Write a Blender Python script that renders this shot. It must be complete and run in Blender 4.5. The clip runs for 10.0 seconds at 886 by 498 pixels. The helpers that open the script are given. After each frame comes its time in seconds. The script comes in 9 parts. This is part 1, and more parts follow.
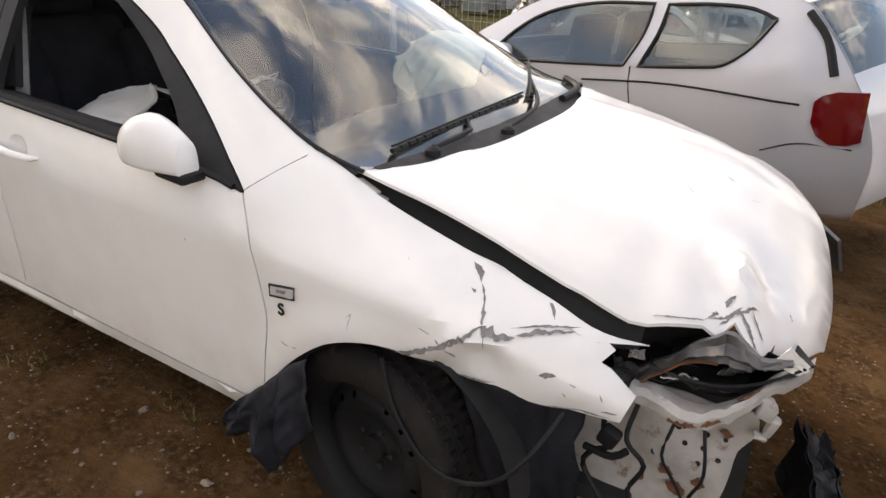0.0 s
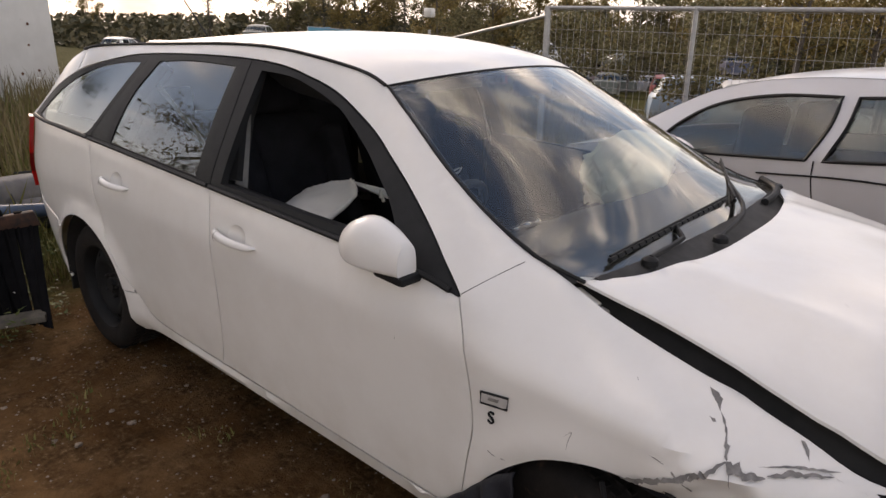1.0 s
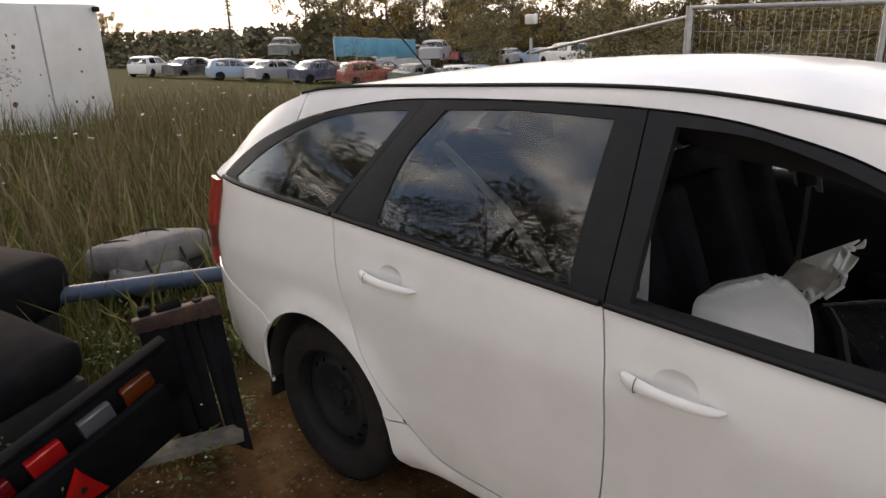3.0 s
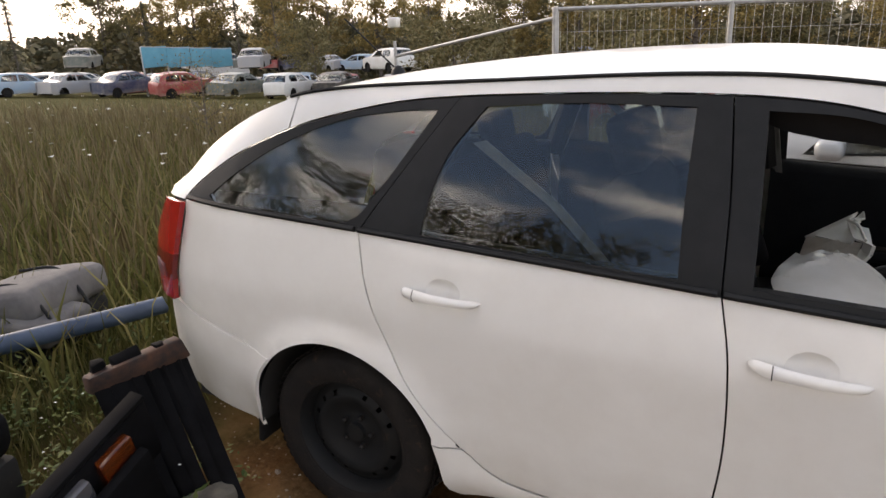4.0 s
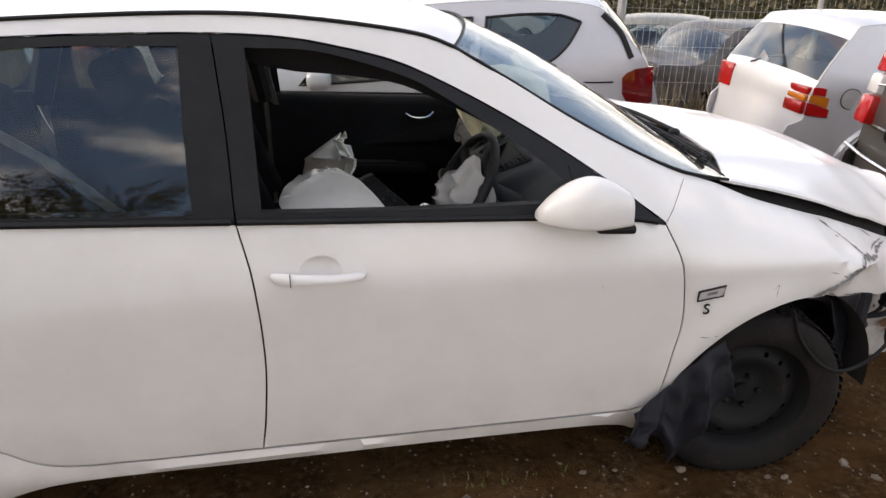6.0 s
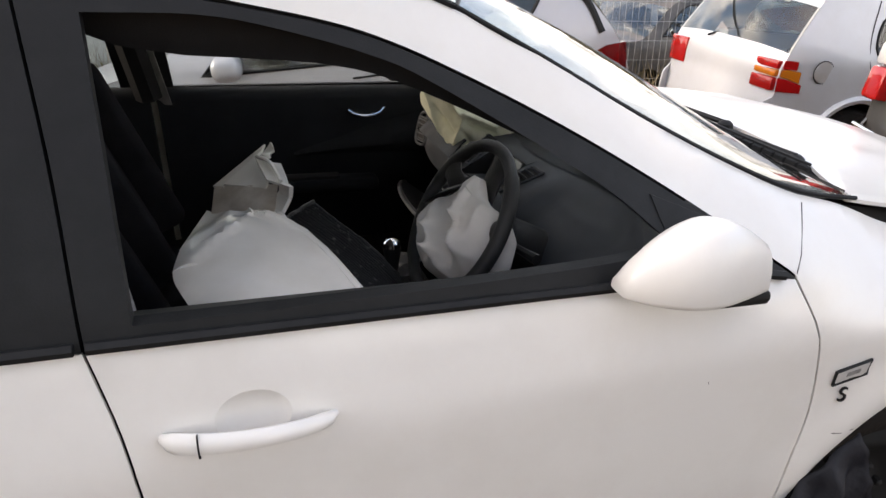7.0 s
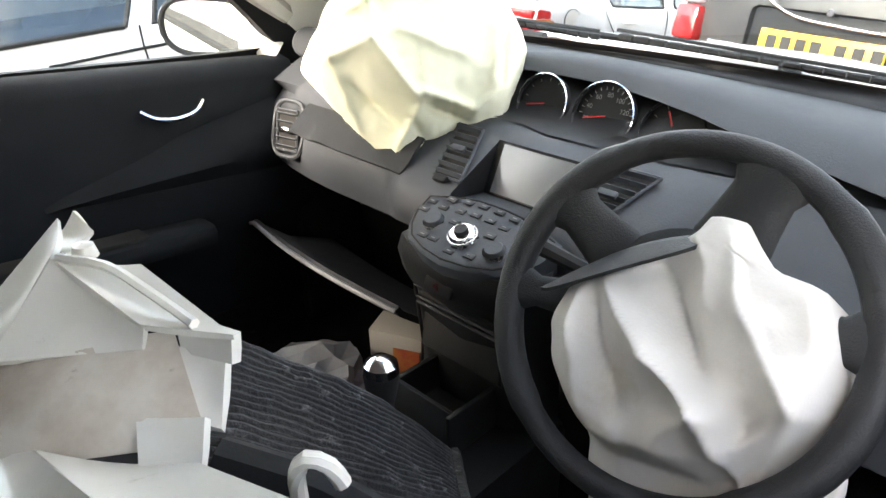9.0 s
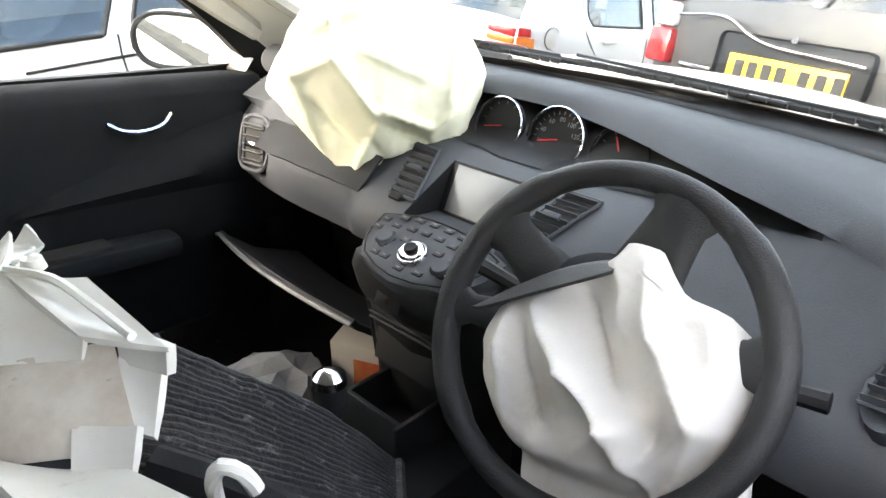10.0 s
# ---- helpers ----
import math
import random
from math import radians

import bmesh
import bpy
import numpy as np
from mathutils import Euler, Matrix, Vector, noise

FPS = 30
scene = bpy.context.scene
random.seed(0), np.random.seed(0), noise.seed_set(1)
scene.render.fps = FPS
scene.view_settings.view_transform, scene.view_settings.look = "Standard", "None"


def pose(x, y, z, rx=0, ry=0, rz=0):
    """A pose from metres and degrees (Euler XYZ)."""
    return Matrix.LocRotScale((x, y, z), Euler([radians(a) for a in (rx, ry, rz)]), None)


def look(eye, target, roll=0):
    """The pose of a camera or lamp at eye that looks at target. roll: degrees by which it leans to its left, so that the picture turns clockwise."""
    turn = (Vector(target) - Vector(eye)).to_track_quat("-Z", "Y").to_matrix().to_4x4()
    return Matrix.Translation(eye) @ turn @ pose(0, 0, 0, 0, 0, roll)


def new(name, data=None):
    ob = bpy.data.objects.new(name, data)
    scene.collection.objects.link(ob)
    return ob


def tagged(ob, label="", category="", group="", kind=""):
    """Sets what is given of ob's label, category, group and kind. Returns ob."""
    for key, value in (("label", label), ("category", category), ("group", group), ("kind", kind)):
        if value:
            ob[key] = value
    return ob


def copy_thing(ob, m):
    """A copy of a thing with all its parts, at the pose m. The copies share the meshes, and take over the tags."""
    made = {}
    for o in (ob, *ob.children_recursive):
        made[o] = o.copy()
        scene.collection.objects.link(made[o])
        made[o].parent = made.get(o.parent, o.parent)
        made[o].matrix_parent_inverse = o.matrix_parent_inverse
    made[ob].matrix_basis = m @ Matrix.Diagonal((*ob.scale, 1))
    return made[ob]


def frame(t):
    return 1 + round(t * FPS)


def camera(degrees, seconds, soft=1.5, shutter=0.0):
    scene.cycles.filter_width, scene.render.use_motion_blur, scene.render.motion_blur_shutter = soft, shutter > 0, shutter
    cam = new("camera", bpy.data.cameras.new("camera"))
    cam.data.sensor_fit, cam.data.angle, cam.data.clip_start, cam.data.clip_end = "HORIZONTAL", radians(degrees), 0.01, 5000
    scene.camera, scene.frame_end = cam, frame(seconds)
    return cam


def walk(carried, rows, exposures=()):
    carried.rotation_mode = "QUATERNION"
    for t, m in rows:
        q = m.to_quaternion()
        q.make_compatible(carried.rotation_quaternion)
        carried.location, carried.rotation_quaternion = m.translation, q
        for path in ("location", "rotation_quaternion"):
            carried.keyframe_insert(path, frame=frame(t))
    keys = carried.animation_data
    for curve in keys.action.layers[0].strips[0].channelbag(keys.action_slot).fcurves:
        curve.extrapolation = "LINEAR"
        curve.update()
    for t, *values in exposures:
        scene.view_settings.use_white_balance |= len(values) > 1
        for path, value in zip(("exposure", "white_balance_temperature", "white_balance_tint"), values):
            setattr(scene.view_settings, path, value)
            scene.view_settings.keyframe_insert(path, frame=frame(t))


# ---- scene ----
cam = camera(65.9, 10.0)
PATH = [
    (0, (0.809, -1.93, 1.488), (-0.124, -0.369, 0.656), 2.3),
    (0.5, (0.691, -1.998, 1.515), (-0.449, -0.517, 0.803), 1.6),
    (1, (0.581, -2.029, 1.549), (-0.679, -0.613, 0.91), 1.0),
    (1.5, (0.237, -1.984, 1.526), (-1.071, -0.606, 0.901), -0.2),
    (2, (-0.138, -1.965, 1.549), (-1.51, -0.645, 0.936), -0.3),
    (2.5, (-0.52, -2.083, 1.581), (-1.862, -0.732, 0.969), -1.1),
    (2.7, (-0.65, -2.115, 1.594), (-1.985, -0.757, 0.983), -1.8),
    (3.8, (-1.364, -2.319, 1.63), (-2.408, -0.751, 0.957), -0.6),
    (4, (-1.459, -2.395, 1.588), (-2.365, -0.725, 0.961), -2.2),
    (4.5, (-1.607, -2.587, 1.636), (-2.235, -0.831, 0.913), 1.3),
    (5, (-1.589, -2.635, 1.646), (-2.025, -0.815, 0.942), -0.0),
    (5.5, (-1.491, -2.611, 1.635), (-1.461, -0.752, 0.9), 0.2),
    (5.7, (-1.437, -2.59, 1.627), (-1.267, -0.75, 0.863), 0.2),
    (6.8, (-1.347, -1.833, 1.479), (-0.762, -0.116, 0.635), 1.3),
    (7, (-1.377, -1.679, 1.463), (-0.819, 0.048, 0.621), 0.0),
    (7.3, (-1.447, -1.432, 1.44), (-0.736, 0.25, 0.622), 1.0),
    (7.5, (-1.454, -1.244, 1.394), (-0.618, 0.379, 0.578), 1.1),
    (7.8, (-1.431, -0.95, 1.322), (-0.37, 0.524, 0.484), 1.1),
    (8, (-1.413, -0.784, 1.282), (-0.169, 0.548, 0.458), 1.2),
    (8.5, (-1.443, -0.621, 1.247), (-0.135, 0.644, 0.416), 1.5),
    (9, (-1.479, -0.579, 1.24), (-0.183, 0.657, 0.349), 0.5),
    (9.5, (-1.489, -0.608, 1.261), (-0.132, 0.575, 0.39), 1.6),
    (10, (-1.463, -0.636, 1.266), (-0.129, 0.579, 0.403), 2.2),
]
walk(cam, [(t, look(eye, target, roll)) for t, eye, target, roll in PATH], exposures=[(0.0, 1.35, 7900, 18.0), (0.5, 1.1, 7900, 19.0), (1.0, 0.65, 7900, 21.0), (2.0, 0.41, 7900, 20.0), (2.5, 0.55, 7800, 18.0), (4.0, 1.15, 7700, 18.0), (4.5, 1.15, 7600, 18.0), (5.5, 1.15, 7500, 18.0), (6.8, 1.4, 7500, 18.0), (7.3, 1.5, 7400, 16.0), (7.5, 1.7, 7300, 16.0), (7.8, 2.3, 7200, 12.0), (8.0, 3.05, 7200, 11.0), (8.5, 3.50, 7300, 13.0), (9.0, 3.76, 7300, 13.0), (10.0, 3.90, 7300, 13.0)])

scene.view_settings.exposure = 0.0

# ---------------------------------------------------------------- sky and sun
SUN_AZ, SUN_EL = 205.0, 24.0          # the low sun stands beyond the tail of the car, behind thin cloud


def build_world():
    w = bpy.data.worlds.new("world")
    scene.world = w
    w.use_nodes = True
    nt = w.node_tree
    nt.nodes.clear()
    out = nt.nodes.new("ShaderNodeOutputWorld")
    bg = nt.nodes.new("ShaderNodeBackground")
    bg.inputs["Strength"].default_value = 0.15
    sky = nt.nodes.new("ShaderNodeTexSky")
    sky.sky_type = 'NISHITA'
    sky.sun_disc = False
    sky.sun_elevation = radians(SUN_EL)
    sky.sun_rotation = radians(90.0 - 160.0)
    sky.dust_density = 0.7
    co = nt.nodes.new("ShaderNodeTexCoord")
    mp = nt.nodes.new("ShaderNodeMapping")
    mp.inputs["Scale"].default_value = (1.3, 1.3, 2.4)
    nz = nt.nodes.new("ShaderNodeTexNoise")
    nz.inputs["Scale"].default_value = 2.1
    nz.inputs["Detail"].default_value = 7.0
    nz.inputs["Roughness"].default_value = 0.62
    nz.inputs["Distortion"].default_value = 0.5
    ramp = nt.nodes.new("ShaderNodeValToRGB")
    ramp.color_ramp.elements[0].position = 0.45
    ramp.color_ramp.elements[1].position = 0.63
    nz2 = nt.nodes.new("ShaderNodeTexNoise")
    nz2.inputs["Scale"].default_value = 4.0
    nz2.inputs["Detail"].default_value = 5.0
    cloud = nt.nodes.new("ShaderNodeValToRGB")
    cloud.color_ramp.elements[0].position = 0.32
    cloud.color_ramp.elements[0].color = (1.7, 1.85, 2.25, 1)
    cloud.color_ramp.elements[1].position = 0.68
    cloud.color_ramp.elements[1].color = (11.5, 11.3, 10.9, 1)
    mix = nt.nodes.new("ShaderNodeMix")
    mix.data_type = 'RGBA'
    L = nt.links.new
    L(co.outputs["Generated"], mp.inputs["Vector"])
    L(mp.outputs["Vector"], nz.inputs["Vector"])
    L(mp.outputs["Vector"], nz2.inputs["Vector"])
    L(nz.outputs["Fac"], ramp.inputs["Fac"])
    L(nz2.outputs["Fac"], cloud.inputs["Fac"])
    # the overcast closes towards the horizon
    sx = nt.nodes.new("ShaderNodeSeparateXYZ")
    hz = nt.nodes.new("ShaderNodeMapRange")
    hz.inputs["From Min"].default_value, hz.inputs["From Max"].default_value = 0.02, 0.36
    hz.inputs["To Min"].default_value, hz.inputs["To Max"].default_value = 0.9, 0.0
    mxh = nt.nodes.new("ShaderNodeMath")
    mxh.operation = 'MAXIMUM'
    L(co.outputs["Generated"], sx.inputs["Vector"])
    L(sx.outputs["Z"], hz.inputs["Value"])
    L(ramp.outputs["Color"], mxh.inputs[0])
    L(hz.outputs["Result"], mxh.inputs[1])
    L(mxh.outputs["Value"], mix.inputs["Factor"])
    L(sky.outputs["Color"], mix.inputs["A"])
    L(cloud.outputs["Color"], mix.inputs["B"])
    L(mix.outputs["Result"], bg.inputs["Color"])
    L(bg.outputs["Background"], out.inputs["Surface"])


build_world()
sun = bpy.data.lights.new("sun", 'SUN')
sun.energy = 1.0
sun.angle = radians(14)
sun.color = (1.0, 0.93, 0.84)
sun_ob = new("sun", sun)
sun_ob.matrix_world = look((-40 * math.cos(radians(20)), 40 * math.sin(radians(20)), 18), (0, 0, 0))


# ---------------------------------------------------------------- materials
def base_mat(name):
    m = bpy.data.materials.new(name)
    m.use_nodes = True
    b = m.node_tree.nodes["Principled BSDF"]
    return m, m.node_tree, b


def surf(name, c1, c2=None, rough=0.5, metal=0.0, scale=6.0, spots=None, spot_amount=0.0, spot_scale=30.0, bump=0.0,
         bump_scale=60.0, coat=0.0, rough2=None, spec=0.5, rand=0.0, sheen=0.0):
    """A procedural surface: two tones mixed at a broad scale, stains at a finer one, and fine relief."""
    m, nt, b = base_mat(name)
    N, L = nt.nodes.new, nt.links.new
    co = N("ShaderNodeTexCoord")
    n1 = N("ShaderNodeTexNoise")
    n1.inputs["Scale"].default_value = scale
    n1.inputs["Detail"].default_value = 5
    n1.inputs["Roughness"].default_value = 0.6
    L(co.outputs["Object"], n1.inputs["Vector"])
    r1 = N("ShaderNodeValToRGB")
    r1.color_ramp.elements[0].position, r1.color_ramp.elements[1].position = 0.35, 0.68
    r1.color_ramp.elements[0].color = (*c1, 1)
    r1.color_ramp.elements[1].color = (*(c2 or [min(1, v * 1.12) for v in c1]), 1)
    L(n1.outputs["Fac"], r1.inputs["Fac"])
    col = r1.outputs["Color"]
    if spots:
        n2 = N("ShaderNodeTexNoise")
        n2.inputs["Scale"].default_value = spot_scale
        n2.inputs["Detail"].default_value = 8
        n2.inputs["Roughness"].default_value = 0.7
        L(co.outputs["Object"], n2.inputs["Vector"])
        r2 = N("ShaderNodeMapRange")
        r2.inputs["From Min"].default_value = 0.72 - 0.34 * spot_amount
        r2.inputs["From Max"].default_value = 0.80 - 0.22 * spot_amount
        L(n2.outputs["Fac"], r2.inputs["Value"])
        mx = N("ShaderNodeMix")
        mx.data_type = 'RGBA'
        mx.inputs["B"].default_value = (*spots, 1)
        L(r2.outputs["Result"], mx.inputs["Factor"])
        L(col, mx.inputs["A"])
        col = mx.outputs["Result"]
    if rand:
        oi = N("ShaderNodeObjectInfo")
        hs = N("ShaderNodeHueSaturation")
        mr = N("ShaderNodeMapRange")
        mr.inputs["To Min"].default_value, mr.inputs["To Max"].default_value = 1 - rand, 1 + rand
        L(oi.outputs["Random"], mr.inputs["Value"])
        L(mr.outputs["Result"], hs.inputs["Value"])
        L(col, hs.inputs["Color"])
        col = hs.outputs["Color"]
    L(col, b.inputs["Base Color"])
    b.inputs["Metallic"].default_value = metal
    b.inputs["Specular IOR Level"].default_value = spec
    b.inputs["Coat Weight"].default_value = coat
    b.inputs["Coat Roughness"].default_value = 0.06
    b.inputs["Sheen Weight"].default_value = sheen
    rr = N("ShaderNodeMapRange")
    rr.inputs["To Min"].default_value = rough
    rr.inputs["To Max"].default_value = rough2 if rough2 is not None else min(1, rough + 0.12)
    n3 = N("ShaderNodeTexNoise")
    n3.inputs["Scale"].default_value = scale * 3
    n3.inputs["Detail"].default_value = 6
    L(co.outputs["Object"], n3.inputs["Vector"])
    L(n3.outputs["Fac"], rr.inputs["Value"])
    L(rr.outputs["Result"], b.inputs["Roughness"])
    if bump:
        n4 = N("ShaderNodeTexNoise")
        n4.inputs["Scale"].default_value = bump_scale
        n4.inputs["Detail"].default_value = 6
        L(co.outputs["Object"], n4.inputs["Vector"])
        bp = N("ShaderNodeBump")
        bp.inputs["Strength"].default_value = bump
        bp.inputs["Distance"].default_value = 0.01
        L(n4.outputs["Fac"], bp.inputs["Height"])
        L(bp.outputs["Normal"], b.inputs["Normal"])
    return m


def glass(name, tint=(0.8, 0.84, 0.82), rough=0.0):
    m, nt, b = base_mat(name)
    b.inputs["Base Color"].default_value = (*tint, 1)
    b.inputs["Transmission Weight"].default_value = 1.0
    b.inputs["Roughness"].default_value = rough
    b.inputs["IOR"].default_value = 1.62
    return m


def lens_mat(name, col, rough=0.08, trans=0.35):
    m, nt, b = base_mat(name)
    b.inputs["Base Color"].default_value = (*col, 1)
    b.inputs["Roughness"].default_value = rough
    b.inputs["Transmission Weight"].default_value = trans
    b.inputs["Coat Weight"].default_value = 0.6
    return m


def paint(name, c, dust=(0.42, 0.36, 0.29), dust_amt=0.22, metal=0.0, rough=0.3, coat=0.7):
    """Car paint: a clear-coated base with dust film and road dirt on the lower flanks."""
    m, nt, b = base_mat(name)
    N, L = nt.nodes.new, nt.links.new
    co = N("ShaderNodeTexCoord")
    n1 = N("ShaderNodeTexNoise")
    n1.inputs["Scale"].default_value = 3.0
    n1.inputs["Detail"].default_value = 8
    n1.inputs["Roughness"].default_value = 0.65
    L(co.outputs["Object"], n1.inputs["Vector"])
    mr = N("ShaderNodeMapRange")
    mr.inputs["From Min"].default_value, mr.inputs["From Max"].default_value = 0.42, 0.8
    mr.inputs["To Min"].default_value, mr.inputs["To Max"].default_value = 0.02, dust_amt
    L(n1.outputs["Fac"], mr.inputs["Value"])
    # mud thrown up from the road sits low on the sills
    sx = N("ShaderNodeSeparateXYZ")
    L(co.outputs["Object"], sx.inputs["Vector"])
    n5 = N("ShaderNodeTexNoise")
    n5.inputs["Scale"].default_value = 9.0
    n5.inputs["Detail"].default_value = 6
    L(co.outputs["Object"], n5.inputs["Vector"])
    low = N("ShaderNodeMapRange")
    low.inputs["From Min"].default_value, low.inputs["From Max"].default_value = 0.48, 0.20
    low.inputs["To Min"].default_value, low.inputs["To Max"].default_value = 0.0, 0.75
    L(sx.outputs["Z"], low.inputs["Value"])
    lm = N("ShaderNodeMath")
    lm.operation = 'MULTIPLY'
    L(low.outputs["Result"], lm.inputs[0])
    L(n5.outputs["Fac"], lm.inputs[1])
    ad = N("ShaderNodeMath")
    ad.operation = 'ADD'
    ad.use_clamp = True
    L(mr.outputs["Result"], ad.inputs[0])
    L(lm.outputs["Value"], ad.inputs[1])
    mx = N("ShaderNodeMix")
    mx.data_type = 'RGBA'
    mx.inputs["A"].default_value = (*c, 1)
    mx.inputs["B"].default_value = (*dust, 1)
    L(ad.outputs["Value"], mx.inputs["Factor"])
    L(mx.outputs["Result"], b.inputs["Base Color"])
    b.inputs["Metallic"].default_value = metal
    r = N("ShaderNodeMapRange")
    r.inputs["To Min"].default_value, r.inputs["To Max"].default_value = rough, rough + 0.25
    L(n1.outputs["Fac"], r.inputs["Value"])
    L(r.outputs["Result"], b.inputs["Roughness"])
    b.inputs["Coat Weight"].default_value = coat
    b.inputs["Coat Roughness"].default_value = 0.13
    n4 = N("ShaderNodeTexNoise")
    n4.inputs["Scale"].default_value = 2.5
    n4.inputs["Detail"].default_value = 2
    L(co.outputs["Object"], n4.inputs["Vector"])
    bp = N("ShaderNodeBump")
    bp.inputs["Strength"].default_value = 0.05
    bp.inputs["Distance"].default_value = 0.02
    L(n4.outputs["Fac"], bp.inputs["Height"])
    L(bp.outputs["Normal"], b.inputs["Normal"])
    return m


WHITE = paint("white_paint", (0.80, 0.79, 0.76))
SILVER = paint("silver_paint", (0.62, 0.63, 0.65), metal=0.35, rough=0.32)
DARKPAINT = paint("black_paint", (0.018, 0.019, 0.02), dust_amt=0.12)
PEARL = paint("pearl_white_paint", (0.50, 0.505, 0.53), metal=0.35)
TRIM = surf("black_trim", (0.009, 0.010, 0.011), (0.014, 0.015, 0.016), spec=0.22, rough=0.5, scale=12, spots=(0.08, 0.075, 0.07), spot_amount=0.08, bump=0.06, bump_scale=300)
SCUTTLE = surf("dusty_grey_scuttle", (0.030, 0.029, 0.028), (0.052, 0.050, 0.047), rough=0.7, scale=14, spots=(0.10, 0.085, 0.07), spot_amount=0.25, spot_scale=30, bump=0.1, bump_scale=200)
RUBBER = surf("tyre_rubber", (0.010, 0.009, 0.009), (0.019, 0.016, 0.014), rough=0.8, spec=0.2, scale=9, spots=(0.055, 0.036, 0.024), spot_amount=0.4, spot_scale=14, bump=0.25, bump_scale=90)
STEEL = surf("black_steel_rim", (0.006, 0.007, 0.008), (0.012, 0.012, 0.012), spec=0.25, rough=0.6, scale=8, spots=(0.08, 0.05, 0.03), spot_amount=0.3, spot_scale=11)
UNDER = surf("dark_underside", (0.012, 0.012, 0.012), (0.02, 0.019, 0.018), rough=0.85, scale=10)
GLASS = glass("window_glass")
TINT = glass("tinted_window_glass", (0.55, 0.6, 0.58))
RED = lens_mat("red_lens", (0.55, 0.012, 0.012))
REDDEEP = lens_mat("dark_red_lens", (0.22, 0.006, 0.008))
AMBER = lens_mat("amber_lens", (0.75, 0.22, 0.02))
PALE_LENS = surf("pale_grey_lens", (0.42, 0.41, 0.40), (0.50, 0.49, 0.48), rough=0.25, scale=40)
CLEAR = lens_mat("clear_lens", (0.75, 0.76, 0.76))
CHROME = surf("chrome", (0.75, 0.75, 0.76), rough=0.08, metal=1.0, rough2=0.16)
MIRROR = surf("mirror_glass", (0.55, 0.57, 0.58), rough=0.01, metal=1.0, rough2=0.03)
STEELBAR = surf("galvanised_steel", (0.34, 0.34, 0.34), (0.45, 0.45, 0.44), rough=0.42, metal=0.7, scale=20)
RUST = surf("rust", (0.085, 0.036, 0.017), (0.19, 0.080, 0.034), rough=0.85, scale=25, bump=0.4, bump_scale=80)
RUSTYWHITE = surf("chipped_white_metal", (0.44, 0.42, 0.39), (0.31, 0.29, 0.26), rough=0.5, scale=12, spots=(0.13, 0.05, 0.02), spot_amount=0.42, spot_scale=16, bump=0.2, bump_scale=40)
CHIP = surf("bare_filler_grey", (0.14, 0.135, 0.13), (0.27, 0.26, 0.25), rough=0.7, scale=60)


# ---------------------------------------------------------------- mesh helpers
def link_mesh(name, verts, faces, mat, parent=None, label="", smooth=True):
    me = bpy.data.meshes.new(name)
    me.from_pydata([tuple(v) for v in verts], [], faces)
    me.update()
    if smooth:
        me.polygons.foreach_set("use_smooth", [True] * len(me.polygons))
    me.materials.append(mat)
    ob = new(name, me)
    if parent:
        ob.parent = parent
    if label:
        tagged(ob, label)
    return ob


def part(name, bm, mat, parent, label="", smooth=True, angle=42):
    """Links a bmesh as one mesh object under a thing or a part."""
    bmesh.ops.recalc_face_normals(bm, faces=bm.faces)
    if angle is not None:
        for e in bm.edges:
            if len(e.link_faces) == 2 and e.calc_face_angle(0) > radians(angle):
                e.smooth = False
    for f in bm.faces:
        f.smooth = smooth
    me = bpy.data.meshes.new(name)
    bm.to_mesh(me)
    bm.free()
    me.materials.append(mat)
    ob = new(name, me)
    if parent:
        ob.parent = parent
    if label:
        tagged(ob, label)
    return ob


def thing(name, label, category, at=(0, 0, 0), rz=0.0, group="", kind="", tilt=(0, 0)):
    ob = new(name)
    ob.empty_display_size = 0.1
    ob.matrix_basis = pose(*at, tilt[0], tilt[1], rz)
    return tagged(ob, label, category, group, kind)


def spline(pts, step=0.04):
    """Catmull-Rom curve through the points, about step apart."""
    P = [np.array(p, float) for p in pts]
    if len(P) == 2:
        n = max(1, int(np.linalg.norm(P[1] - P[0]) / step + 0.5))
        return [P[0] + (P[1] - P[0]) * i / n for i in range(n + 1)]
    out = []
    E = [2 * P[0] - P[1]] + P + [2 * P[-1] - P[-2]]
    for i in range(1, len(E) - 2):
        a, b, c, d = E[i - 1:i + 3]
        n = max(1, int(np.linalg.norm(c - b) / step + 0.5))
        for k in range(n):
            t = k / n
            out.append(0.5 * (2 * b + (c - a) * t + (2 * a - 5 * b + 4 * c - d) * t * t + (3 * b - a - 3 * c + d) * t ** 3))
    out.append(P[-1])
    return out


def closed(*runs, step=0.04):
    """An outline from runs of points: smooth inside a run, a corner where two runs meet."""
    out = []
    for i, r in enumerate(runs):
        nxt = runs[(i + 1) % len(runs)]
        s = spline(list(r), step)
        gap = np.linalg.norm(np.array(s[-1]) - np.array(nxt[0]))
        out += s[:-1] if gap < 1e-4 else s + spline([s[-1], nxt[0]], step)[1:-1]
    return out


def curve_at(pts):
    """y over x, smooth through the points (x rising)."""
    s = spline(pts, 0.02)
    xs, ys = [p[0] for p in s], [p[1] for p in s]
    return lambda x: float(np.interp(x, xs, ys))


from mathutils.geometry import delaunay_2d_cdt


def inside(p, poly):
    x, y = p
    hit = False
    j = len(poly) - 1
    for i in range(len(poly)):
        (xi, yi), (xj, yj) = poly[i], poly[j]
        if (yi > y) != (yj > y) and x < (xj - xi) * (y - yi) / (yj - yi) + xi:
            hit = not hit
        j = i
    return hit


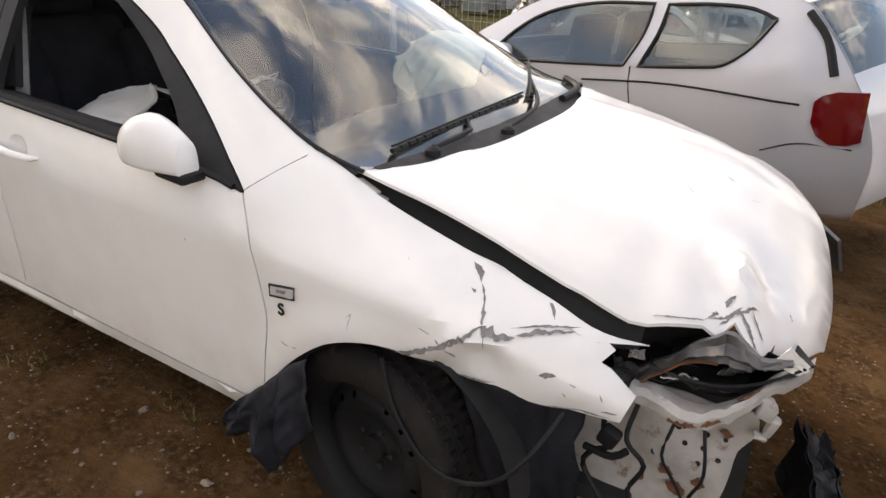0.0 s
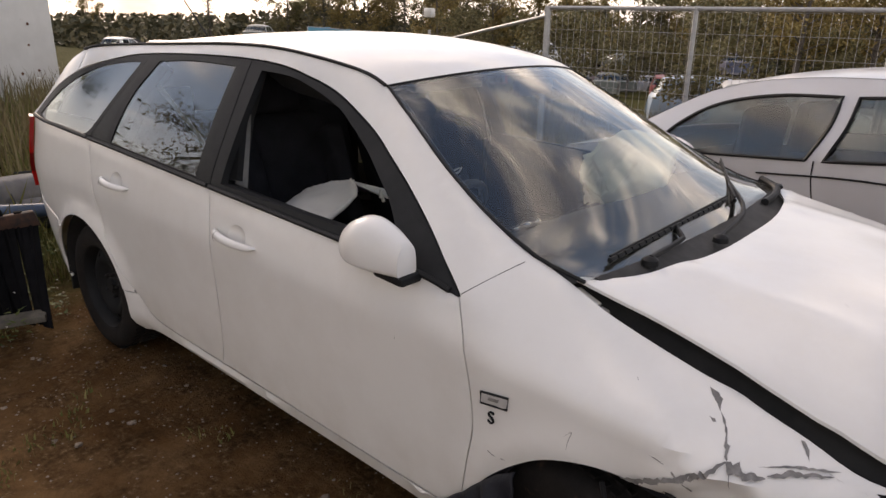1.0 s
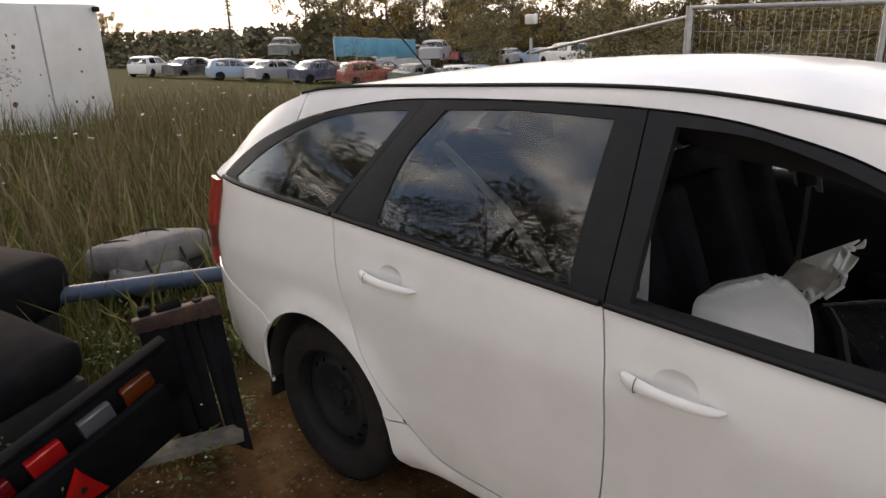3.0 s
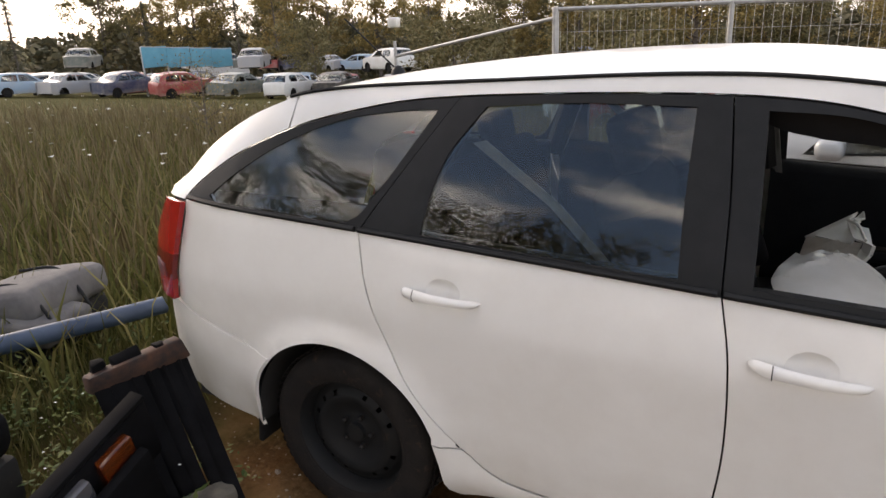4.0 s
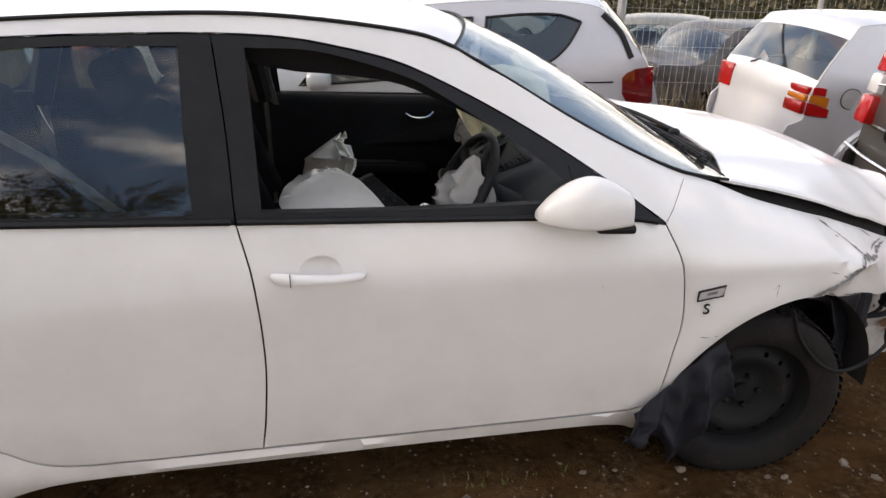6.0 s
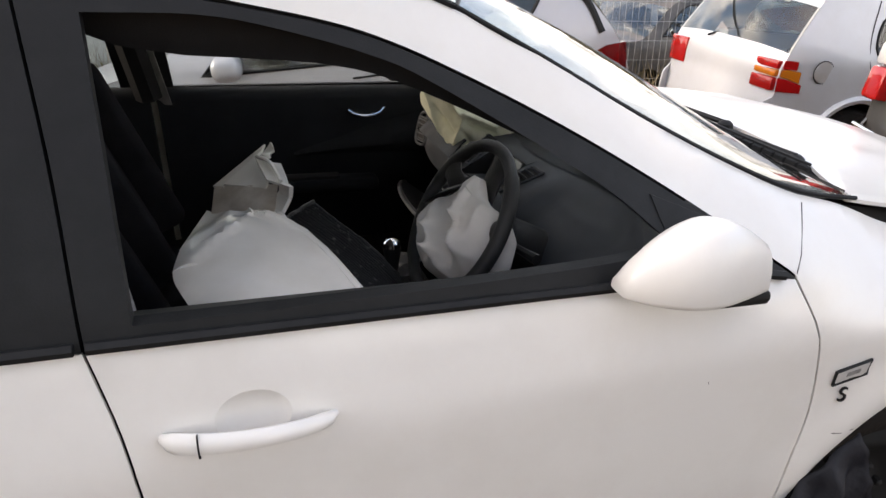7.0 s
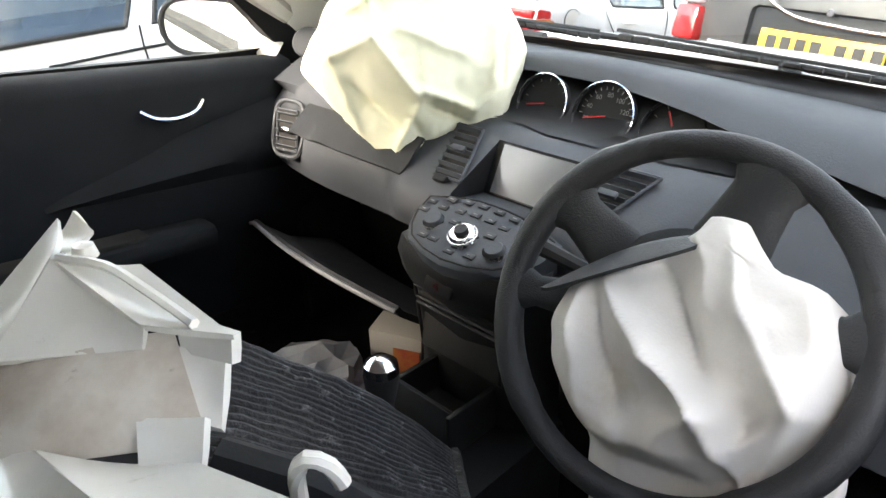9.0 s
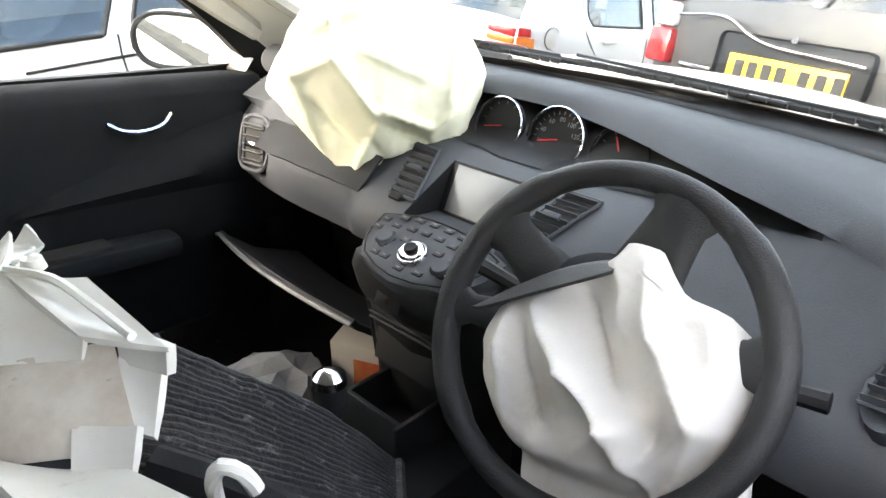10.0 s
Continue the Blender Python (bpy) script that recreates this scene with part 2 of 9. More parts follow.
def sheet(outline, to3, step=0.045, thick=0.012, roll=0.003, holes=()):
    """A pressed panel: the outline in two dimensions is filled, laid on a surface by to3(u, v, depth) and given thickness and rolled edges."""
    P = [(float(p[0]), float(p[1])) for p in outline]
    rings = [P] + [[(float(a), float(b)) for a, b in h] for h in holes]
    pts, edges = [], []
    for r in rings:
        o = len(pts)
        pts += [Vector(p) for p in r]
        edges += [(o + i, o + (i + 1) % len(r)) for i in range(len(r))]
    nb = len(pts)
    A = np.array(P)
    lo, hi = A.min(0), A.max(0)
    B = np.array([tuple(p) for p in pts])
    row = 0
    y = lo[1] + step * 0.5
    while y < hi[1]:
        x = lo[0] + step * (0.5 if row % 2 else 0.25)
        while x < hi[0]:
            if inside((x, y), P) and not any(inside((x, y), h) for h in rings[1:]) and ((B - (x, y)) ** 2).sum(1).min() > (0.5 * step) ** 2:
                pts.append(Vector((x, y)))
            x += step
        y += step * 0.87
        row += 1
    vs, es, fs, ov, oe, of = delaunay_2d_cdt(pts, edges, [], 0, 1e-5)
    keep = []
    for f in fs:
        c = sum((vs[i] for i in f), Vector((0, 0))) / len(f)
        if inside(c, P) and not any(inside(c, h) for h in rings[1:]):
            keep.append(f)
    bm = bmesh.new()
    edge_ids = {i for i, o in enumerate(ov) if any(k < nb for k in o)}
    top = [bm.verts.new(to3(v.x, v.y, roll if i in edge_ids else 0.0)) for i, v in enumerate(vs)]
    bot = [bm.verts.new(to3(v.x, v.y, thick)) for v in vs]
    count = {}
    for f in keep:
        try:
            bm.faces.new([top[i] for i in f])
            bm.faces.new([bot[i] for i in reversed(f)])
        except ValueError:
            continue
        for a, b in zip(f, list(f[1:]) + [f[0]]):
            count[(a, b)] = 1
    for a, b in list(count):
        if (b, a) not in count:
            try:
                bm.faces.new((top[b], top[a], bot[a], bot[b]))
            except ValueError:
                pass
    loose = [v for v in bm.verts if not v.link_faces]
    bmesh.ops.delete(bm, geom=loose, context='VERTS')
    return bm


def lathe(profile, n=48, axis='y', cap=False):
    """A body of revolution from (radius, along) pairs."""
    bm = bmesh.new()
    rings = []
    for r, a in profile:
        ring = []
        for k in range(n):
            t = 2 * math.pi * k / n
            c, s = r * math.cos(t), r * math.sin(t)
            ring.append(bm.verts.new((c, a, s) if axis == 'y' else (c, s, a) if axis == 'z' else (a, c, s)))
        rings.append(ring)
    for p, q in zip(rings, rings[1:]):
        for k in range(n):
            bm.faces.new((p[k], p[(k + 1) % n], q[(k + 1) % n], q[k]))
    if cap:
        bm.faces.new(rings[0])
        bm.faces.new(list(reversed(rings[-1])))
    return bm


def tube(pts, r, n=8, smooth_step=None, bm=None, taper=None, caps=True):
    """A round bar along the points."""
    bm = bm or bmesh.new()
    P = [Vector(p) for p in (spline(pts, smooth_step) if smooth_step else pts)]
    rings = []
    up = Vector((0.13, 0.21, 0.97))
    for i, p in enumerate(P):
        d = (P[min(i + 1, len(P) - 1)] - P[max(i - 1, 0)]).normalized()
        a = d.cross(up)
        if a.length < 0.05:
            a = d.cross(Vector((1, 0, 0)))
        a.normalize()
        b = d.cross(a)
        rr = r * (taper(i / max(1, len(P) - 1)) if taper else 1)
        rings.append([bm.verts.new(p + rr * (math.cos(2 * math.pi * k / n) * a + math.sin(2 * math.pi * k / n) * b)) for k in range(n)])
    for p, q in zip(rings, rings[1:]):
        for k in range(n):
            bm.faces.new((p[k], p[(k + 1) % n], q[(k + 1) % n], q[k]))
    if caps:
        bm.faces.new(rings[0])
        bm.faces.new(list(reversed(rings[-1])))
    return bm


def box(size, at=(0, 0, 0), bevel=0.0, seg=2, rot=(0, 0, 0), bm=None, jig=0.0):
    bm2 = bmesh.new()
    bmesh.ops.create_cube(bm2, size=1.0)
    for v in bm2.verts:
        v.co = Vector((v.co.x * size[0], v.co.y * size[1], v.co.z * size[2]))
        if jig:
            v.co += Vector((random.uniform(-jig, jig), random.uniform(-jig, jig), random.uniform(-jig, jig)))
    if bevel:
        bmesh.ops.bevel(bm2, geom=bm2.edges[:], offset=bevel, segments=seg, affect='EDGES', profile=0.5)
    m = pose(*at, *rot)
    for v in bm2.verts:
        v.co = m @ v.co
    if bm is None:
        return bm2
    me = bpy.data.meshes.new("tmp")
    bm2.to_mesh(me)
    bm2.free()
    bm.from_mesh(me)
    bpy.data.meshes.remove(me)
    return bm


def grid_loft(rows, close=False):
    """A surface through rows of points."""
    bm = bmesh.new()
    V = [[bm.verts.new(p) for p in r] for r in rows]
    for a, b in zip(V, V[1:]):
        n = len(a)
        for k in range(n if close else n - 1):
            bm.faces.new((a[k], a[(k + 1) % n], b[(k + 1) % n], b[k]))
    return bm


def thicken(bm, t):
    bmesh.ops.recalc_face_normals(bm, faces=bm.faces)
    bmesh.ops.solidify(bm, geom=bm.faces[:], thickness=t)
    return bm

# ---------------------------------------------------------------- the white estate car: its shape
# x runs forward with the front axle at 0, y to the car's left, z up.
belt = curve_at([(-3.7, 1.06), (-3.31, 1.048), (-2.59, 1.018), (-1.59, 0.970), (-0.65, 0.922), (-0.43, 0.893), (-0.1, 0.86), (0.7, 0.8)])
rail = curve_at([(-3.75, 0.80), (-3.60, 0.985), (-3.49, 1.090), (-3.30, 1.217), (-3.07, 1.335), (-2.92, 1.388), (-2.73, 1.412), (-2.26, 1.432), (-1.78, 1.448), (-1.46, 1.440), (-1.13, 1.396), (-0.99, 1.352), (-0.83, 1.265), (-0.65, 1.158), (-0.45, 1.055), (-0.30, 0.992), (-0.15, 0.965), (0.2, 0.9)])
rail_y = curve_at([(-3.7, 0.66), (-3.4, 0.695), (-3.2, 0.685), (-2.9, 0.655), (-2.6, 0.595), (-2.0, 0.575), (-1.4, 0.56), (-1.0, 0.54), (-0.83, 0.585), (-0.65, 0.634), (-0.45, 0.670), (-0.30, 0.684), (-0.15, 0.69), (0.3, 0.7)])
frame_top = curve_at([(-3.33, 1.045), (-3.28, 1.10), (-3.12, 1.20), (-2.89, 1.295), (-2.69, 1.345), (-2.46, 1.379), (-2.08, 1.397), (-1.70, 1.400), (-1.465, 1.388), (-1.306, 1.360), (-1.144, 1.316), (-0.973, 1.237), (-0.794, 1.139), (-0.605, 1.020), (-0.43, 0.897)])
fend_z = curve_at([(-0.45, 1.055), (-0.30, 0.990), (-0.209, 0.963), (-0.08, 0.906), (0.09, 0.853), (0.24, 0.808), (0.353, 0.770), (0.464, 0.730), (0.552, 0.703), (0.62, 0.67)])
fend_y = curve_at([(-0.45, 0.670), (-0.30, 0.686), (-0.15, 0.698), (0.0, 0.700), (0.46, 0.70), (0.62, 0.67)])
crease = curve_at([(-0.1, 0.60), (0.05, 0.637), (0.122, 0.662), (0.185, 0.699), (0.249, 0.748), (0.318, 0.732), (0.414, 0.737), (0.62, 0.70)])


def smooth01(t):
    t = min(1.0, max(0.0, t))
    return t * t * (3 - 2 * t)


def flank(z):
    return float(np.interp(z, (0.15, 0.20, 0.26, 0.32, 0.45, 0.62, 0.785), (0.80, 0.825, 0.845, 0.842, 0.852, 0.864, 0.871)))


def half(x, z, whole=True):
    """Half the car's width at a place on its flank."""
    zb = belt(x)
    if z <= zb:
        b = flank(z) if z < 0.785 else 0.871 - 0.039 * ((z - 0.785) / (zb - 0.785)) ** 1.15
    else:
        u = (z - zb) / max(0.02, rail(x) - zb)
        b = 0.832 + (rail_y(x) - 0.832) * min(1.25, u) ** 1.18
    if x > -0.43:
        zt, yt = fend_z(x), fend_y(x)
        zs = min(0.76, zt - 0.09)
        w = flank(z) if z < zs else flank(zs) + (yt - flank(zs)) * min(1.2, (z - zs) / (zt - zs)) ** 1.35
        b += (w - b) * smooth01((x + 0.43) / 0.20)
        b -= 0.05 * max(0.0, (x + 0.15) / 0.75) ** 2
    if x < -2.95:
        b -= 0.20 * max(0.0, (-2.95 - x) / 0.72) ** 2.6
    for xw in (0.0, -2.69):
        r = math.hypot(x - xw, z - (0.30 if xw < -1 else 0.272))
        if z > 0.2:
            b += 0.030 * math.exp(-((r - 0.362) / 0.045) ** 2) if xw < -1 else 0.018 * math.exp(-((r - 0.362) / 0.060) ** 2) * smooth01((0.12 - x) / 0.2)
    if whole and x > 0.0:
        # the crushed lower flap, folded in below the cracked crease
        k = smooth01((x - 0.03) / 0.16)
        fold = crease(x) - z
        b += k * 0.010 * math.exp(-(fold / 0.020) ** 2)
        b -= k * 0.034 * smooth01(fold / 0.075)
        b -= 0.055 * smooth01((x - 0.34) / 0.22) * smooth01((0.80 - z) / 0.2)
        low = smooth01((fold + 0.01) / 0.05)
        b += k * low * (0.016 * (1 - abs(math.sin(13.0 * x + 9.0 * z + 0.4))) - 0.010 * (1 - abs(math.sin(8.0 * x - 17.0 * z))) ** 3)
        n = noise.noise(Vector((x * 5.5, 2.0, z * 7.0)))
        b += k * 0.018 * (abs(n) - 0.2)
        b -= 0.014 * math.exp(-((x - 0.19) / 0.05) ** 2 - ((z - 0.80) / 0.04) ** 2)
    return b


def on_flank(side):
    """Lays (x, z) on the flank, depth metres in."""
    return lambda x, z, d=0.0: Vector((x, side * (half(x, z, side < 0) - d), z))


wagon = thing("estate_car", "crashed white estate car with missing front bumper standing on bare earth", "car")

A_SEAM = [(-0.43, 0.893), (-0.380, 0.78), (-0.350, 0.60), (-0.365, 0.47), (-0.388, 0.31)]
B_SEAM = [(-1.59, 0.970), (-1.560, 0.81), (-1.553, 0.59), (-1.570, 0.40), (-1.588, 0.288)]
C_SEAM = [(-2.588, 1.018), (-2.555, 0.851), (-2.465, 0.648), (-2.352, 0.487), (-2.265, 0.383)]
G = 0.0024


def shift(pts, dx, dz=0.0):
    return [(x + dx, z + dz) for x, z in pts]


def arch(xw, a0, a1, r=0.36, n=14):
    return [(xw + r * math.cos(radians(a0 + (a1 - a0) * i / n)), 0.30 + r * math.sin(radians(a0 + (a1 - a0) * i / n))) for i in range(n + 1)]


def ellipse(cx, cz, a, b, n=20, tilt=0.0):
    c, s = math.cos(tilt), math.sin(tilt)
    return [(cx + a * math.cos(t) * c - b * math.sin(t) * s, cz + a * math.cos(t) * s + b * math.sin(t) * c) for t in (2 * math.pi * i / n for i in range(n))]


def belt_run(x0, x1, lift=0.0, n=14):
    return [(x0 + (x1 - x0) * i / n, belt(x0 + (x1 - x0) * i / n) + lift) for i in range(n + 1)]


def top_run(x0, x1, lift=0.0, n=16):
    return [(x0 + (x1 - x0) * i / n, frame_top(x0 + (x1 - x0) * i / n) + lift) for i in range(n + 1)]


def rail_run(x0, x1, lift=0.0, n=20):
    return [(x0 + (x1 - x0) * i / n, rail(x0 + (x1 - x0) * i / n) + lift) for i in range(n + 1)]


CUPS = {"front": (-1.392, 0.842), "rear": (-2.302, 0.880)}


def door_handle(parent, side, cx, cz, slope):
    """A fixed pull bar over a round finger recess."""
    P = on_flank(side)
    cup = []
    for k in range(7):
        r = k / 6
        cup.append([P(cx + 0.0530 * r * math.cos(a), cz + 0.0390 * r * math.sin(a), 0.0024 + 0.015 * (1 - r ** 2.2)) for a in (2 * math.pi * i / 24 for i in range(24))])
    part("finger_recess", grid_loft(cup, close=True), WHITE, parent)
    bar = []
    for i in range(25):
        t = i / 24
        x = cx - 0.128 + 0.245 * t
        z = cz - 0.010 + slope * (x - cx)
        out = -0.004 + 0.036 * math.sin(math.pi * min(1, max(0, t))) ** 0.45
        hh = 0.0165 - 0.006 * t if 0 < i < 24 else 0.004
        hh *= min(1, 0.45 + 6 * min(t, 1 - t))
        row = []
        for k in range(10):
            a = 2 * math.pi * k / 10
            row.append(P(x, z + hh * math.cos(a), -(out + 0.010 * math.sin(a))))
        bar.append(row)
    bm = grid_loft(bar, close=True)
    bm.faces.new(bm.verts[:10])
    bm.faces.new(list(reversed(bm.verts[-10:])))
    h = part("door_handle", bm, WHITE, parent)
    ring = []
    for x0 in (cx - 0.077, cx - 0.0745):
        ring.append([P(x0, cz - 0.010 + slope * (x0 - cx) + 0.0165 * math.cos(a), -(0.030 + 0.0105 * math.sin(a))) for a in (2 * math.pi * k / 14 for k in range(14))])
    part("handle_joint", grid_loft(ring, close=True), TRIM, h)


def side_panels(side):
    P = on_flank(side)
    right = side < 0
    # front wing
    rail_edge = rail_run(-0.32, -2.895, -0.006, 44) + [(-2.905, frame_top(-2.905) + 0.004)]
    pillar_edge = top_run(-2.905, -0.437, 0.004, 34) + [(-0.43 + G, 0.897)]
    if right:
        top = [(0.552, 0.703), (0.464, 0.730), (0.353, 0.770), (0.24, 0.808), (0.09, 0.853), (-0.08, 0.906), (-0.209, 0.960), (-0.32, rail(-0.32) - 0.006)]
        nose = [(0.545, 0.573), (0.561, 0.627), (0.520, 0.660), (0.480, 0.687), (0.497, 0.703), (0.479, 0.717), (0.552, 0.703)]
        low = [(-0.385 + G, 0.262), (-0.372, 0.315), (-0.345, 0.385), (-0.277, 0.473), (-0.179, 0.560), (-0.103, 0.606), (-0.023, 0.632), (0.064, 0.637), (0.129, 0.625), (0.201, 0.607), (0.289, 0.612), (0.365, 0.589), (0.411, 0.584), (0.475, 0.579), (0.545, 0.573)]
        wing = closed(top, rail_edge, pillar_edge, shift(A_SEAM, G), [(-0.388 + G, 0.31), (-0.385 + G, 0.262)], low, *[nose[i:i + 2] for i in range(6)], step=0.028)
    else:
        top = [(0.56, 0.703), (0.464, 0.730), (0.353, 0.770), (0.24, 0.808), (0.09, 0.853), (-0.08, 0.906), (-0.209, 0.960), (-0.32, rail(-0.32) - 0.006)]
        wing = closed(top, rail_edge, pillar_edge, shift(A_SEAM, G), [(-0.388 + G, 0.31), (-0.36, 0.29)], arch(0.0, 176, 22, n=18), [(0.34, 0.44), (0.50, 0.62), (0.56, 0.703)], step=0.04)
    part("front_wing", sheet(wing, P, step=0.03 if right else 0.05, thick=0.008), WHITE, wagon, "crumpled white front wing with cracked paint running into the roof rail" if right else "")
    part("wing_seam", tube([P(x, z, -0.0004) for x, z in ((-0.428, 0.902), (-0.40, 0.925), (-0.36, 0.957), (-0.325, 0.983))], 0.0009, 5), TRIM, wagon)
    # doors
    for name, x0, x1, cup in (("front", None, None, CUPS["front"]), ("rear", None, None, CUPS["rear"])):
        cx, cz = cup
        hole = ellipse(cx, cz, 0.052, 0.038, 24)
        if name == "front":
            o = closed(belt_run(-1.59 + G, -0.43 - G, -0.002), shift(A_SEAM, -G), [(-0.39 - G, 0.305), (-0.45, 0.285), (-0.6, 0.279), (-1.59 + G, 0.293)], shift(B_SEAM[::-1], G), step=0.035)
        else:
            o = closed(belt_run(-2.588 + G, -1.59 - G, -0.002), shift(B_SEAM, -G), [(-1.59 - G, 0.292), (-1.9, 0.296), (-2.14, 0.312), (-2.265 + G, 0.386)], shift(C_SEAM[::-1], G), step=0.035)
        door = part(name + "_door", sheet(o, P, step=0.036, thick=0.010, holes=[hole]), WHITE, wagon)
        door_handle(door, side, cx, cz, -0.045 if name == "front" else -0.03)
        # black window frame
        if name == "front":
            win = closed([(-1.528, belt(-1.528) + 0.027), (-1.2, belt(-1.2) + 0.030), (-0.78, belt(-0.78) + 0.042), (-0.685, belt(-0.685) + 0.062)], [(-0.685, belt(-0.685) + 0.062), (-0.80, 1.085), (-1.05, 1.243), (-1.155, 1.293), (-1.30, 1.338), (-1.40, 1.358), (-1.545, 1.366)], [(-1.545, 1.366), (-1.535, 1.18), (-1.528, belt(-1.528) + 0.027)], step=0.03)
            if not right:
                win = closed([(-1.528, belt(-1.528) + 0.027), (-1.2, belt(-1.2) + 0.030), (-0.72, belt(-0.72) + 0.036), (-0.61, belt(-0.61) + 0.050)], [(-0.61, belt(-0.61) + 0.050), (-0.80, 1.118), (-1.05, 1.260), (-1.155, 1.302), (-1.30, 1.342), (-1.40, 1.360), (-1.545, 1.368)], [(-1.545, 1.366), (-1.535, 1.18), (-1.528, belt(-1.528) + 0.027)], step=0.03)
            o = closed(belt_run(-1.59 + G, -0.435), top_run(-0.435, -1.625 + G, -0.002, 26), [(-1.625 + G, 1.398), (-1.60 + G, 1.18), (-1.59 + G, 0.972)], step=0.03)
        else:
            win = closed([(-1.69, belt(-1.69) + 0.022), (-1.70, 1.18), (-1.705, 1.372)], [(-1.705, 1.372), (-2.0, 1.376), (-2.262, 1.362)], [(-2.262, 1.362), (-2.345, 1.24), (-2.375, 1.12), (-2.385, belt(-2.385) + 0.020)], [(-2.385, belt(-2.385) + 0.020), (-2.05, belt(-2.05) + 0.020), (-1.69, belt(-1.69) + 0.022)], step=0.03)
            o = closed(belt_run(-2.588 + G, -1.59 - G), [(-1.59 - G, 0.972), (-1.60 - G, 1.18), (-1.625 - G, 1.398)], top_run(-1.625 - G, -2.35, -0.002), [(-2.35, 1.385), (-2.47, 1.20), (-2.588 + G, 1.02)], step=0.03)
        part("window_frame", sheet(o, P, step=0.05, thick=0.03, holes=[win], roll=0.002), TRIM, door)
        if not (right and name == "front"):
            g = part("window_pane", sheet(win, lambda x, z, d=0.0: P(x, z, d + 0.006), step=0.08, thick=0.004, roll=0.0), TINT if name == "rear" else GLASS, door, "dark tinted side window" if name == "rear" else "")
            g.visible_shadow = False
        # ledge rubber along the belt
        run = belt_run(-1.585 if name == "front" else -2.585, -0.46 if name == "front" else -1.60, 0.008, 24)
        part("belt_strip", tube([P(x, z, -0.003) for x, z in run], 0.009, 6), TRIM, door)
    # quarter window
    o = closed([(-2.588 - G, 1.02), (-2.47 - G, 1.20), (-2.35 - G, 1.384)], top_run(-2.35 - G, -3.325, -0.002), belt_run(-3.325, -2.588 - G, 0.0), step=0.03)
    win = closed([(-2.41, 1.352), (-2.56, 1.343), (-2.75, 1.312), (-2.95, 1.232), (-3.10, 1.145), (-3.20, 1.072)], [(-3.20, 1.072), (-3.17, 1.056), (-2.95, 1.048), (-2.66, 1.036)], [(-2.66, 1.036), (-2.60, 1.06), (-2.52, 1.17), (-2.41, 1.352)], step=0.03)
    q = part("quarter_window", sheet(o, P, step=0.05, thick=0.02, holes=[win], roll=0.002), TRIM, wagon)
    g = part("window_pane", sheet(win, lambda x, z, d=0.0: P(x, z, d + 0.005), step=0.08, thick=0.004, roll=0.0), TINT, q)
    g.visible_shadow = False
    part("belt_strip", tube([P(x, z, -0.003) for x, z in belt_run(-3.31, -2.60, 0.008, 20)], 0.009, 6), TRIM, q)
    # tail pillar and rear quarter
    o = closed([(-2.903, rail(-2.903) - 0.004), (-3.1, rail(-3.1) - 0.004), (-3.3, rail(-3.3) - 0.004), (-3.44, rail(-3.44) - 0.004), (-3.475, rail(-3.475) - 0.006)], [(-3.475, rail(-3.475) - 0.006), (-3.44, 1.050), (-3.335, 1.046)], [(-3.335, 1.046), (-3.28, 1.105), (-3.12, 1.205), (-2.913, frame_top(-2.913) + 0.004)], step=0.035)
    part("tail_pillar", sheet(o, P, step=0.04, thick=0.02), WHITE, wagon)
    ra = arch(-2.69, 18, 143, n=16)
    o = closed(belt_run(-3.325, -2.588 - G, -0.002), shift(C_SEAM, -G), [(-2.265 - G, 0.386), (-2.352, 0.388)], ra, [ra[-1], (-3.085, 0.583), (-3.25, 0.618), (-3.443, 0.655)], [(-3.443, 0.655), (-3.38, 0.85), (-3.330, 1.0), (-3.325, 1.046)], step=0.032)
    part("rear_wing", sheet(o, P, step=0.036, thick=0.010), WHITE, wagon)
    # sill
    o = closed([(-2.352, 0.382), (-2.265, 0.378)], [(-2.265, 0.378), (-2.14, 0.303), (-1.9, 0.288), (-1.59, 0.283), (-0.6, 0.270), (-0.45, 0.276), (-0.395, 0.302)], [(-0.395, 0.302), (-0.40, 0.22), (-0.432, 0.172)], [(-0.432, 0.172), (-0.53, 0.213), (-0.9, 0.228), (-1.59, 0.236), (-2.09, 0.240), (-2.30, 0.196)], [(-2.30, 0.196), (-2.325, 0.29), (-2.352, 0.382)], step=0.03)
    part("sill", sheet(o, P, step=0.04, thick=0.06, roll=0.006), WHITE, wagon, "white sill splashed with dried mud")
    # tail lamp, wrapping the corner in stacked lenses
    lamp = None
    for z0, z1, m in ((0.662, 0.745, RED), (0.746, 0.845, REDDEEP), (0.846, 0.905, RED), (0.906, 1.040, RED)):
        rows = []
        for i in range(6):
            z = z0 + (z1 - z0) * i / 5
            xf = -3.443 + (z - 0.655) * 0.325 - 0.004
            rows.append([P(xf - (0.15 - 0.05 * i / 5 * (z0 > 0.9)) * (k / 10), z, -0.004 * math.sin(math.pi * k / 10) - 0.002) for k in range(11)])
        ob = part("lamp_lens" if lamp else "tail_lamp", thicken(grid_loft(rows), -0.02), m, lamp or wagon, "" if lamp else "tall red tail lamp wrapping the rear corner")
        lamp = lamp or ob
    # wheel house liners
    for xw in (0.0, -2.69):
        rows = []
        for k in range(25):
            a = radians(-5 + 190 * k / 24)
            rows.append([Vector((xw + 0.365 * math.cos(a), side * y, 0.30 + 0.365 * math.sin(a))) for y in (0.845, 0.7, 0.55)])
        part("wheel_house", grid_loft(rows), UNDER, wagon)
        part("wheel_house", lathe([(0.365, side * 0.55), (0.01, side * 0.55)], 24), UNDER, wagon).location = (xw, 0, 0.30)
    # mirror
    for_mirror(side)


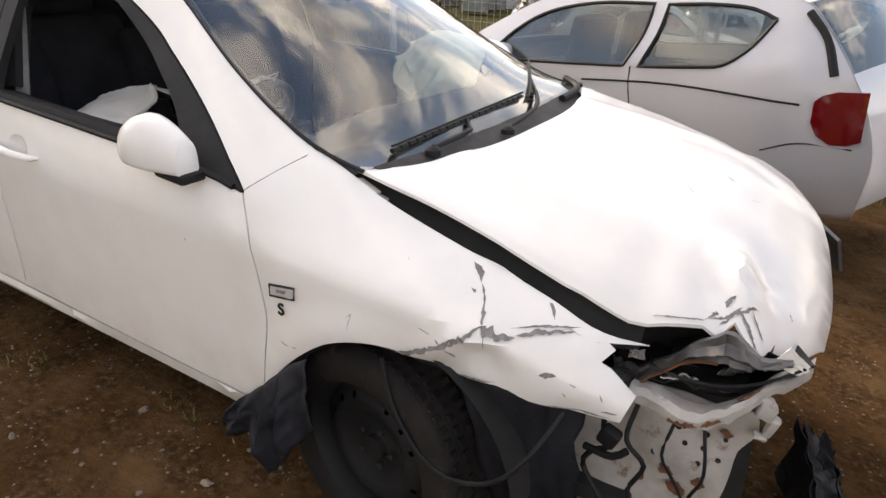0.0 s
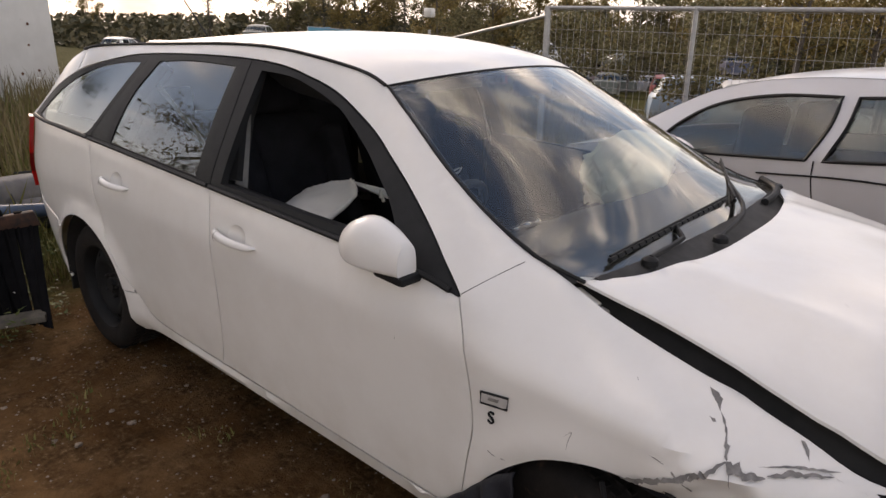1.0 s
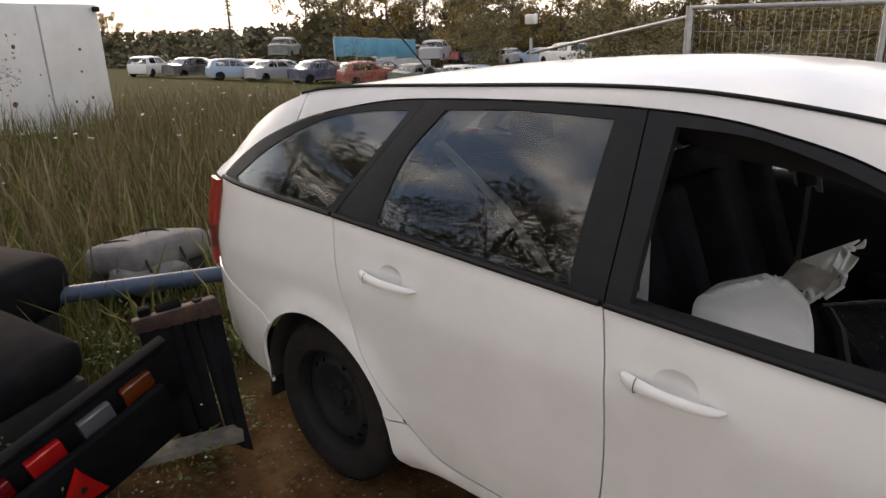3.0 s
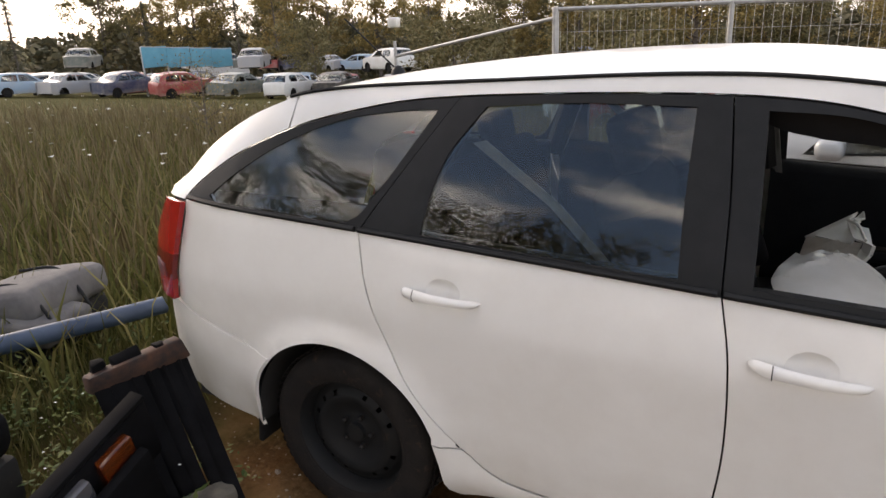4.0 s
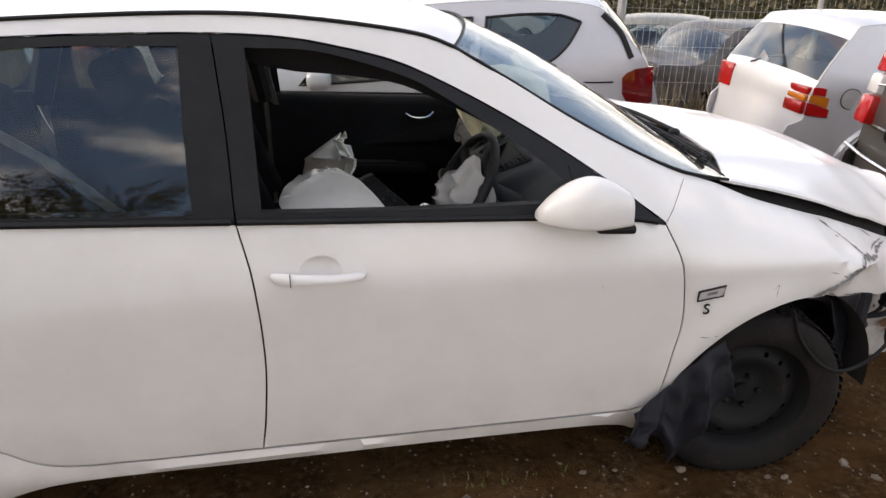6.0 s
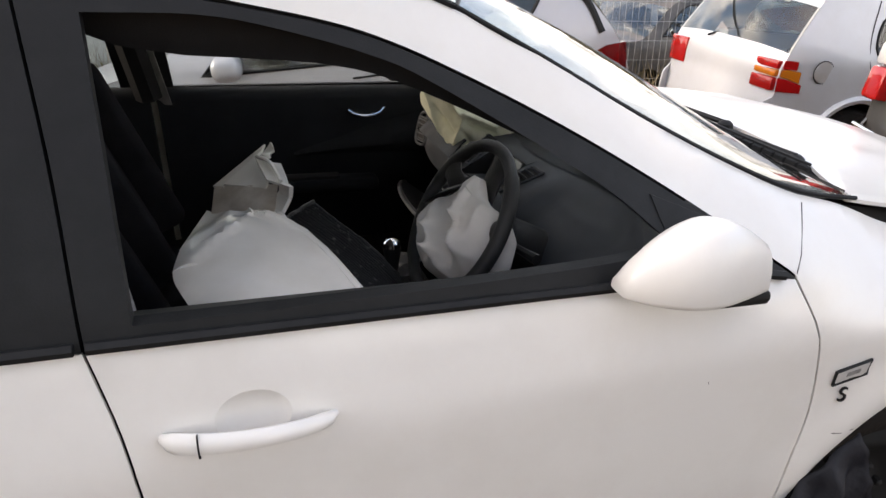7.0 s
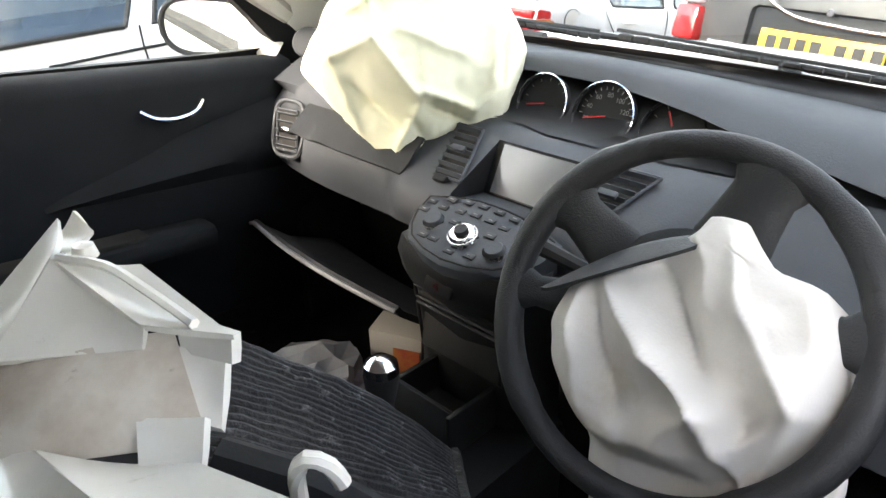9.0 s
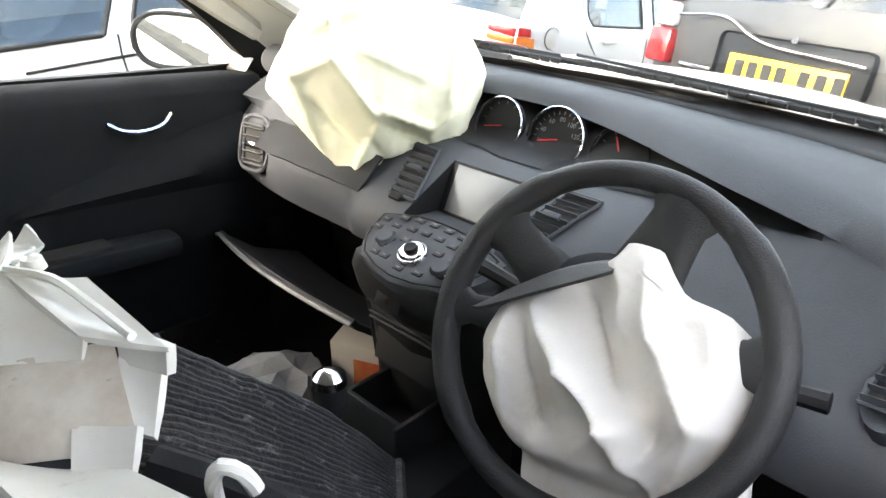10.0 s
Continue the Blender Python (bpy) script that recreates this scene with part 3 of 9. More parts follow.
def for_mirror(side):
    """A folded door mirror: the shell faces outwards, the glass the door (the other one stands out)."""
    s = side
    rows = []
    n = 20
    for i in range(n + 1):
        t = i / n                                   # from the tail end to the hinge end
        x = -0.822 + 0.252 * t
        f = math.sin(0.5 * math.pi * min(1.0, 0.05 + t / 0.62)) ** 0.66
        up, dn = 0.118 * f * (1 - 0.42 * max(0.0, (t - 0.5) / 0.5) ** 2), 0.018 * f ** 0.8
        zc = 0.950 - 0.010 * t
        out = 0.080 * f * (1 - 0.50 * max(0.0, (t - 0.35) / 0.65) ** 1.5)
        row = []
        for k in range(20):
            a = 2 * math.pi * k / 20
            c, q = math.cos(a), math.sin(a)
            dz = (up * abs(q) ** 0.85) if q > 0 else -dn * abs(q) ** 0.7
            dy = out * (abs(c) ** 0.7) if c > 0 else -0.030 * abs(c) ** 0.6
            row.append(Vector((x, s * (0.868 + dy), zc + dz)))
        rows.append(row)
    bm = grid_loft(rows, close=True)
    bm.faces.new(bm.verts[:20])
    bm.faces.new(list(reversed(bm.verts[-20:])))
    if s > 0:
        bm.free()
        ex, ey_ = Vector((-0.150, 0.180, 0.0)).normalized(), Vector((-0.768, -0.640, 0.05)).normalized()
        ctr = Vector((-0.695, 0.880, 1.003))
        oval = lambda r, a: (0.124 * r * math.copysign(abs(math.cos(a)) ** 0.8, math.cos(a)), (0.064 + 0.012 * math.cos(a)) * r * math.copysign(abs(math.sin(a)) ** 0.85, math.sin(a)))
        shell = []
        for r, d in ((0.90, 0.004), (0.97, 0.010), (1.0, 0.002), (1.03, -0.030), (0.96, -0.070), (0.70, -0.105), (0.30, -0.120), (0.02, -0.122)):
            shell.append([ctr + ex * u + Vector((0, 0, w)) + ey_ * d for u, w in (oval(r, 2 * math.pi * k / 32) for k in range(32))])
        bm = grid_loft(shell, close=True)
    mirror = part("door_mirror", bm, WHITE, wagon, "white door mirror housing" + (" folded against the door" if s < 0 else " standing half open"), angle=55)
    if s > 0:
        face = [[ctr + ex * u + Vector((0, 0, w)) + ey_ * 0.0045 for u, w in (oval(r, 2 * math.pi * k / 32) for k in range(32))] for r in (0.02, 0.5, 0.905)]
        part("mirror_glass", grid_loft(face, close=True), MIRROR, mirror, "mirror glass")
        part("glass_rim", tube([ctr + ex * u + Vector((0, 0, w)) + ey_ * 0.007 for u, w in (oval(0.93, 2 * math.pi * k / 32) for k in range(33))], 0.006, 6), TRIM, mirror)
        part("mirror_neck", tube([(-0.600, 0.790, 0.945), (-0.625, 0.805, 0.968), (-0.640, 0.830, 0.985)], 0.038, 10), WHITE, mirror)
    else:
        part("mirror_foot", box((0.11, 0.08, 0.026), (-0.610, s * 0.866, 0.918), 0.010, rot=(0, 4, 0)), TRIM, mirror)
    # black sail plate behind it
    xs = -0.68 if s < 0 else -0.60
    bm = sheet(closed([(xs, belt(xs) + 0.03), (-0.44, 0.90)], [(-0.44, 0.90), (-0.57, 0.995), (xs - 0.02, 1.000 if s > 0 else 1.055)], [(xs - 0.02, 1.000 if s > 0 else 1.055), (xs, belt(xs) + 0.03)]), on_flank(s), thick=0.02)
    for v in bm.verts:
        v.co.y += s * 0.003
    part("sail_plate", bm, TRIM, mirror)


for s_ in (-1, 1):
    side_panels(s_)

# roof, in one pressing with a soft crown
rows = []
for i in range(31):
    t = i / 30
    row = []
    for k in range(-12, 13):
        v = k / 12
        x0 = -0.875 - 0.112 * v * v
        x1 = -3.22 + 0.27 * v * v
        x = x0 + (x1 - x0) * t
        xs = -0.99 + (-2.95 + 0.99) * t
        crown = 0.052 * (1 - (1 - t) ** 3) * (1 - 0.2 * t) + 0.03 * (1 - t) ** 3
        z = rail(xs) + crown * (1 - abs(v) ** 2.2) * (1 - t ** 4) + 0.002 - 0.055 * t ** 4 * (1 - v * v)
        row.append(Vector((x, v * (rail_y(xs) - 0.004), z)))
    rows.append(row)
part("roof", thicken(grid_loft(rows), 0.012), WHITE, wagon)
for s_ in (-1, 1):
    part("roof_seal", tube([Vector((x, s_ * (rail_y(x) + 0.001), rail(x) - 0.001)) for x in np.linspace(-0.99, -2.93, 50)], 0.006, 6), TRIM, wagon)
part("aerial", tube([(-2.93, 0.0, 1.415), (-3.03, 0.0, 1.50), (-3.17, 0.0, 1.62)], 0.0035, 6), TRIM, wagon)
part("aerial_foot", lathe([(0.03, 0.0), (0.026, 0.018), (0.012, 0.034), (0.001, 0.036)], 16, 'z'), TRIM, wagon).location = (-2.93, 0, 1.40)


# windscreen with its black edge
EDGE = [curve_at([(0.0, a), (0.2, b), (0.4, c), (0.6, d), (0.8, e), (1.0, f)]) for a, b, c, d, e, f in ((-0.165, -0.315, -0.49, -0.665, -0.83, -0.985), (0.686, 0.680, 0.662, 0.627, 0.582, 0.536), (0.968, 0.999, 1.073, 1.164, 1.262, 1.350))]


def screen(u, v, d=0.0):
    """u 0 at the base to 1 at the header; v -1 to 1 across."""
    c = Vector((-0.120, 0, 0.968)).lerp(Vector((-0.872, 0, 1.392)), u)
    c.z += 0.030 * math.sin(math.pi * min(1, max(0, u)))
    uu = min(1, max(0, u))
    w = abs(v) ** 2.1
    p = Vector((c.x + (EDGE[0](uu) - c.x) * w if 0 <= u <= 1 else c.x + (EDGE[0](uu) + 0.120) * w, EDGE[1](uu) * v, c.z + (EDGE[2](uu) - (c.z if 0 <= u <= 1 else 0.968)) * w))
    p += Vector((-0.38, 0, -0.9)) * d
    return p


g = part("windscreen", sheet(closed([(0.0, -0.998), (0.0, 0.998)], [(0.0, 0.998), (1.0, 0.998)], [(1.0, 0.998), (1.0, -0.998)], [(1.0, -0.998), (0.0, -0.998)], step=0.1), screen, step=0.1, thick=0.005, roll=0), GLASS, wagon, "large laminated windscreen reflecting clouds")
g.visible_shadow = False
edge = [(u, -1.0) for u in np.linspace(0, 1, 16)] + [(1.0, v) for v in np.linspace(-1, 1, 20)] + [(u, 1.0) for u in np.linspace(1, 0, 16)]
part("screen_seal", tube([screen(u, v, 0.001) for u, v in edge], 0.005, 6), TRIM, wagon)
rim = []
for u, v in edge:
    rim.append([screen(u, v, 0.008), screen(u * 0.98 + 0.005, v * 0.986, 0.009)])
part("screen_border", grid_loft(rim), TRIM, wagon)

band = [[screen(u, v, 0.0075) for u in (0.0, 0.02, 0.042 + 0.012 * abs(v))] for v in np.linspace(-0.985, 0.985, 40)]
part("screen_band", grid_loft(band), SCUTTLE, wagon, "dark band along the foot of the screen")

# scuttle below the screen
rows = []
for k in range(-14, 15):
    v = 0.95 * k / 14
    b = Vector((0.03 - 0.145 * v * v, 0.640 * v, 0.950 + 0.006 * v * v))
    a = screen(0.0, v, -0.004)
    rows.append([a, a.lerp(b, 0.4) + Vector((0, 0, -0.010)), b + Vector((0, 0, -0.018))])
part("scuttle_panel", thicken(grid_loft(rows), 0.01), SCUTTLE, wagon)


def wiper(p0, p1, hub, arm_mid):
    arm = part("wiper", tube([hub, arm_mid, [(a + b) / 2 for a, b in zip(p0, p1)]], 0.008, 6, 0.05), TRIM, wagon, "black windscreen wiper")
    bm = bmesh.new()
    n = 20
    for i in range(n):
        a = Vector(p0).lerp(Vector(p1), i / n)
        b = Vector(p0).lerp(Vector(p1), (i + 0.82) / n)
        tube([a, b], 0.0075, 5, bm=bm)
    tube([Vector(p0) + Vector((0, 0, 0.012)), Vector(p1) + Vector((0, 0, 0.012))], 0.004, 5, bm=bm)
    part("wiper_blade", bm, TRIM, arm)


wiper(screen(0.035, -0.82, -0.012), screen(0.062, 0.26, -0.012), (-0.112, -0.46, 0.985), screen(0.004, -0.36, -0.020))
wiper(screen(0.045, 0.33, -0.012), screen(0.27, 0.95, -0.012), (-0.055, -0.14, 0.982), (-0.100, 0.16, 0.994))
for x, y in ((-0.055, -0.14), (-0.112, -0.46)):
    part("wiper_cap", lathe([(0.022, 0.0), (0.021, 0.014), (0.012, 0.022), (0.0005, 0.023)], 16, 'z'), TRIM, wagon).location = (x, y, 0.966)
part("scuttle_seal", tube([(-0.11, 0.40, 0.972), (-0.12, 0.54, 0.974), (-0.15, 0.64, 0.978), (-0.22, 0.690, 0.990)], 0.013, 8, 0.03), TRIM, wagon)
part("scuttle_clip", box((0.03, 0.05, 0.012), (-0.145, 0.645, 0.982), 0.003, rot=(0, 0, 25)), TRIM, wagon)


# bonnet, sprung from its seat along the right edge, its nose torn
def bonnet(x, v, d=0.0):
    zc = float(np.interp(x, (-0.2, 0.0, 0.2, 0.4, 0.555, 0.675, 0.765, 0.832, 0.885), (0.988, 0.972, 0.957, 0.934, 0.893, 0.836, 0.775, 0.715, 0.65)))
    e = float(np.interp(x, (-0.2, 0.0, 0.25, 0.45, 0.6, 0.75, 0.9), (0.682, 0.668, 0.668, 0.655, 0.625, 0.58, 0.5))) + (-0.014 * smooth01((x + 0.15) / 0.3) if v < 0 else 0.016)
    drop = float(np.interp(x, (-0.2, 0.0, 0.2, 0.36, 0.5, 0.6, 0.9), (0.012, 0.046, 0.088, 0.128, 0.148, 0.118, 0.07)))
    z = zc - drop * (1.0 if v < 0 else 0.62) * abs(v) ** 2.4 + 0.010 * math.exp(-((abs(v) - 0.62) / 0.1) ** 2)
    # buckle at the right front corner
    k = math.exp(-((x - 0.69) / 0.09) ** 2 - ((v + 0.66) / 0.22) ** 2)
    z += 0.030 * k * math.cos(30 * (x - 0.69) + 9 * v) + 0.012 * k * abs(math.sin(60 * x + 25 * v))
    z += 0.006 * noise.noise(Vector((x * 4, v * 3, 0.3))) * smooth01((x - 0.3) / 0.3)
    return Vector((x, e * v, z - d))


o = closed([(-0.19, -1.0), (-0.122, -0.85), (-0.060, -0.62), (-0.024, -0.32), (-0.018, 0.0), (-0.028, 0.35), (-0.075, 0.72), (-0.165, 1.0)], [(-0.165, 1.0), (0.3, 1.0), (0.55, 1.0)], [(0.55, 1.0), (0.70, 0.86), (0.81, 0.55), (0.858, 0.15), (0.880, -0.25), (0.880, -0.58)], [(0.880, -0.58), (0.838, -0.76), (0.773, -0.95)], [(0.773, -0.95), (0.735, -0.92), (0.695, -0.86)], [(0.695, -0.86), (0.668, -0.94), (0.64, -0.92)], [(0.64, -0.92), (0.60, -0.96), (0.54, -1.0)], [(0.54, -1.0), (0.3, -1.0), (-0.19, -1.0)], step=0.04)
part("bonnet", sheet(o, bonnet, step=0.034, thick=0.012, roll=0.004), WHITE, wagon, "scratched white bonnet with a torn buckled corner")

# tailgate with its window, and the rear bumper
rows = []
for i in range(13):
    t = i / 12
    x = float(np.interp(t, (0, 0.25, 0.5, 0.75, 1), (-3.20, -3.42, -3.60, -3.68, -3.72)))
    z = float(np.interp(t, (0, 0.25, 0.5, 0.75, 1), (1.322, 1.19, 1.02, 0.82, 0.62)))
    w = float(np.interp(t, (0, 0.25, 0.5, 0.75, 1), (0.64, 0.67, 0.675, 0.68, 0.68)))
    rows.append([Vector((x + (0.27 * (1 - t) ** 1.5 + 0.08) * (k / 10) ** 2 * 0.95, w * k / 10, z - 0.03 * (k / 10) ** 2 * (1 - t))) for k in range(-10, 11)])
gate = part("tailgate", thicken(grid_loft(rows), 0.015), WHITE, wagon)
rows = [[p + Vector((-0.006, 0, 0.004)) for p in r[3:-3]] for r in rows[1:6]]
part("rear_window", thicken(grid_loft(rows), 0.004), TINT, gate)
rows = []
seam = lambda x: float(np.interp(-x, (2.99, 3.085, 3.25, 3.45), (0.560, 0.580, 0.615, 0.652)))
for i in range(11):
    f = i / 10
    z = 0.25 + (0.652 - 0.25) * f
    za = 0.25 + (0.560 - 0.25) * f
    xa = -2.69 - math.sqrt(max(0.0, 0.366 ** 2 - (za - 0.30) ** 2)) - 0.004
    row = []
    for k in range(15):
        x = xa + (-3.50 - xa) * k / 14
        zz = 0.25 + (seam(x) - 0.004 - 0.25) * f
        row.append(Vector((x, -(half(x, zz) - 0.03 * (1 - f) ** 2), zz)))
    last = row[-1]
    bulge = 0.055 * math.sin(math.pi * min(1, 0.25 + 0.75 * i / 10))
    mid = [Vector((-3.50 - (0.22 + bulge) * (1 - (abs(y) / 0.80) ** 3.2), y, z)) for y in np.linspace(last.y + 0.03, -last.y - 0.03, 15)]
    row += mid + [Vector((p.x, -p.y, p.z)) for p in reversed(row)]
    rows.append(row)
part("rear_bumper", thicken(grid_loft(rows), 0.012), WHITE, wagon, "white rear bumper with a faint seam")
for s_ in (-1, 1):
    part("mud_flap", box((0.02, 0.17, 0.27), (-3.075, s_ * 0.745, 0.30), 0.006, rot=(0, 8, 0)), TRIM, wagon)


# wheels
def wheel(name_at, steer=0.0, side=-1):
    w = new("wheel")
    w.parent = wagon
    w.matrix_basis = pose(*name_at, 0, 0, steer)
    s = side
    prof = [(0.205, -0.085), (0.225, -0.092), (0.255, -0.098), (0.285, -0.093), (0.302, -0.078), (0.309, -0.055), (0.311, 0.0), (0.309, 0.055), (0.302, 0.078), (0.285, 0.093), (0.255, 0.098), (0.225, 0.092), (0.205, 0.085)]
    part("tyre", lathe([(r, a * s * -1) for r, a in prof], 64), RUBBER, w)
    bm = bmesh.new()
    for k in range(64):
        for row_, off in ((-0.058, 0), (-0.02, 0.5), (0.02, 0), (0.058, 0.5)):
            a = 2 * math.pi * (k + off) / 64
            m = Matrix.Rotation(-a, 4, 'Y') @ pose(0.3105, row_, 0, 0, 0, 18 if row_ < 0 else -18)
            vs = [bm.verts.new(m @ Vector(c)) for c in ((0, -0.015, -0.010), (0, 0.015, -0.010), (0, 0.015, 0.010), (0, -0.015, 0.010), (0.004, -0.014, -0.008), (0.004, 0.014, -0.008), (0.004, 0.014, 0.008), (0.004, -0.014, 0.008))]
            for q in ((4, 5, 6, 7), (0, 1, 5, 4), (1, 2, 6, 5), (2, 3, 7, 6), (3, 0, 4, 7)):
                bm.faces.new([vs[i] for i in q])
    part("tread", bm, RUBBER, w, smooth=False)
    # pressed steel disc with a ring of round vents
    n = 64
    bm = bmesh.new()
    prof2 = [(0.212, 0.088), (0.204, 0.080), (0.196, 0.052), (0.190, 0.030), (0.178, 0.034), (0.170, 0.043), (0.163, 0.047), (0.147, 0.055), (0.138, 0.058), (0.115, 0.050), (0.080, 0.026), (0.055, 0.028), (0.034, 0.034), (0.032, 0.050), (0.001, 0.050)]
    rings = [[bm.verts.new((r * math.cos(2 * math.pi * k / n), s * a, r * math.sin(2 * math.pi * k / n))) for k in range(n)] for r, a in prof2]
    for i, (p, q) in enumerate(zip(rings, rings[1:])):
        for k in range(n):
            if i == 6 and k % 4 == 0 and k % 16:
                continue
            bm.faces.new((p[k], p[(k + 1) % n], q[(k + 1) % n], q[k]))
    part("rim", bm, STEEL, w, "plain black steel rim without a cover", angle=50)
    part("brake_disc", lathe([(0.15, s * 0.0), (0.15, s * -0.02), (0.01, s * -0.02), (0.01, s * 0.0), (0.15, s * 0.0)], 40), UNDER, w)
    for k in range(5):
        a = 2 * math.pi * k / 5
        part("wheel_nut", lathe([(0.010, s * 0.026), (0.010, s * 0.045), (0.004, s * 0.050), (0.0005, s * 0.050)], 6), STEEL, w).location = (0.057 * math.cos(a), 0, 0.057 * math.sin(a))
    return w


wheel((-2.69, -0.745, 0.29))
wheel((-2.69, 0.745, 0.29), side=1)
wheel((-0.045, -0.755, 0.262), steer=-9)
wheel((0.0, 0.745, 0.30), steer=-13, side=1)

# floor pan and the dark inside of the engine bay
part("floor_pan", box((3.1, 1.44, 0.05), (-1.95, 0, 0.235), 0.01), UNDER, wagon)
part("engine_bay", box((0.9, 1.24, 0.05), (0.12, 0, 0.24), 0.01), UNDER, wagon)
part("bulkhead", box((0.04, 1.3, 0.62), (-0.30, 0, 0.60), 0.01), UNDER, wagon)

# ---------------------------------------------------------------- inside the car
DASH = surf("soft_grey_plastic", (0.032, 0.037, 0.044), (0.043, 0.048, 0.056), rough=0.58, scale=5, spots=(0.09, 0.09, 0.09), spot_amount=0.12, spot_scale=40, bump=0.12, bump_scale=420)
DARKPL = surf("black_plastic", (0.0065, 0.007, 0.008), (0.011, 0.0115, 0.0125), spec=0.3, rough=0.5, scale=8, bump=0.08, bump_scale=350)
CLOTH = surf("dark_blue_grey_cloth", (0.014, 0.015, 0.018), (0.024, 0.025, 0.03), rough=0.95, scale=10, bump=0.35, bump_scale=500, spec=0.15)
CARPET = surf("black_carpet", (0.009, 0.009, 0.010), (0.017, 0.016, 0.016), rough=1.0, scale=14, spots=(0.05, 0.045, 0.04), spot_amount=0.3, spot_scale=60, bump=0.5, bump_scale=300, spec=0.1)
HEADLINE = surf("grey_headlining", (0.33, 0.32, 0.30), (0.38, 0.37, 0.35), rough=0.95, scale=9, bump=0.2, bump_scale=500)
BAG = surf("white_airbag_cloth", (0.72, 0.69, 0.65), (0.61, 0.58, 0.53), rough=0.85, scale=5, spots=(0.55, 0.50, 0.40), spot_amount=0.35, spot_scale=6, bump=0.06, bump_scale=300, spec=0.2)
BAGY = surf("cream_airbag_cloth", (0.76, 0.76, 0.56), (0.82, 0.82, 0.66), rough=0.7, scale=5, bump=0.05, bump_scale=300, spec=0.2)
BELT = surf("grey_belt_webbing", (0.20, 0.20, 0.20), (0.27, 0.27, 0.26), rough=0.85, scale=30, bump=0.3, bump_scale=600)
SCREEN = surf("grey_display", (0.12, 0.125, 0.13), (0.15, 0.155, 0.16), rough=0.10, scale=3, spots=(0.2, 0.2, 0.2), spot_amount=0.1)
LEATHER = surf("black_grained_wheel_rim", (0.013, 0.0135, 0.0145), (0.020, 0.0205, 0.0215), rough=0.5, scale=10, bump=0.2, bump_scale=500)
OLDPANEL = surf("soiled_white_panel", (0.76, 0.745, 0.70), (0.68, 0.66, 0.60), rough=0.35, scale=7, spots=(0.30, 0.24, 0.17), spot_amount=0.22, spot_scale=7, coat=0.4)
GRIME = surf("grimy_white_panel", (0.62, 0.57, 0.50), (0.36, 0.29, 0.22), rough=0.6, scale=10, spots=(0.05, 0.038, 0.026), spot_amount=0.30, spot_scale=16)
TRAY = surf("dusty_black_rubber", (0.011, 0.011, 0.012), (0.034, 0.033, 0.032), rough=0.5, scale=12, spots=(0.20, 0.195, 0.19), spot_amount=0.42, spot_scale=45, bump=0.4, bump_scale=140)
DIALRED = surf("red_needle", (0.6, 0.02, 0.02), rough=0.5)
PRINT = surf("pale_print", (0.55, 0.55, 0.55), rough=0.6)
PAPER = surf("grey_white_paper", (0.24, 0.24, 0.25), (0.33, 0.33, 0.33), rough=0.9, scale=12)
ORANGE = surf("orange_print", (0.34, 0.12, 0.03), (0.30, 0.04, 0.02), rough=0.6, scale=30)
CARD = surf("pale_card", (0.30, 0.285, 0.26), rough=0.8)


# the dash runs the whole width: a low brow over the central dials, a sunk display, a knee panel for the driver
DY = 0.01                                        # the middle of the dash
BACK_X = curve_at([(-0.72, -0.42), (-0.60, -0.345), (-0.42, -0.270), (-0.31, -0.235), (-0.19, -0.213), (0.06, -0.175), (0.37, -0.150), (0.50, -0.165), (0.72, -0.26)])
CREST_X = curve_at([(-0.72, -0.60), (-0.60, -0.560), (-0.53, -0.520), (-0.44, -0.475), (-0.36, -0.460), (-0.27, -0.445), (-0.18, -0.432), (0.0, -0.410), (0.2, -0.412), (0.4, -0.44), (0.72, -0.50)])
CREST_Z = curve_at([(-0.72, 0.915), (-0.60, 0.935), (-0.50, 0.955), (-0.40, 0.972), (-0.28, 0.987), (-0.10, 1.000), (0.10, 1.002), (0.3, 0.996), (0.72, 0.968)])
LOW_X = curve_at([(-0.72, -0.66), (-0.60, -0.600), (-0.53, -0.562), (-0.47, -0.548), (-0.40, -0.548), (-0.32, -0.541), (-0.22, -0.518), (-0.10, -0.478), (0.0, -0.447), (0.10, -0.438), (0.22, -0.442), (0.72, -0.52)])
LOW_Z = curve_at([(-0.72, 0.875), (-0.60, 0.893), (-0.53, 0.908), (-0.47, 0.922), (-0.40, 0.936), (-0.32, 0.950), (-0.22, 0.962), (-0.10, 0.971), (0.22, 0.973), (0.72, 0.955)])
SHELF_X = curve_at([(-0.72, -0.67), (-0.60, -0.606), (-0.53, -0.566), (-0.47, -0.550), (-0.40, -0.548), (-0.30, -0.557), (-0.10, -0.585), (0.05, -0.587), (0.15, -0.568), (0.72, -0.56)])
SHELF_Z = curve_at([(-0.72, 0.868), (-0.60, 0.886), (-0.53, 0.900), (-0.47, 0.911), (-0.40, 0.911), (0.72, 0.912)])


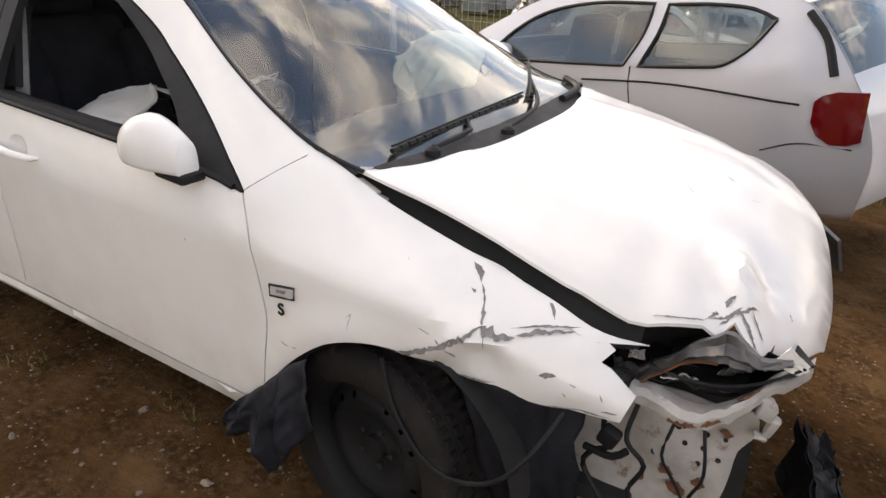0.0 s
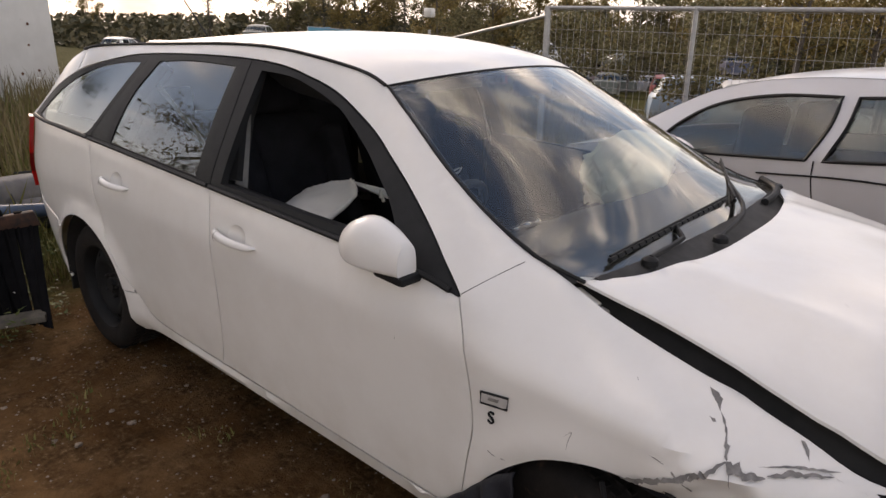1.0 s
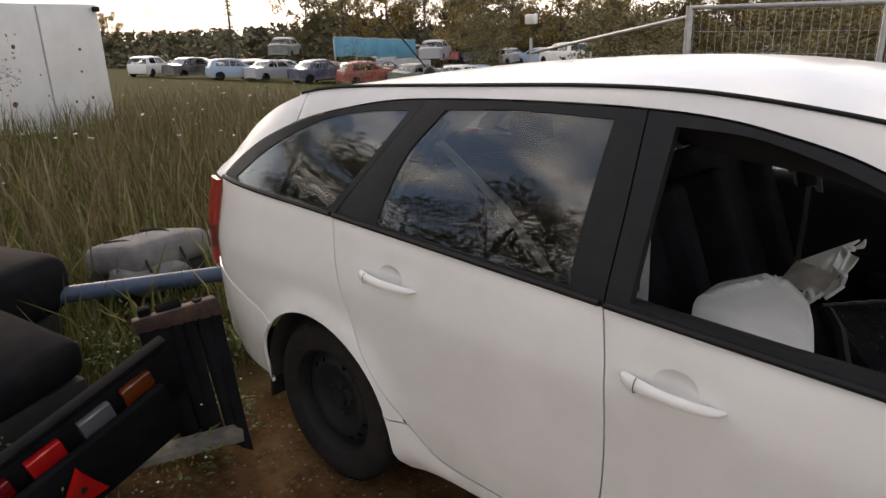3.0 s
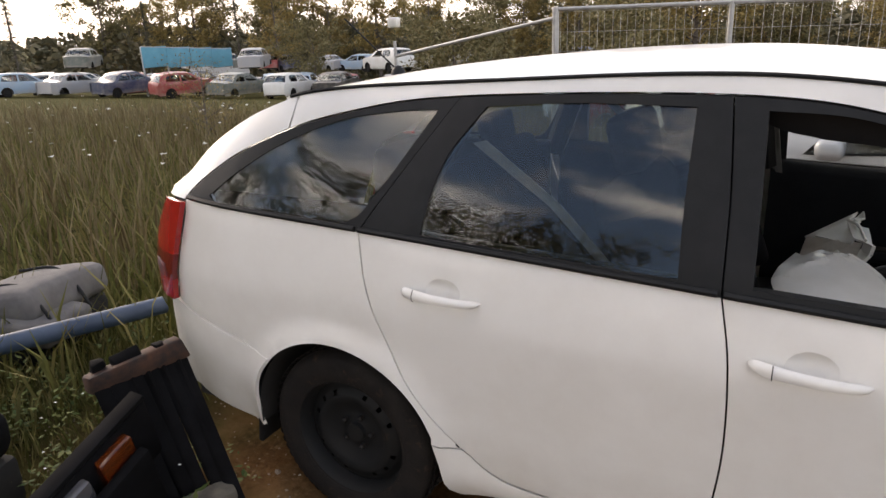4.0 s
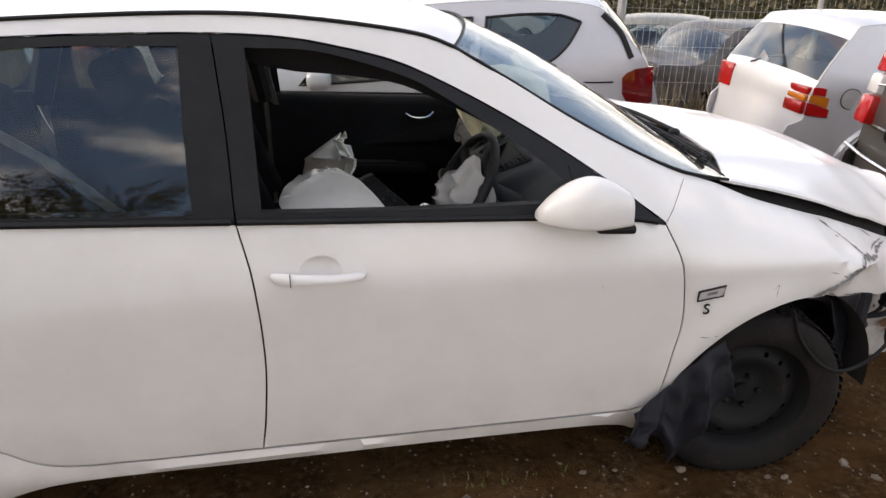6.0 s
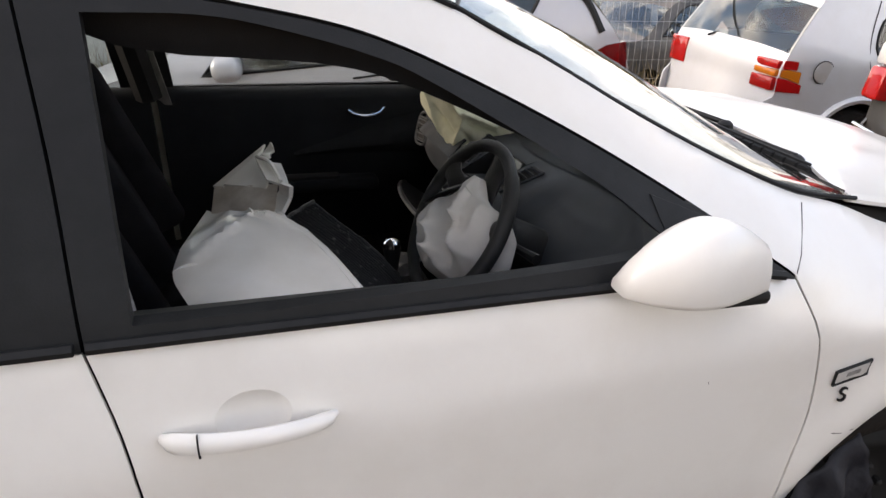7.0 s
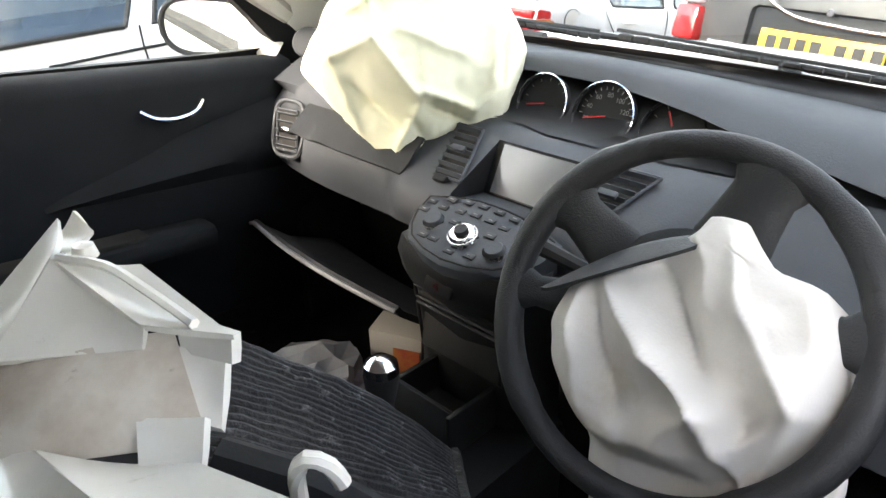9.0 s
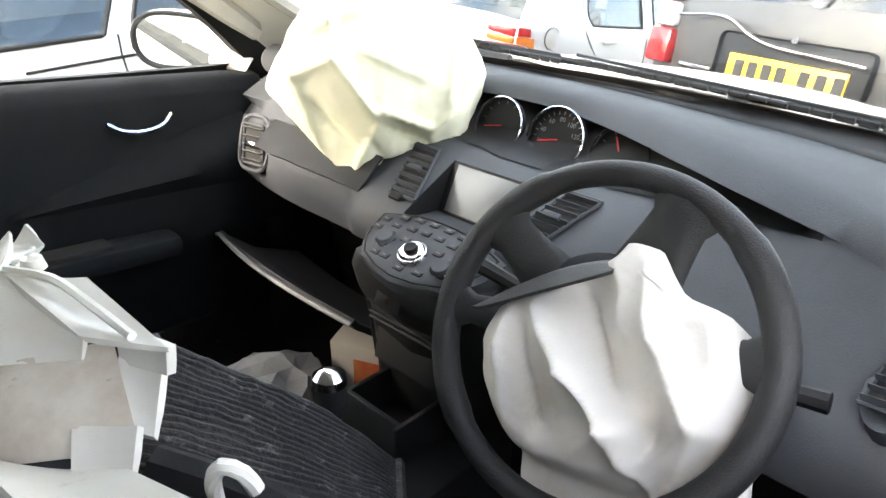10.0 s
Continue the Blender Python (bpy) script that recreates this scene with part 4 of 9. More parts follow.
def dash_row(y):
    e = abs(y) / 0.715
    glass_foot = screen(0.02, y / 0.705, 0.010)
    glass_foot.y = y
    glass_foot += Vector((-0.8, 0, -0.5)) * max(0.0, abs(y) - 0.62)
    rec = smooth01((y + 0.475) / 0.10) * smooth01((0.265 - y) / 0.03)       # how deep the dials are let in
    p, k = smooth01((y - 0.215) / 0.07), smooth01((-y - 0.215) / 0.06)      # passenger's part, driver's part
    pocket = 1.0 if abs(y - DY) < 0.0955 else 0.0
    cx, cz, lx, lz = CREST_X(y), CREST_Z(y), LOW_X(y), LOW_Z(y)
    sx, sz = SHELF_X(y), SHELF_Z(y)
    bx = BACK_X(y)
    top = [glass_foot, Vector((bx, y, 0.962)), Vector(((bx + cx) / 2, y, 0.962 + 0.62 * (cz - 0.962))), Vector((cx, y, cz)), Vector((0.45 * cx + 0.55 * lx, y, 0.30 * lz + 0.70 * cz)), Vector((lx, y, lz)),
           Vector((lx + 0.045 * rec, y, lz - 0.006)), Vector((lx + (-0.485 - lx) * rec, y, lz + (0.905 - lz) * rec)), Vector((sx, y, sz))]
    mid = [(-0.640, 0.893), (-0.690, 0.867), (-0.745, 0.838), (-0.765, 0.80), (-0.755, 0.76), (-0.69, 0.72), (-0.50, 0.69)]
    if pocket:
        mid[:3] = [(-0.627, 0.900), (-0.664, 0.818), (-0.742, 0.826)]
    drop = 0.035 * smooth01((-y - 0.42) / 0.14)
    knee = [(sx - 0.05, sz - 0.032 - 0.2 * drop), (-0.665, 0.838 - 0.6 * drop), (-0.712, 0.800 - 0.4 * drop), (-0.746, 0.740), (-0.742, 0.69), (-0.66, 0.655), (-0.50, 0.63)]
    side = [(-0.682, 0.885), (-0.710, 0.858), (-0.727, 0.825), (-0.734, 0.79), (-0.722, 0.742), (-0.66, 0.715), (-0.50, 0.69)]
    low = [Vector((a[0] + (b[0] - a[0]) * p + (c[0] - a[0]) * k, y, a[1] + (b[1] - a[1]) * p + (c[1] - a[1]) * k)) for a, b, c in zip(mid, side, knee)]
    if p:
        over = [(-0.440, 0.985), (-0.50, 0.972), (-0.55, 0.955), (-0.59, 0.938), (-0.622, 0.922), (-0.650, 0.907)]
        for i, (x, z) in enumerate(over):
            top[3 + i] = top[3 + i].lerp(Vector((x - 0.02 * max(0, e - 0.6), y, z)), p)
    bend = 0.045 * max(0.0, e - 0.55) ** 2 / 0.2                                # the ends sweep forward into the doors
    return [v + Vector((bend if i > 8 and y > 0 else 0, 0, 0)) for i, v in enumerate(top + low)]


ys = sorted(set(np.linspace(-0.715, 0.715, 73)) | {DY + s * d for s in (-1, 1) for d in (0.0952, 0.0958)})
dash = part("dashboard", grid_loft([dash_row(y) for y in ys]), DASH, wagon, "grey moulded dashboard with central dials", angle=48)
# closing strip between the dash and the foot of the screen
rows = []
for v in np.linspace(-0.92, 0.92, 31):
    d0 = dash_row(0.70 * v)
    rows.append([screen(0.0, v * 0.98, 0.012), d0[0] + Vector((-0.01, 0, 0.006)), d0[1] + Vector((0.035, 0, 0.004)), d0[1] + Vector((0.004, 0, 0.006)), d0[1] + Vector((-0.003, 0, 0.001))])
part("screen_ledge", grid_loft(rows), DARKPL, dash)
# dark band behind the dials
band = []
for y in np.linspace(-0.455, 0.255, 44):
    r = dash_row(y)
    band.append([r[5] + Vector((0.003, 0, -0.002)), r[6] + Vector((-0.004, 0, 0)), r[7] + Vector((-0.004, 0, 0.003)), r[8] + Vector((0.002, 0, 0.003))])
part("dial_recess", grid_loft(band), DARKPL, dash)
# slotted demister at the driver's end of the dash
for i in range(6):
    q = Vector((-0.45 - 0.020 * i, -0.625 - 0.003 * i, CREST_Z(-0.63) + 0.002 - 0.004 * i))
    part("demister_slot", box((0.008, 0.050, 0.006), q, 0.002, rot=(-6, -6, 20)), UNDER, dash)


def disc(r, n=36):
    bm = bmesh.new()
    bm.faces.new([bm.verts.new((0, r * math.cos(2 * math.pi * k / n), r * math.sin(2 * math.pi * k / n))) for k in range(n)])
    return bm


def dial(y, r, z, marks, needle, digits=()):
    d = part("dial", lathe([(0.001, 0.0), (r, 0.0), (r, -0.010), (r * 0.95, -0.010)], 48, 'x'), DARKPL, dash, "round instrument with a chrome ring")
    d.matrix_basis = pose(-0.464, y, z, 0, 20, 0)
    part("bezel", lathe([(r * 0.985, -0.008), (r * 1.01, -0.014), (r * 0.975, -0.016), (r * 0.955, -0.010)], 48, 'x'), CHROME, d)
    for a in marks:
        ca, sa = math.cos(radians(a)), math.sin(radians(a))
        part("scale_mark", box((0.001, r * 0.10, r * 0.025), (-0.003, -r * 0.82 * ca, r * 0.82 * sa), rot=(-a, 0, 0)), DIALPRINT, d, smooth=False)
    ca, sa = math.cos(radians(needle)), math.sin(radians(needle))
    part("needle", box((0.002, r * 0.72, r * 0.035), (-0.006, -r * 0.33 * ca, r * 0.33 * sa), rot=(-needle, 0, 0)), DIALRED, d, smooth=False)
    for a, txt in digits:
        cu = bpy.data.curves.new("digits", 'FONT')
        cu.body, cu.size, cu.align_x, cu.align_y = txt, r * 0.20, 'CENTER', 'CENTER'
        t = new("dial_number", cu)
        t.data.materials.append(DIALPRINT)
        t.parent = d
        t.matrix_basis = Matrix.Translation((-0.004, -r * 0.62 * math.cos(radians(a)), r * 0.62 * math.sin(radians(a)))) @ pose(0, 0, 0, 90, 0, -90)
    return d


DIALPRINT = surf("dim_dial_print", (0.16, 0.16, 0.16), rough=0.6)
dial(0.136, 0.053, 0.925, range(-40, 221, 26), 192)
d2 = dial(0.010, 0.058, 0.926, range(-40, 221, 13), 194, ((90, "80"), (55, "100"), (20, "120"), (-15, "140"), (125, "60"), (160, "40"), (195, "20")))
part("odometer", box((0.002, 0.028, 0.010), (-0.003, 0.0, -0.032)), surf("amber_odometer", (0.30, 0.26, 0.12), rough=0.4), d2, smooth=False)
dial(-0.117, 0.055, 0.922, (150, 120, 90, 60, 30), 118, ())


def fas(y, s, d=0.0):
    """The slope beside the display: s runs from its top (0) to its foot (1), d out of it."""
    return Vector((-0.602 - 0.142 * s, y, 0.914 - 0.075 * s)) + Vector((-0.47, 0, 0.88)) * d


def dis(y, s, d=0.0):
    """The display's plane: s from its foot to its top."""
    return Vector((-0.664 + 0.037 * s, y, 0.818 + 0.082 * s)) + Vector((-0.91, 0, 0.41)) * (d + 0.003)


surround = part("display_surround", sheet(closed([(-0.094 + DY, 0.0), (0.094 + DY, 0.0)], [(0.094 + DY, 0.0), (0.094 + DY, 1.0)], [(0.094 + DY, 1.0), (-0.094 + DY, 1.0)], [(-0.094 + DY, 1.0), (-0.094 + DY, 0.0)]), lambda y, s, d=0: dis(y, s, 0.003 - d), thick=0.006, roll=0.002, step=0.05, holes=[closed([(-0.078 + DY, 0.07), (0.078 + DY, 0.07)], [(0.078 + DY, 0.07), (0.078 + DY, 0.93)], [(0.078 + DY, 0.93), (-0.078 + DY, 0.93)], [(-0.078 + DY, 0.93), (-0.078 + DY, 0.07)])]), DARKPL, dash)
part("display", thicken(grid_loft([[dis(y, s, 0.0005) for y in np.linspace(-0.080 + DY, 0.080 + DY, 5)] for s in (0.05, 0.5, 0.95)]), -0.002), SCREEN, surround, "dull grey display screen")
for s_ in (-1, 1):
    cheek = [[Vector((a[0], DY + s_ * 0.0945, a[1])) for a in r] for r in (((-0.600, 0.914), (-0.745, 0.839)), ((-0.627, 0.900), (-0.742, 0.828)), ((-0.640, 0.860), (-0.735, 0.828)), ((-0.664, 0.819), (-0.70, 0.823)))]
    part("display_cheek", grid_loft(cheek), DARKPL, surround)


def vent(parent, o, ey, ez, w, h, slats=6, skew=0.0):
    """Louvred outlet: o its centre, ey and ez its own right and up."""
    ey, ez = Vector(ey).normalized(), Vector(ez).normalized()
    n = ey.cross(ez)
    if n.x > 0:
        n = -n
    P = lambda a, b, d: Vector(o) + ey * (a + skew * b) + ez * b + n * d
    v = part("air_vent", thicken(grid_loft([[P(a, b, -0.002) for a in (-w, w)] for b in (-h, h)]), 0.002), UNDER, parent)
    v_frame = bmesh.new()
    ring = [(-w, -h), (w, -h), (w, h), (-w, h)]
    for (a, b), (c, d) in zip(ring, ring[1:] + ring[:1]):
        tube([P(a, b, 0.001), P(c, d, 0.001)], 0.003, 6, bm=v_frame)
    part("vent_frame", v_frame, DASH, v)
    for i in range(slats):
        b = -h + 2 * h * (i + 0.5) / slats
        part("slat", thicken(grid_loft([[P(a, b - h / slats * 0.30, 0.001) for a in (-w, w)], [P(a, b + h / slats * 0.12, 0.008) for a in (-w, w)]]), 0.002), DASH, v)
    sl = box((0.030, 0.012, 0.008), (0, 0, 0), 0.003)
    m = Matrix((ey, ez, n)).transposed().to_4x4()
    m.translation = P(0, 0, 0.009)
    for q in sl.verts:
        q.co = m @ q.co
    part("vent_slider", sl, CHROME if slats == 5 else DASH, v)
    return v


UP_SLOPE = (0.142, 0, 0.075)
vent(dash, fas(DY + 0.142, 0.50, 0.003), (0, 1, 0), UP_SLOPE, 0.028, 0.058, 7, 0.36)
vent(dash, fas(DY - 0.142, 0.50, 0.003), (0, 1, 0), UP_SLOPE, 0.028, 0.058, 7, -0.36)
vent(dash, (-0.723, 0.580, 0.836), (-0.20, 0.98, 0), (0.30, 0.1, 1), 0.027, 0.040, 5, 0.1)
# its rounded frame
part("vent_bezel", tube([Vector((-0.720, 0.580, 0.838)) + Vector((-0.20, 0.98, 0)) * (0.040 * math.copysign(abs(math.cos(a)) ** 0.6, math.cos(a))) + Vector((0.287, 0.095, 0.957)) * (0.056 * math.copysign(abs(math.sin(a)) ** 0.6, math.sin(a))) for a in np.linspace(0, 2 * math.pi, 33)], 0.005, 6), DASH, dash)
# outlet by the driver's door, in its oval frame
VE, VB = Vector((0.098, -0.016, 0.050)).normalized(), Vector((-0.030, -0.047, 0.004)).normalized()
VB = (VB - VE * VB.dot(VE)).normalized()
VN = VE.cross(VB).normalized()
VN = -VN if VN.z < 0 else VN
VC = Vector((-0.668, -0.600, 0.840))
rv = part("vent_bezel", sheet(ellipse(0.014, 0, 0.088, 0.043, 32), lambda a, b, d=0: VC + VE * a + VB * b - VN * d, thick=0.03, roll=0.008), DASH, dash)
vent(rv, VC + VN * 0.004, VB, VE, 0.026, 0.055, 7)
part("vent_wheel", box((0.006, 0.030, 0.006), VC + VE * 0.078 + VN * 0.004, 0.002, rot=(0, -25, -30)), DARKPL, rv)
part("dash_switch", box((0.014, 0.026, 0.008), (-0.733, 0.140, 0.852), 0.003, rot=(0, -28, 0)), DARKPL, dash)

# control pod: a rounded shelf with knobs and keys
POD_E = Vector((0.120, 0, 0.046)).normalized()
POD_N = Vector((-0.046, 0.0, 0.120)).normalized()


def pod(y, s, d=0.0):
    """y across, s up the slope from its lower edge."""
    return Vector((-0.868, DY, 0.800)) + Vector((0, 1, 0)) * y + POD_E * s + POD_N * (d - 0.4 * y * y)


outline = closed([(-0.128, 0.112), (-0.06, 0.130), (0.0, 0.134), (0.06, 0.130), (0.128, 0.112)], [(0.128, 0.112), (0.122, 0.070), (0.085, 0.018), (0.0, -0.004), (-0.085, 0.018), (-0.122, 0.070), (-0.128, 0.112)])
PODKEY = surf("dark_grey_keys", (0.030, 0.032, 0.035), (0.036, 0.038, 0.041), rough=0.55, scale=9)
podob = part("control_pod", sheet(outline, lambda y, s, d=0: pod(y, s, -d), step=0.03, thick=0.045, roll=0.006), DASH, dash, "button cluster with silver ringed knobs")
inner_ = [(y * 0.93, 0.066 + (s - 0.066) * 0.90) for y, s in outline]
part("pod_seam", tube([pod(y, s, 0.0005) for y, s in inner_ + inner_[:1]], 0.0015, 5), UNDER, podob)
for y, s, r, m in ((0.0, 0.052, 0.0205, CHROME), (0.064, 0.058, 0.0150, DASH), (-0.062, 0.048, 0.0150, DASH)):
    k = part("knob", lathe([(0.0005, 0.012), (r * 0.85, 0.012), (r, 0.009), (r * 1.05, 0.0), (r * 1.15, 0.0)], 28, 'z'), m, podob)
    k.matrix_basis = Matrix.Translation(pod(y, s, 0.0)) @ POD_N.to_track_quat('Z', 'Y').to_matrix().to_4x4()
    k2 = part("knob_ring", lathe([(r * 1.02, 0.003), (r * 1.12, 0.0065), (r * 1.20, 0.001)], 28, 'z'), CHROME, podob)
    k2.matrix_basis = k.matrix_basis
    if m is CHROME:
        k3 = part("knob_cap", lathe([(0.0005, 0.018), (r * 0.48, 0.018), (r * 0.56, 0.0125)], 20, 'z'), DARKPL, podob)
        k3.matrix_basis = k.matrix_basis
for y, s in ((0.105, 0.098), (0.075, 0.112), (0.045, 0.117), (0.015, 0.119), (-0.015, 0.119), (-0.045, 0.117), (-0.075, 0.112), (-0.105, 0.098), (0.105, 0.078), (0.075, 0.092), (0.042, 0.095), (0.014, 0.098), (-0.014, 0.098), (-0.042, 0.095), (-0.075, 0.090), (0.034, 0.072), (-0.034, 0.072), (0.040, 0.030), (-0.034, 0.026), (0.0, 0.020), (0.062, 0.030), (-0.10, 0.070)):
    b = part("push_button", box((0.017, 0.010, 0.003), (0, 0, 0), 0.001), PODKEY, podob)
    b.matrix_basis = Matrix.Translation(pod(y, s, 0.0012)) @ POD_N.to_track_quat('Z', 'Y').to_matrix().to_4x4()
    b2 = part("button_mark", box((0.007, 0.0016, 0.0006), (0, 0, 0.0019)), DIALPRINT, podob, smooth=False)
    b2.matrix_basis = b.matrix_basis

# console: hazard switch, slots and cubby down to the tunnel
rows = []
for y, inset in ((0.125, 0.08), (0.118, 0.020), (0.085, 0.002), (0.0, -0.004), (-0.085, 0.002), (-0.118, 0.020), (-0.125, 0.08)):
    rows.append([Vector((-0.72 + inset, y + DY, 0.80)), Vector((-0.850 + inset, y + DY, 0.792)), Vector((-0.860 + inset, y + DY, 0.770)), Vector((-0.850 + inset, y + DY, 0.735)), Vector((-0.828 + inset, y + DY, 0.700)), Vector((-0.815 + inset, y + DY, 0.64)), Vector((-0.805 + inset, y + DY, 0.56)), Vector((-0.80 + inset, y + DY, 0.50)), Vector((-0.70, y + DY, 0.45))])
cons = part("centre_console", grid_loft(rows), DARKPL, wagon, "dark centre console with storage slots", angle=60)
part("hazard_switch", box((0.010, 0.055, 0.030), (-0.857, 0.020, 0.752), 0.004, rot=(0, 22, 0)), TRIM, cons)
part("hazard_mark", lathe([(0.005, 0), (0.007, 0), (0.007, -0.001), (0.005, -0.001)], 3, 'x'), REDDEEP, cons).location = (-0.864, 0.020, 0.752)
for z, h in ((0.705, 0.022), (0.640, 0.085)):
    bm = bmesh.new()
    ring = [(-0.075, z - h / 2), (0.095, z - h / 2), (0.095, z + h / 2), (-0.075, z + h / 2)]
    for (a, b), (c, d) in zip(ring, ring[1:] + ring[:1]):
        tube([(-0.836 + (0.72 - b) * 0.16, a, b), (-0.836 + (0.72 - d) * 0.16, c, d)], 0.003, 6, bm=bm)
    part("slot_rim", bm, DARKPL, cons)
    part("slot", box((0.004, 0.160, h - 0.01), (-0.832 + (0.72 - z) * 0.16, 0.01, z), 0.001, rot=(0, 9, 0)), UNDER, cons)
part("tunnel", box((1.25, 0.30, 0.22), (-1.32, 0.02, 0.39), 0.03), DARKPL, wagon)
cubby = part("cubby", box((0.012, 0.13, 0.085), (-0.905, 0.015, 0.535), 0.004, rot=(0, 14, 0)), DARKPL, cons)
for s_ in (-1, 1):
    part("cubby_side", box((0.11, 0.010, 0.085), (-0.855, 0.015 + s_ * 0.062, 0.535), 0.004), DARKPL, cubby)
part("cubby_floor", box((0.10, 0.12, 0.01), (-0.855, 0.015, 0.508), 0.002), UNDER, cubby)
gaiter = part("gear_gaiter", lathe([(0.062, 0.495), (0.056, 0.515), (0.040, 0.535), (0.030, 0.545), (0.026, 0.56), (0.020, 0.575), (0.016, 0.59)], 24, 'z'), DARKPL, wagon)
gaiter.location = (-0.985, 0.012, 0)
lever = part("gear_lever", lathe([(0.013, 0.56), (0.015, 0.59), (0.018, 0.615), (0.023, 0.64), (0.026, 0.662), (0.0235, 0.680), (0.012, 0.688), (0.0005, 0.690)], 28, 'z'), LEATHER, wagon, "black gear knob with a chrome cap")
lever.location = (-0.980, 0.013, 0.0)
part("chrome_cap", lathe([(0.0255, 0.668), (0.0240, 0.681), (0.013, 0.690), (0.0005, 0.692)], 28, 'z'), CHROME, lever)
part("collar", lathe([(0.020, 0.568), (0.022, 0.574), (0.020, 0.580)], 24, 'z'), LEATHER, lever)

CARD_EDGE = surf("pale_grey_edge", (0.09, 0.095, 0.10), (0.14, 0.145, 0.15), rough=0.5, scale=20)
# glove box hanging open
gl = []
for i in range(13):
    t = i / 12
    y = 0.700 - 0.535 * t
    x = -0.765 - 0.050 * t - 0.055 * math.sin(math.pi * t)
    z = 0.605 + 0.020 * t + 0.045 * math.sin(math.pi * t ** 0.8)
    gl.append([Vector((x, y, z)), Vector((x + 0.010, y, z - 0.015)), Vector((x + 0.08, y, z - 0.07)), Vector((x + 0.20, y, z - 0.12))])
lid = part("glove_box_lid", thicken(grid_loft(gl), 0.012), DARKPL, wagon, "glove box lid hanging open")
# thin paler grey line along the lid's upper edge
part("glove_box_edge", tube([r[0] for r in gl], 0.005, 6), CARD_EDGE, lid)
# torn flap where the passenger airbag came out
fl = []
for i in range(17):
    t = i / 16
    y = 0.545 - 0.325 * t
    w = 0.010 * math.sin(23 * t) * (0.4 + 0.6 * math.sin(7 * t))
    fl.append([Vector((-0.690, y, 0.892)), Vector((-0.708, y, 0.878)), Vector((-0.728, y, 0.862 - 0.006 * t)), Vector((-0.745 - 0.3 * w, y + 0.01 * math.sin(7 * t), 0.845 - 0.004 * t + 0.4 * w))])
part("airbag_flap", thicken(grid_loft(fl), 0.005), DARKPL, wagon, "torn dashboard flap")


# ---- doors from inside, seats, floor, lining
def door_card(side, x0, x1):
    s = side
    rows = []
    for x in np.linspace(x0, x1, 24):
        zb = belt(x) + (0.004 if s < 0 else 0.020)
        dy = 0.05 * smooth01((x + 0.95) / 0.35)
        swell = 0.03 * smooth01((x + 1.25) / 0.5)
        rows.append([Vector((x, s * (half(x, zb) - 0.012), zb)), Vector((x, s * 0.775, zb + 0.008)), Vector((x, s * (0.735), zb)), Vector((x, s * 0.722, zb - 0.03)), Vector((x, s * 0.728, 0.84)), Vector((x, s * (0.72 - swell * 0.4), 0.80 + 0.05 * dy)), Vector((x, s * (0.712 - swell), 0.72)), Vector((x, s * (0.715 - swell), 0.63)), Vector((x, s * 0.735, 0.55)), Vector((x, s * 0.74, 0.32))])
    return part("door_card", grid_loft(rows), DARKPL if s < 0 else DASH_DARK, wagon, angle=60)


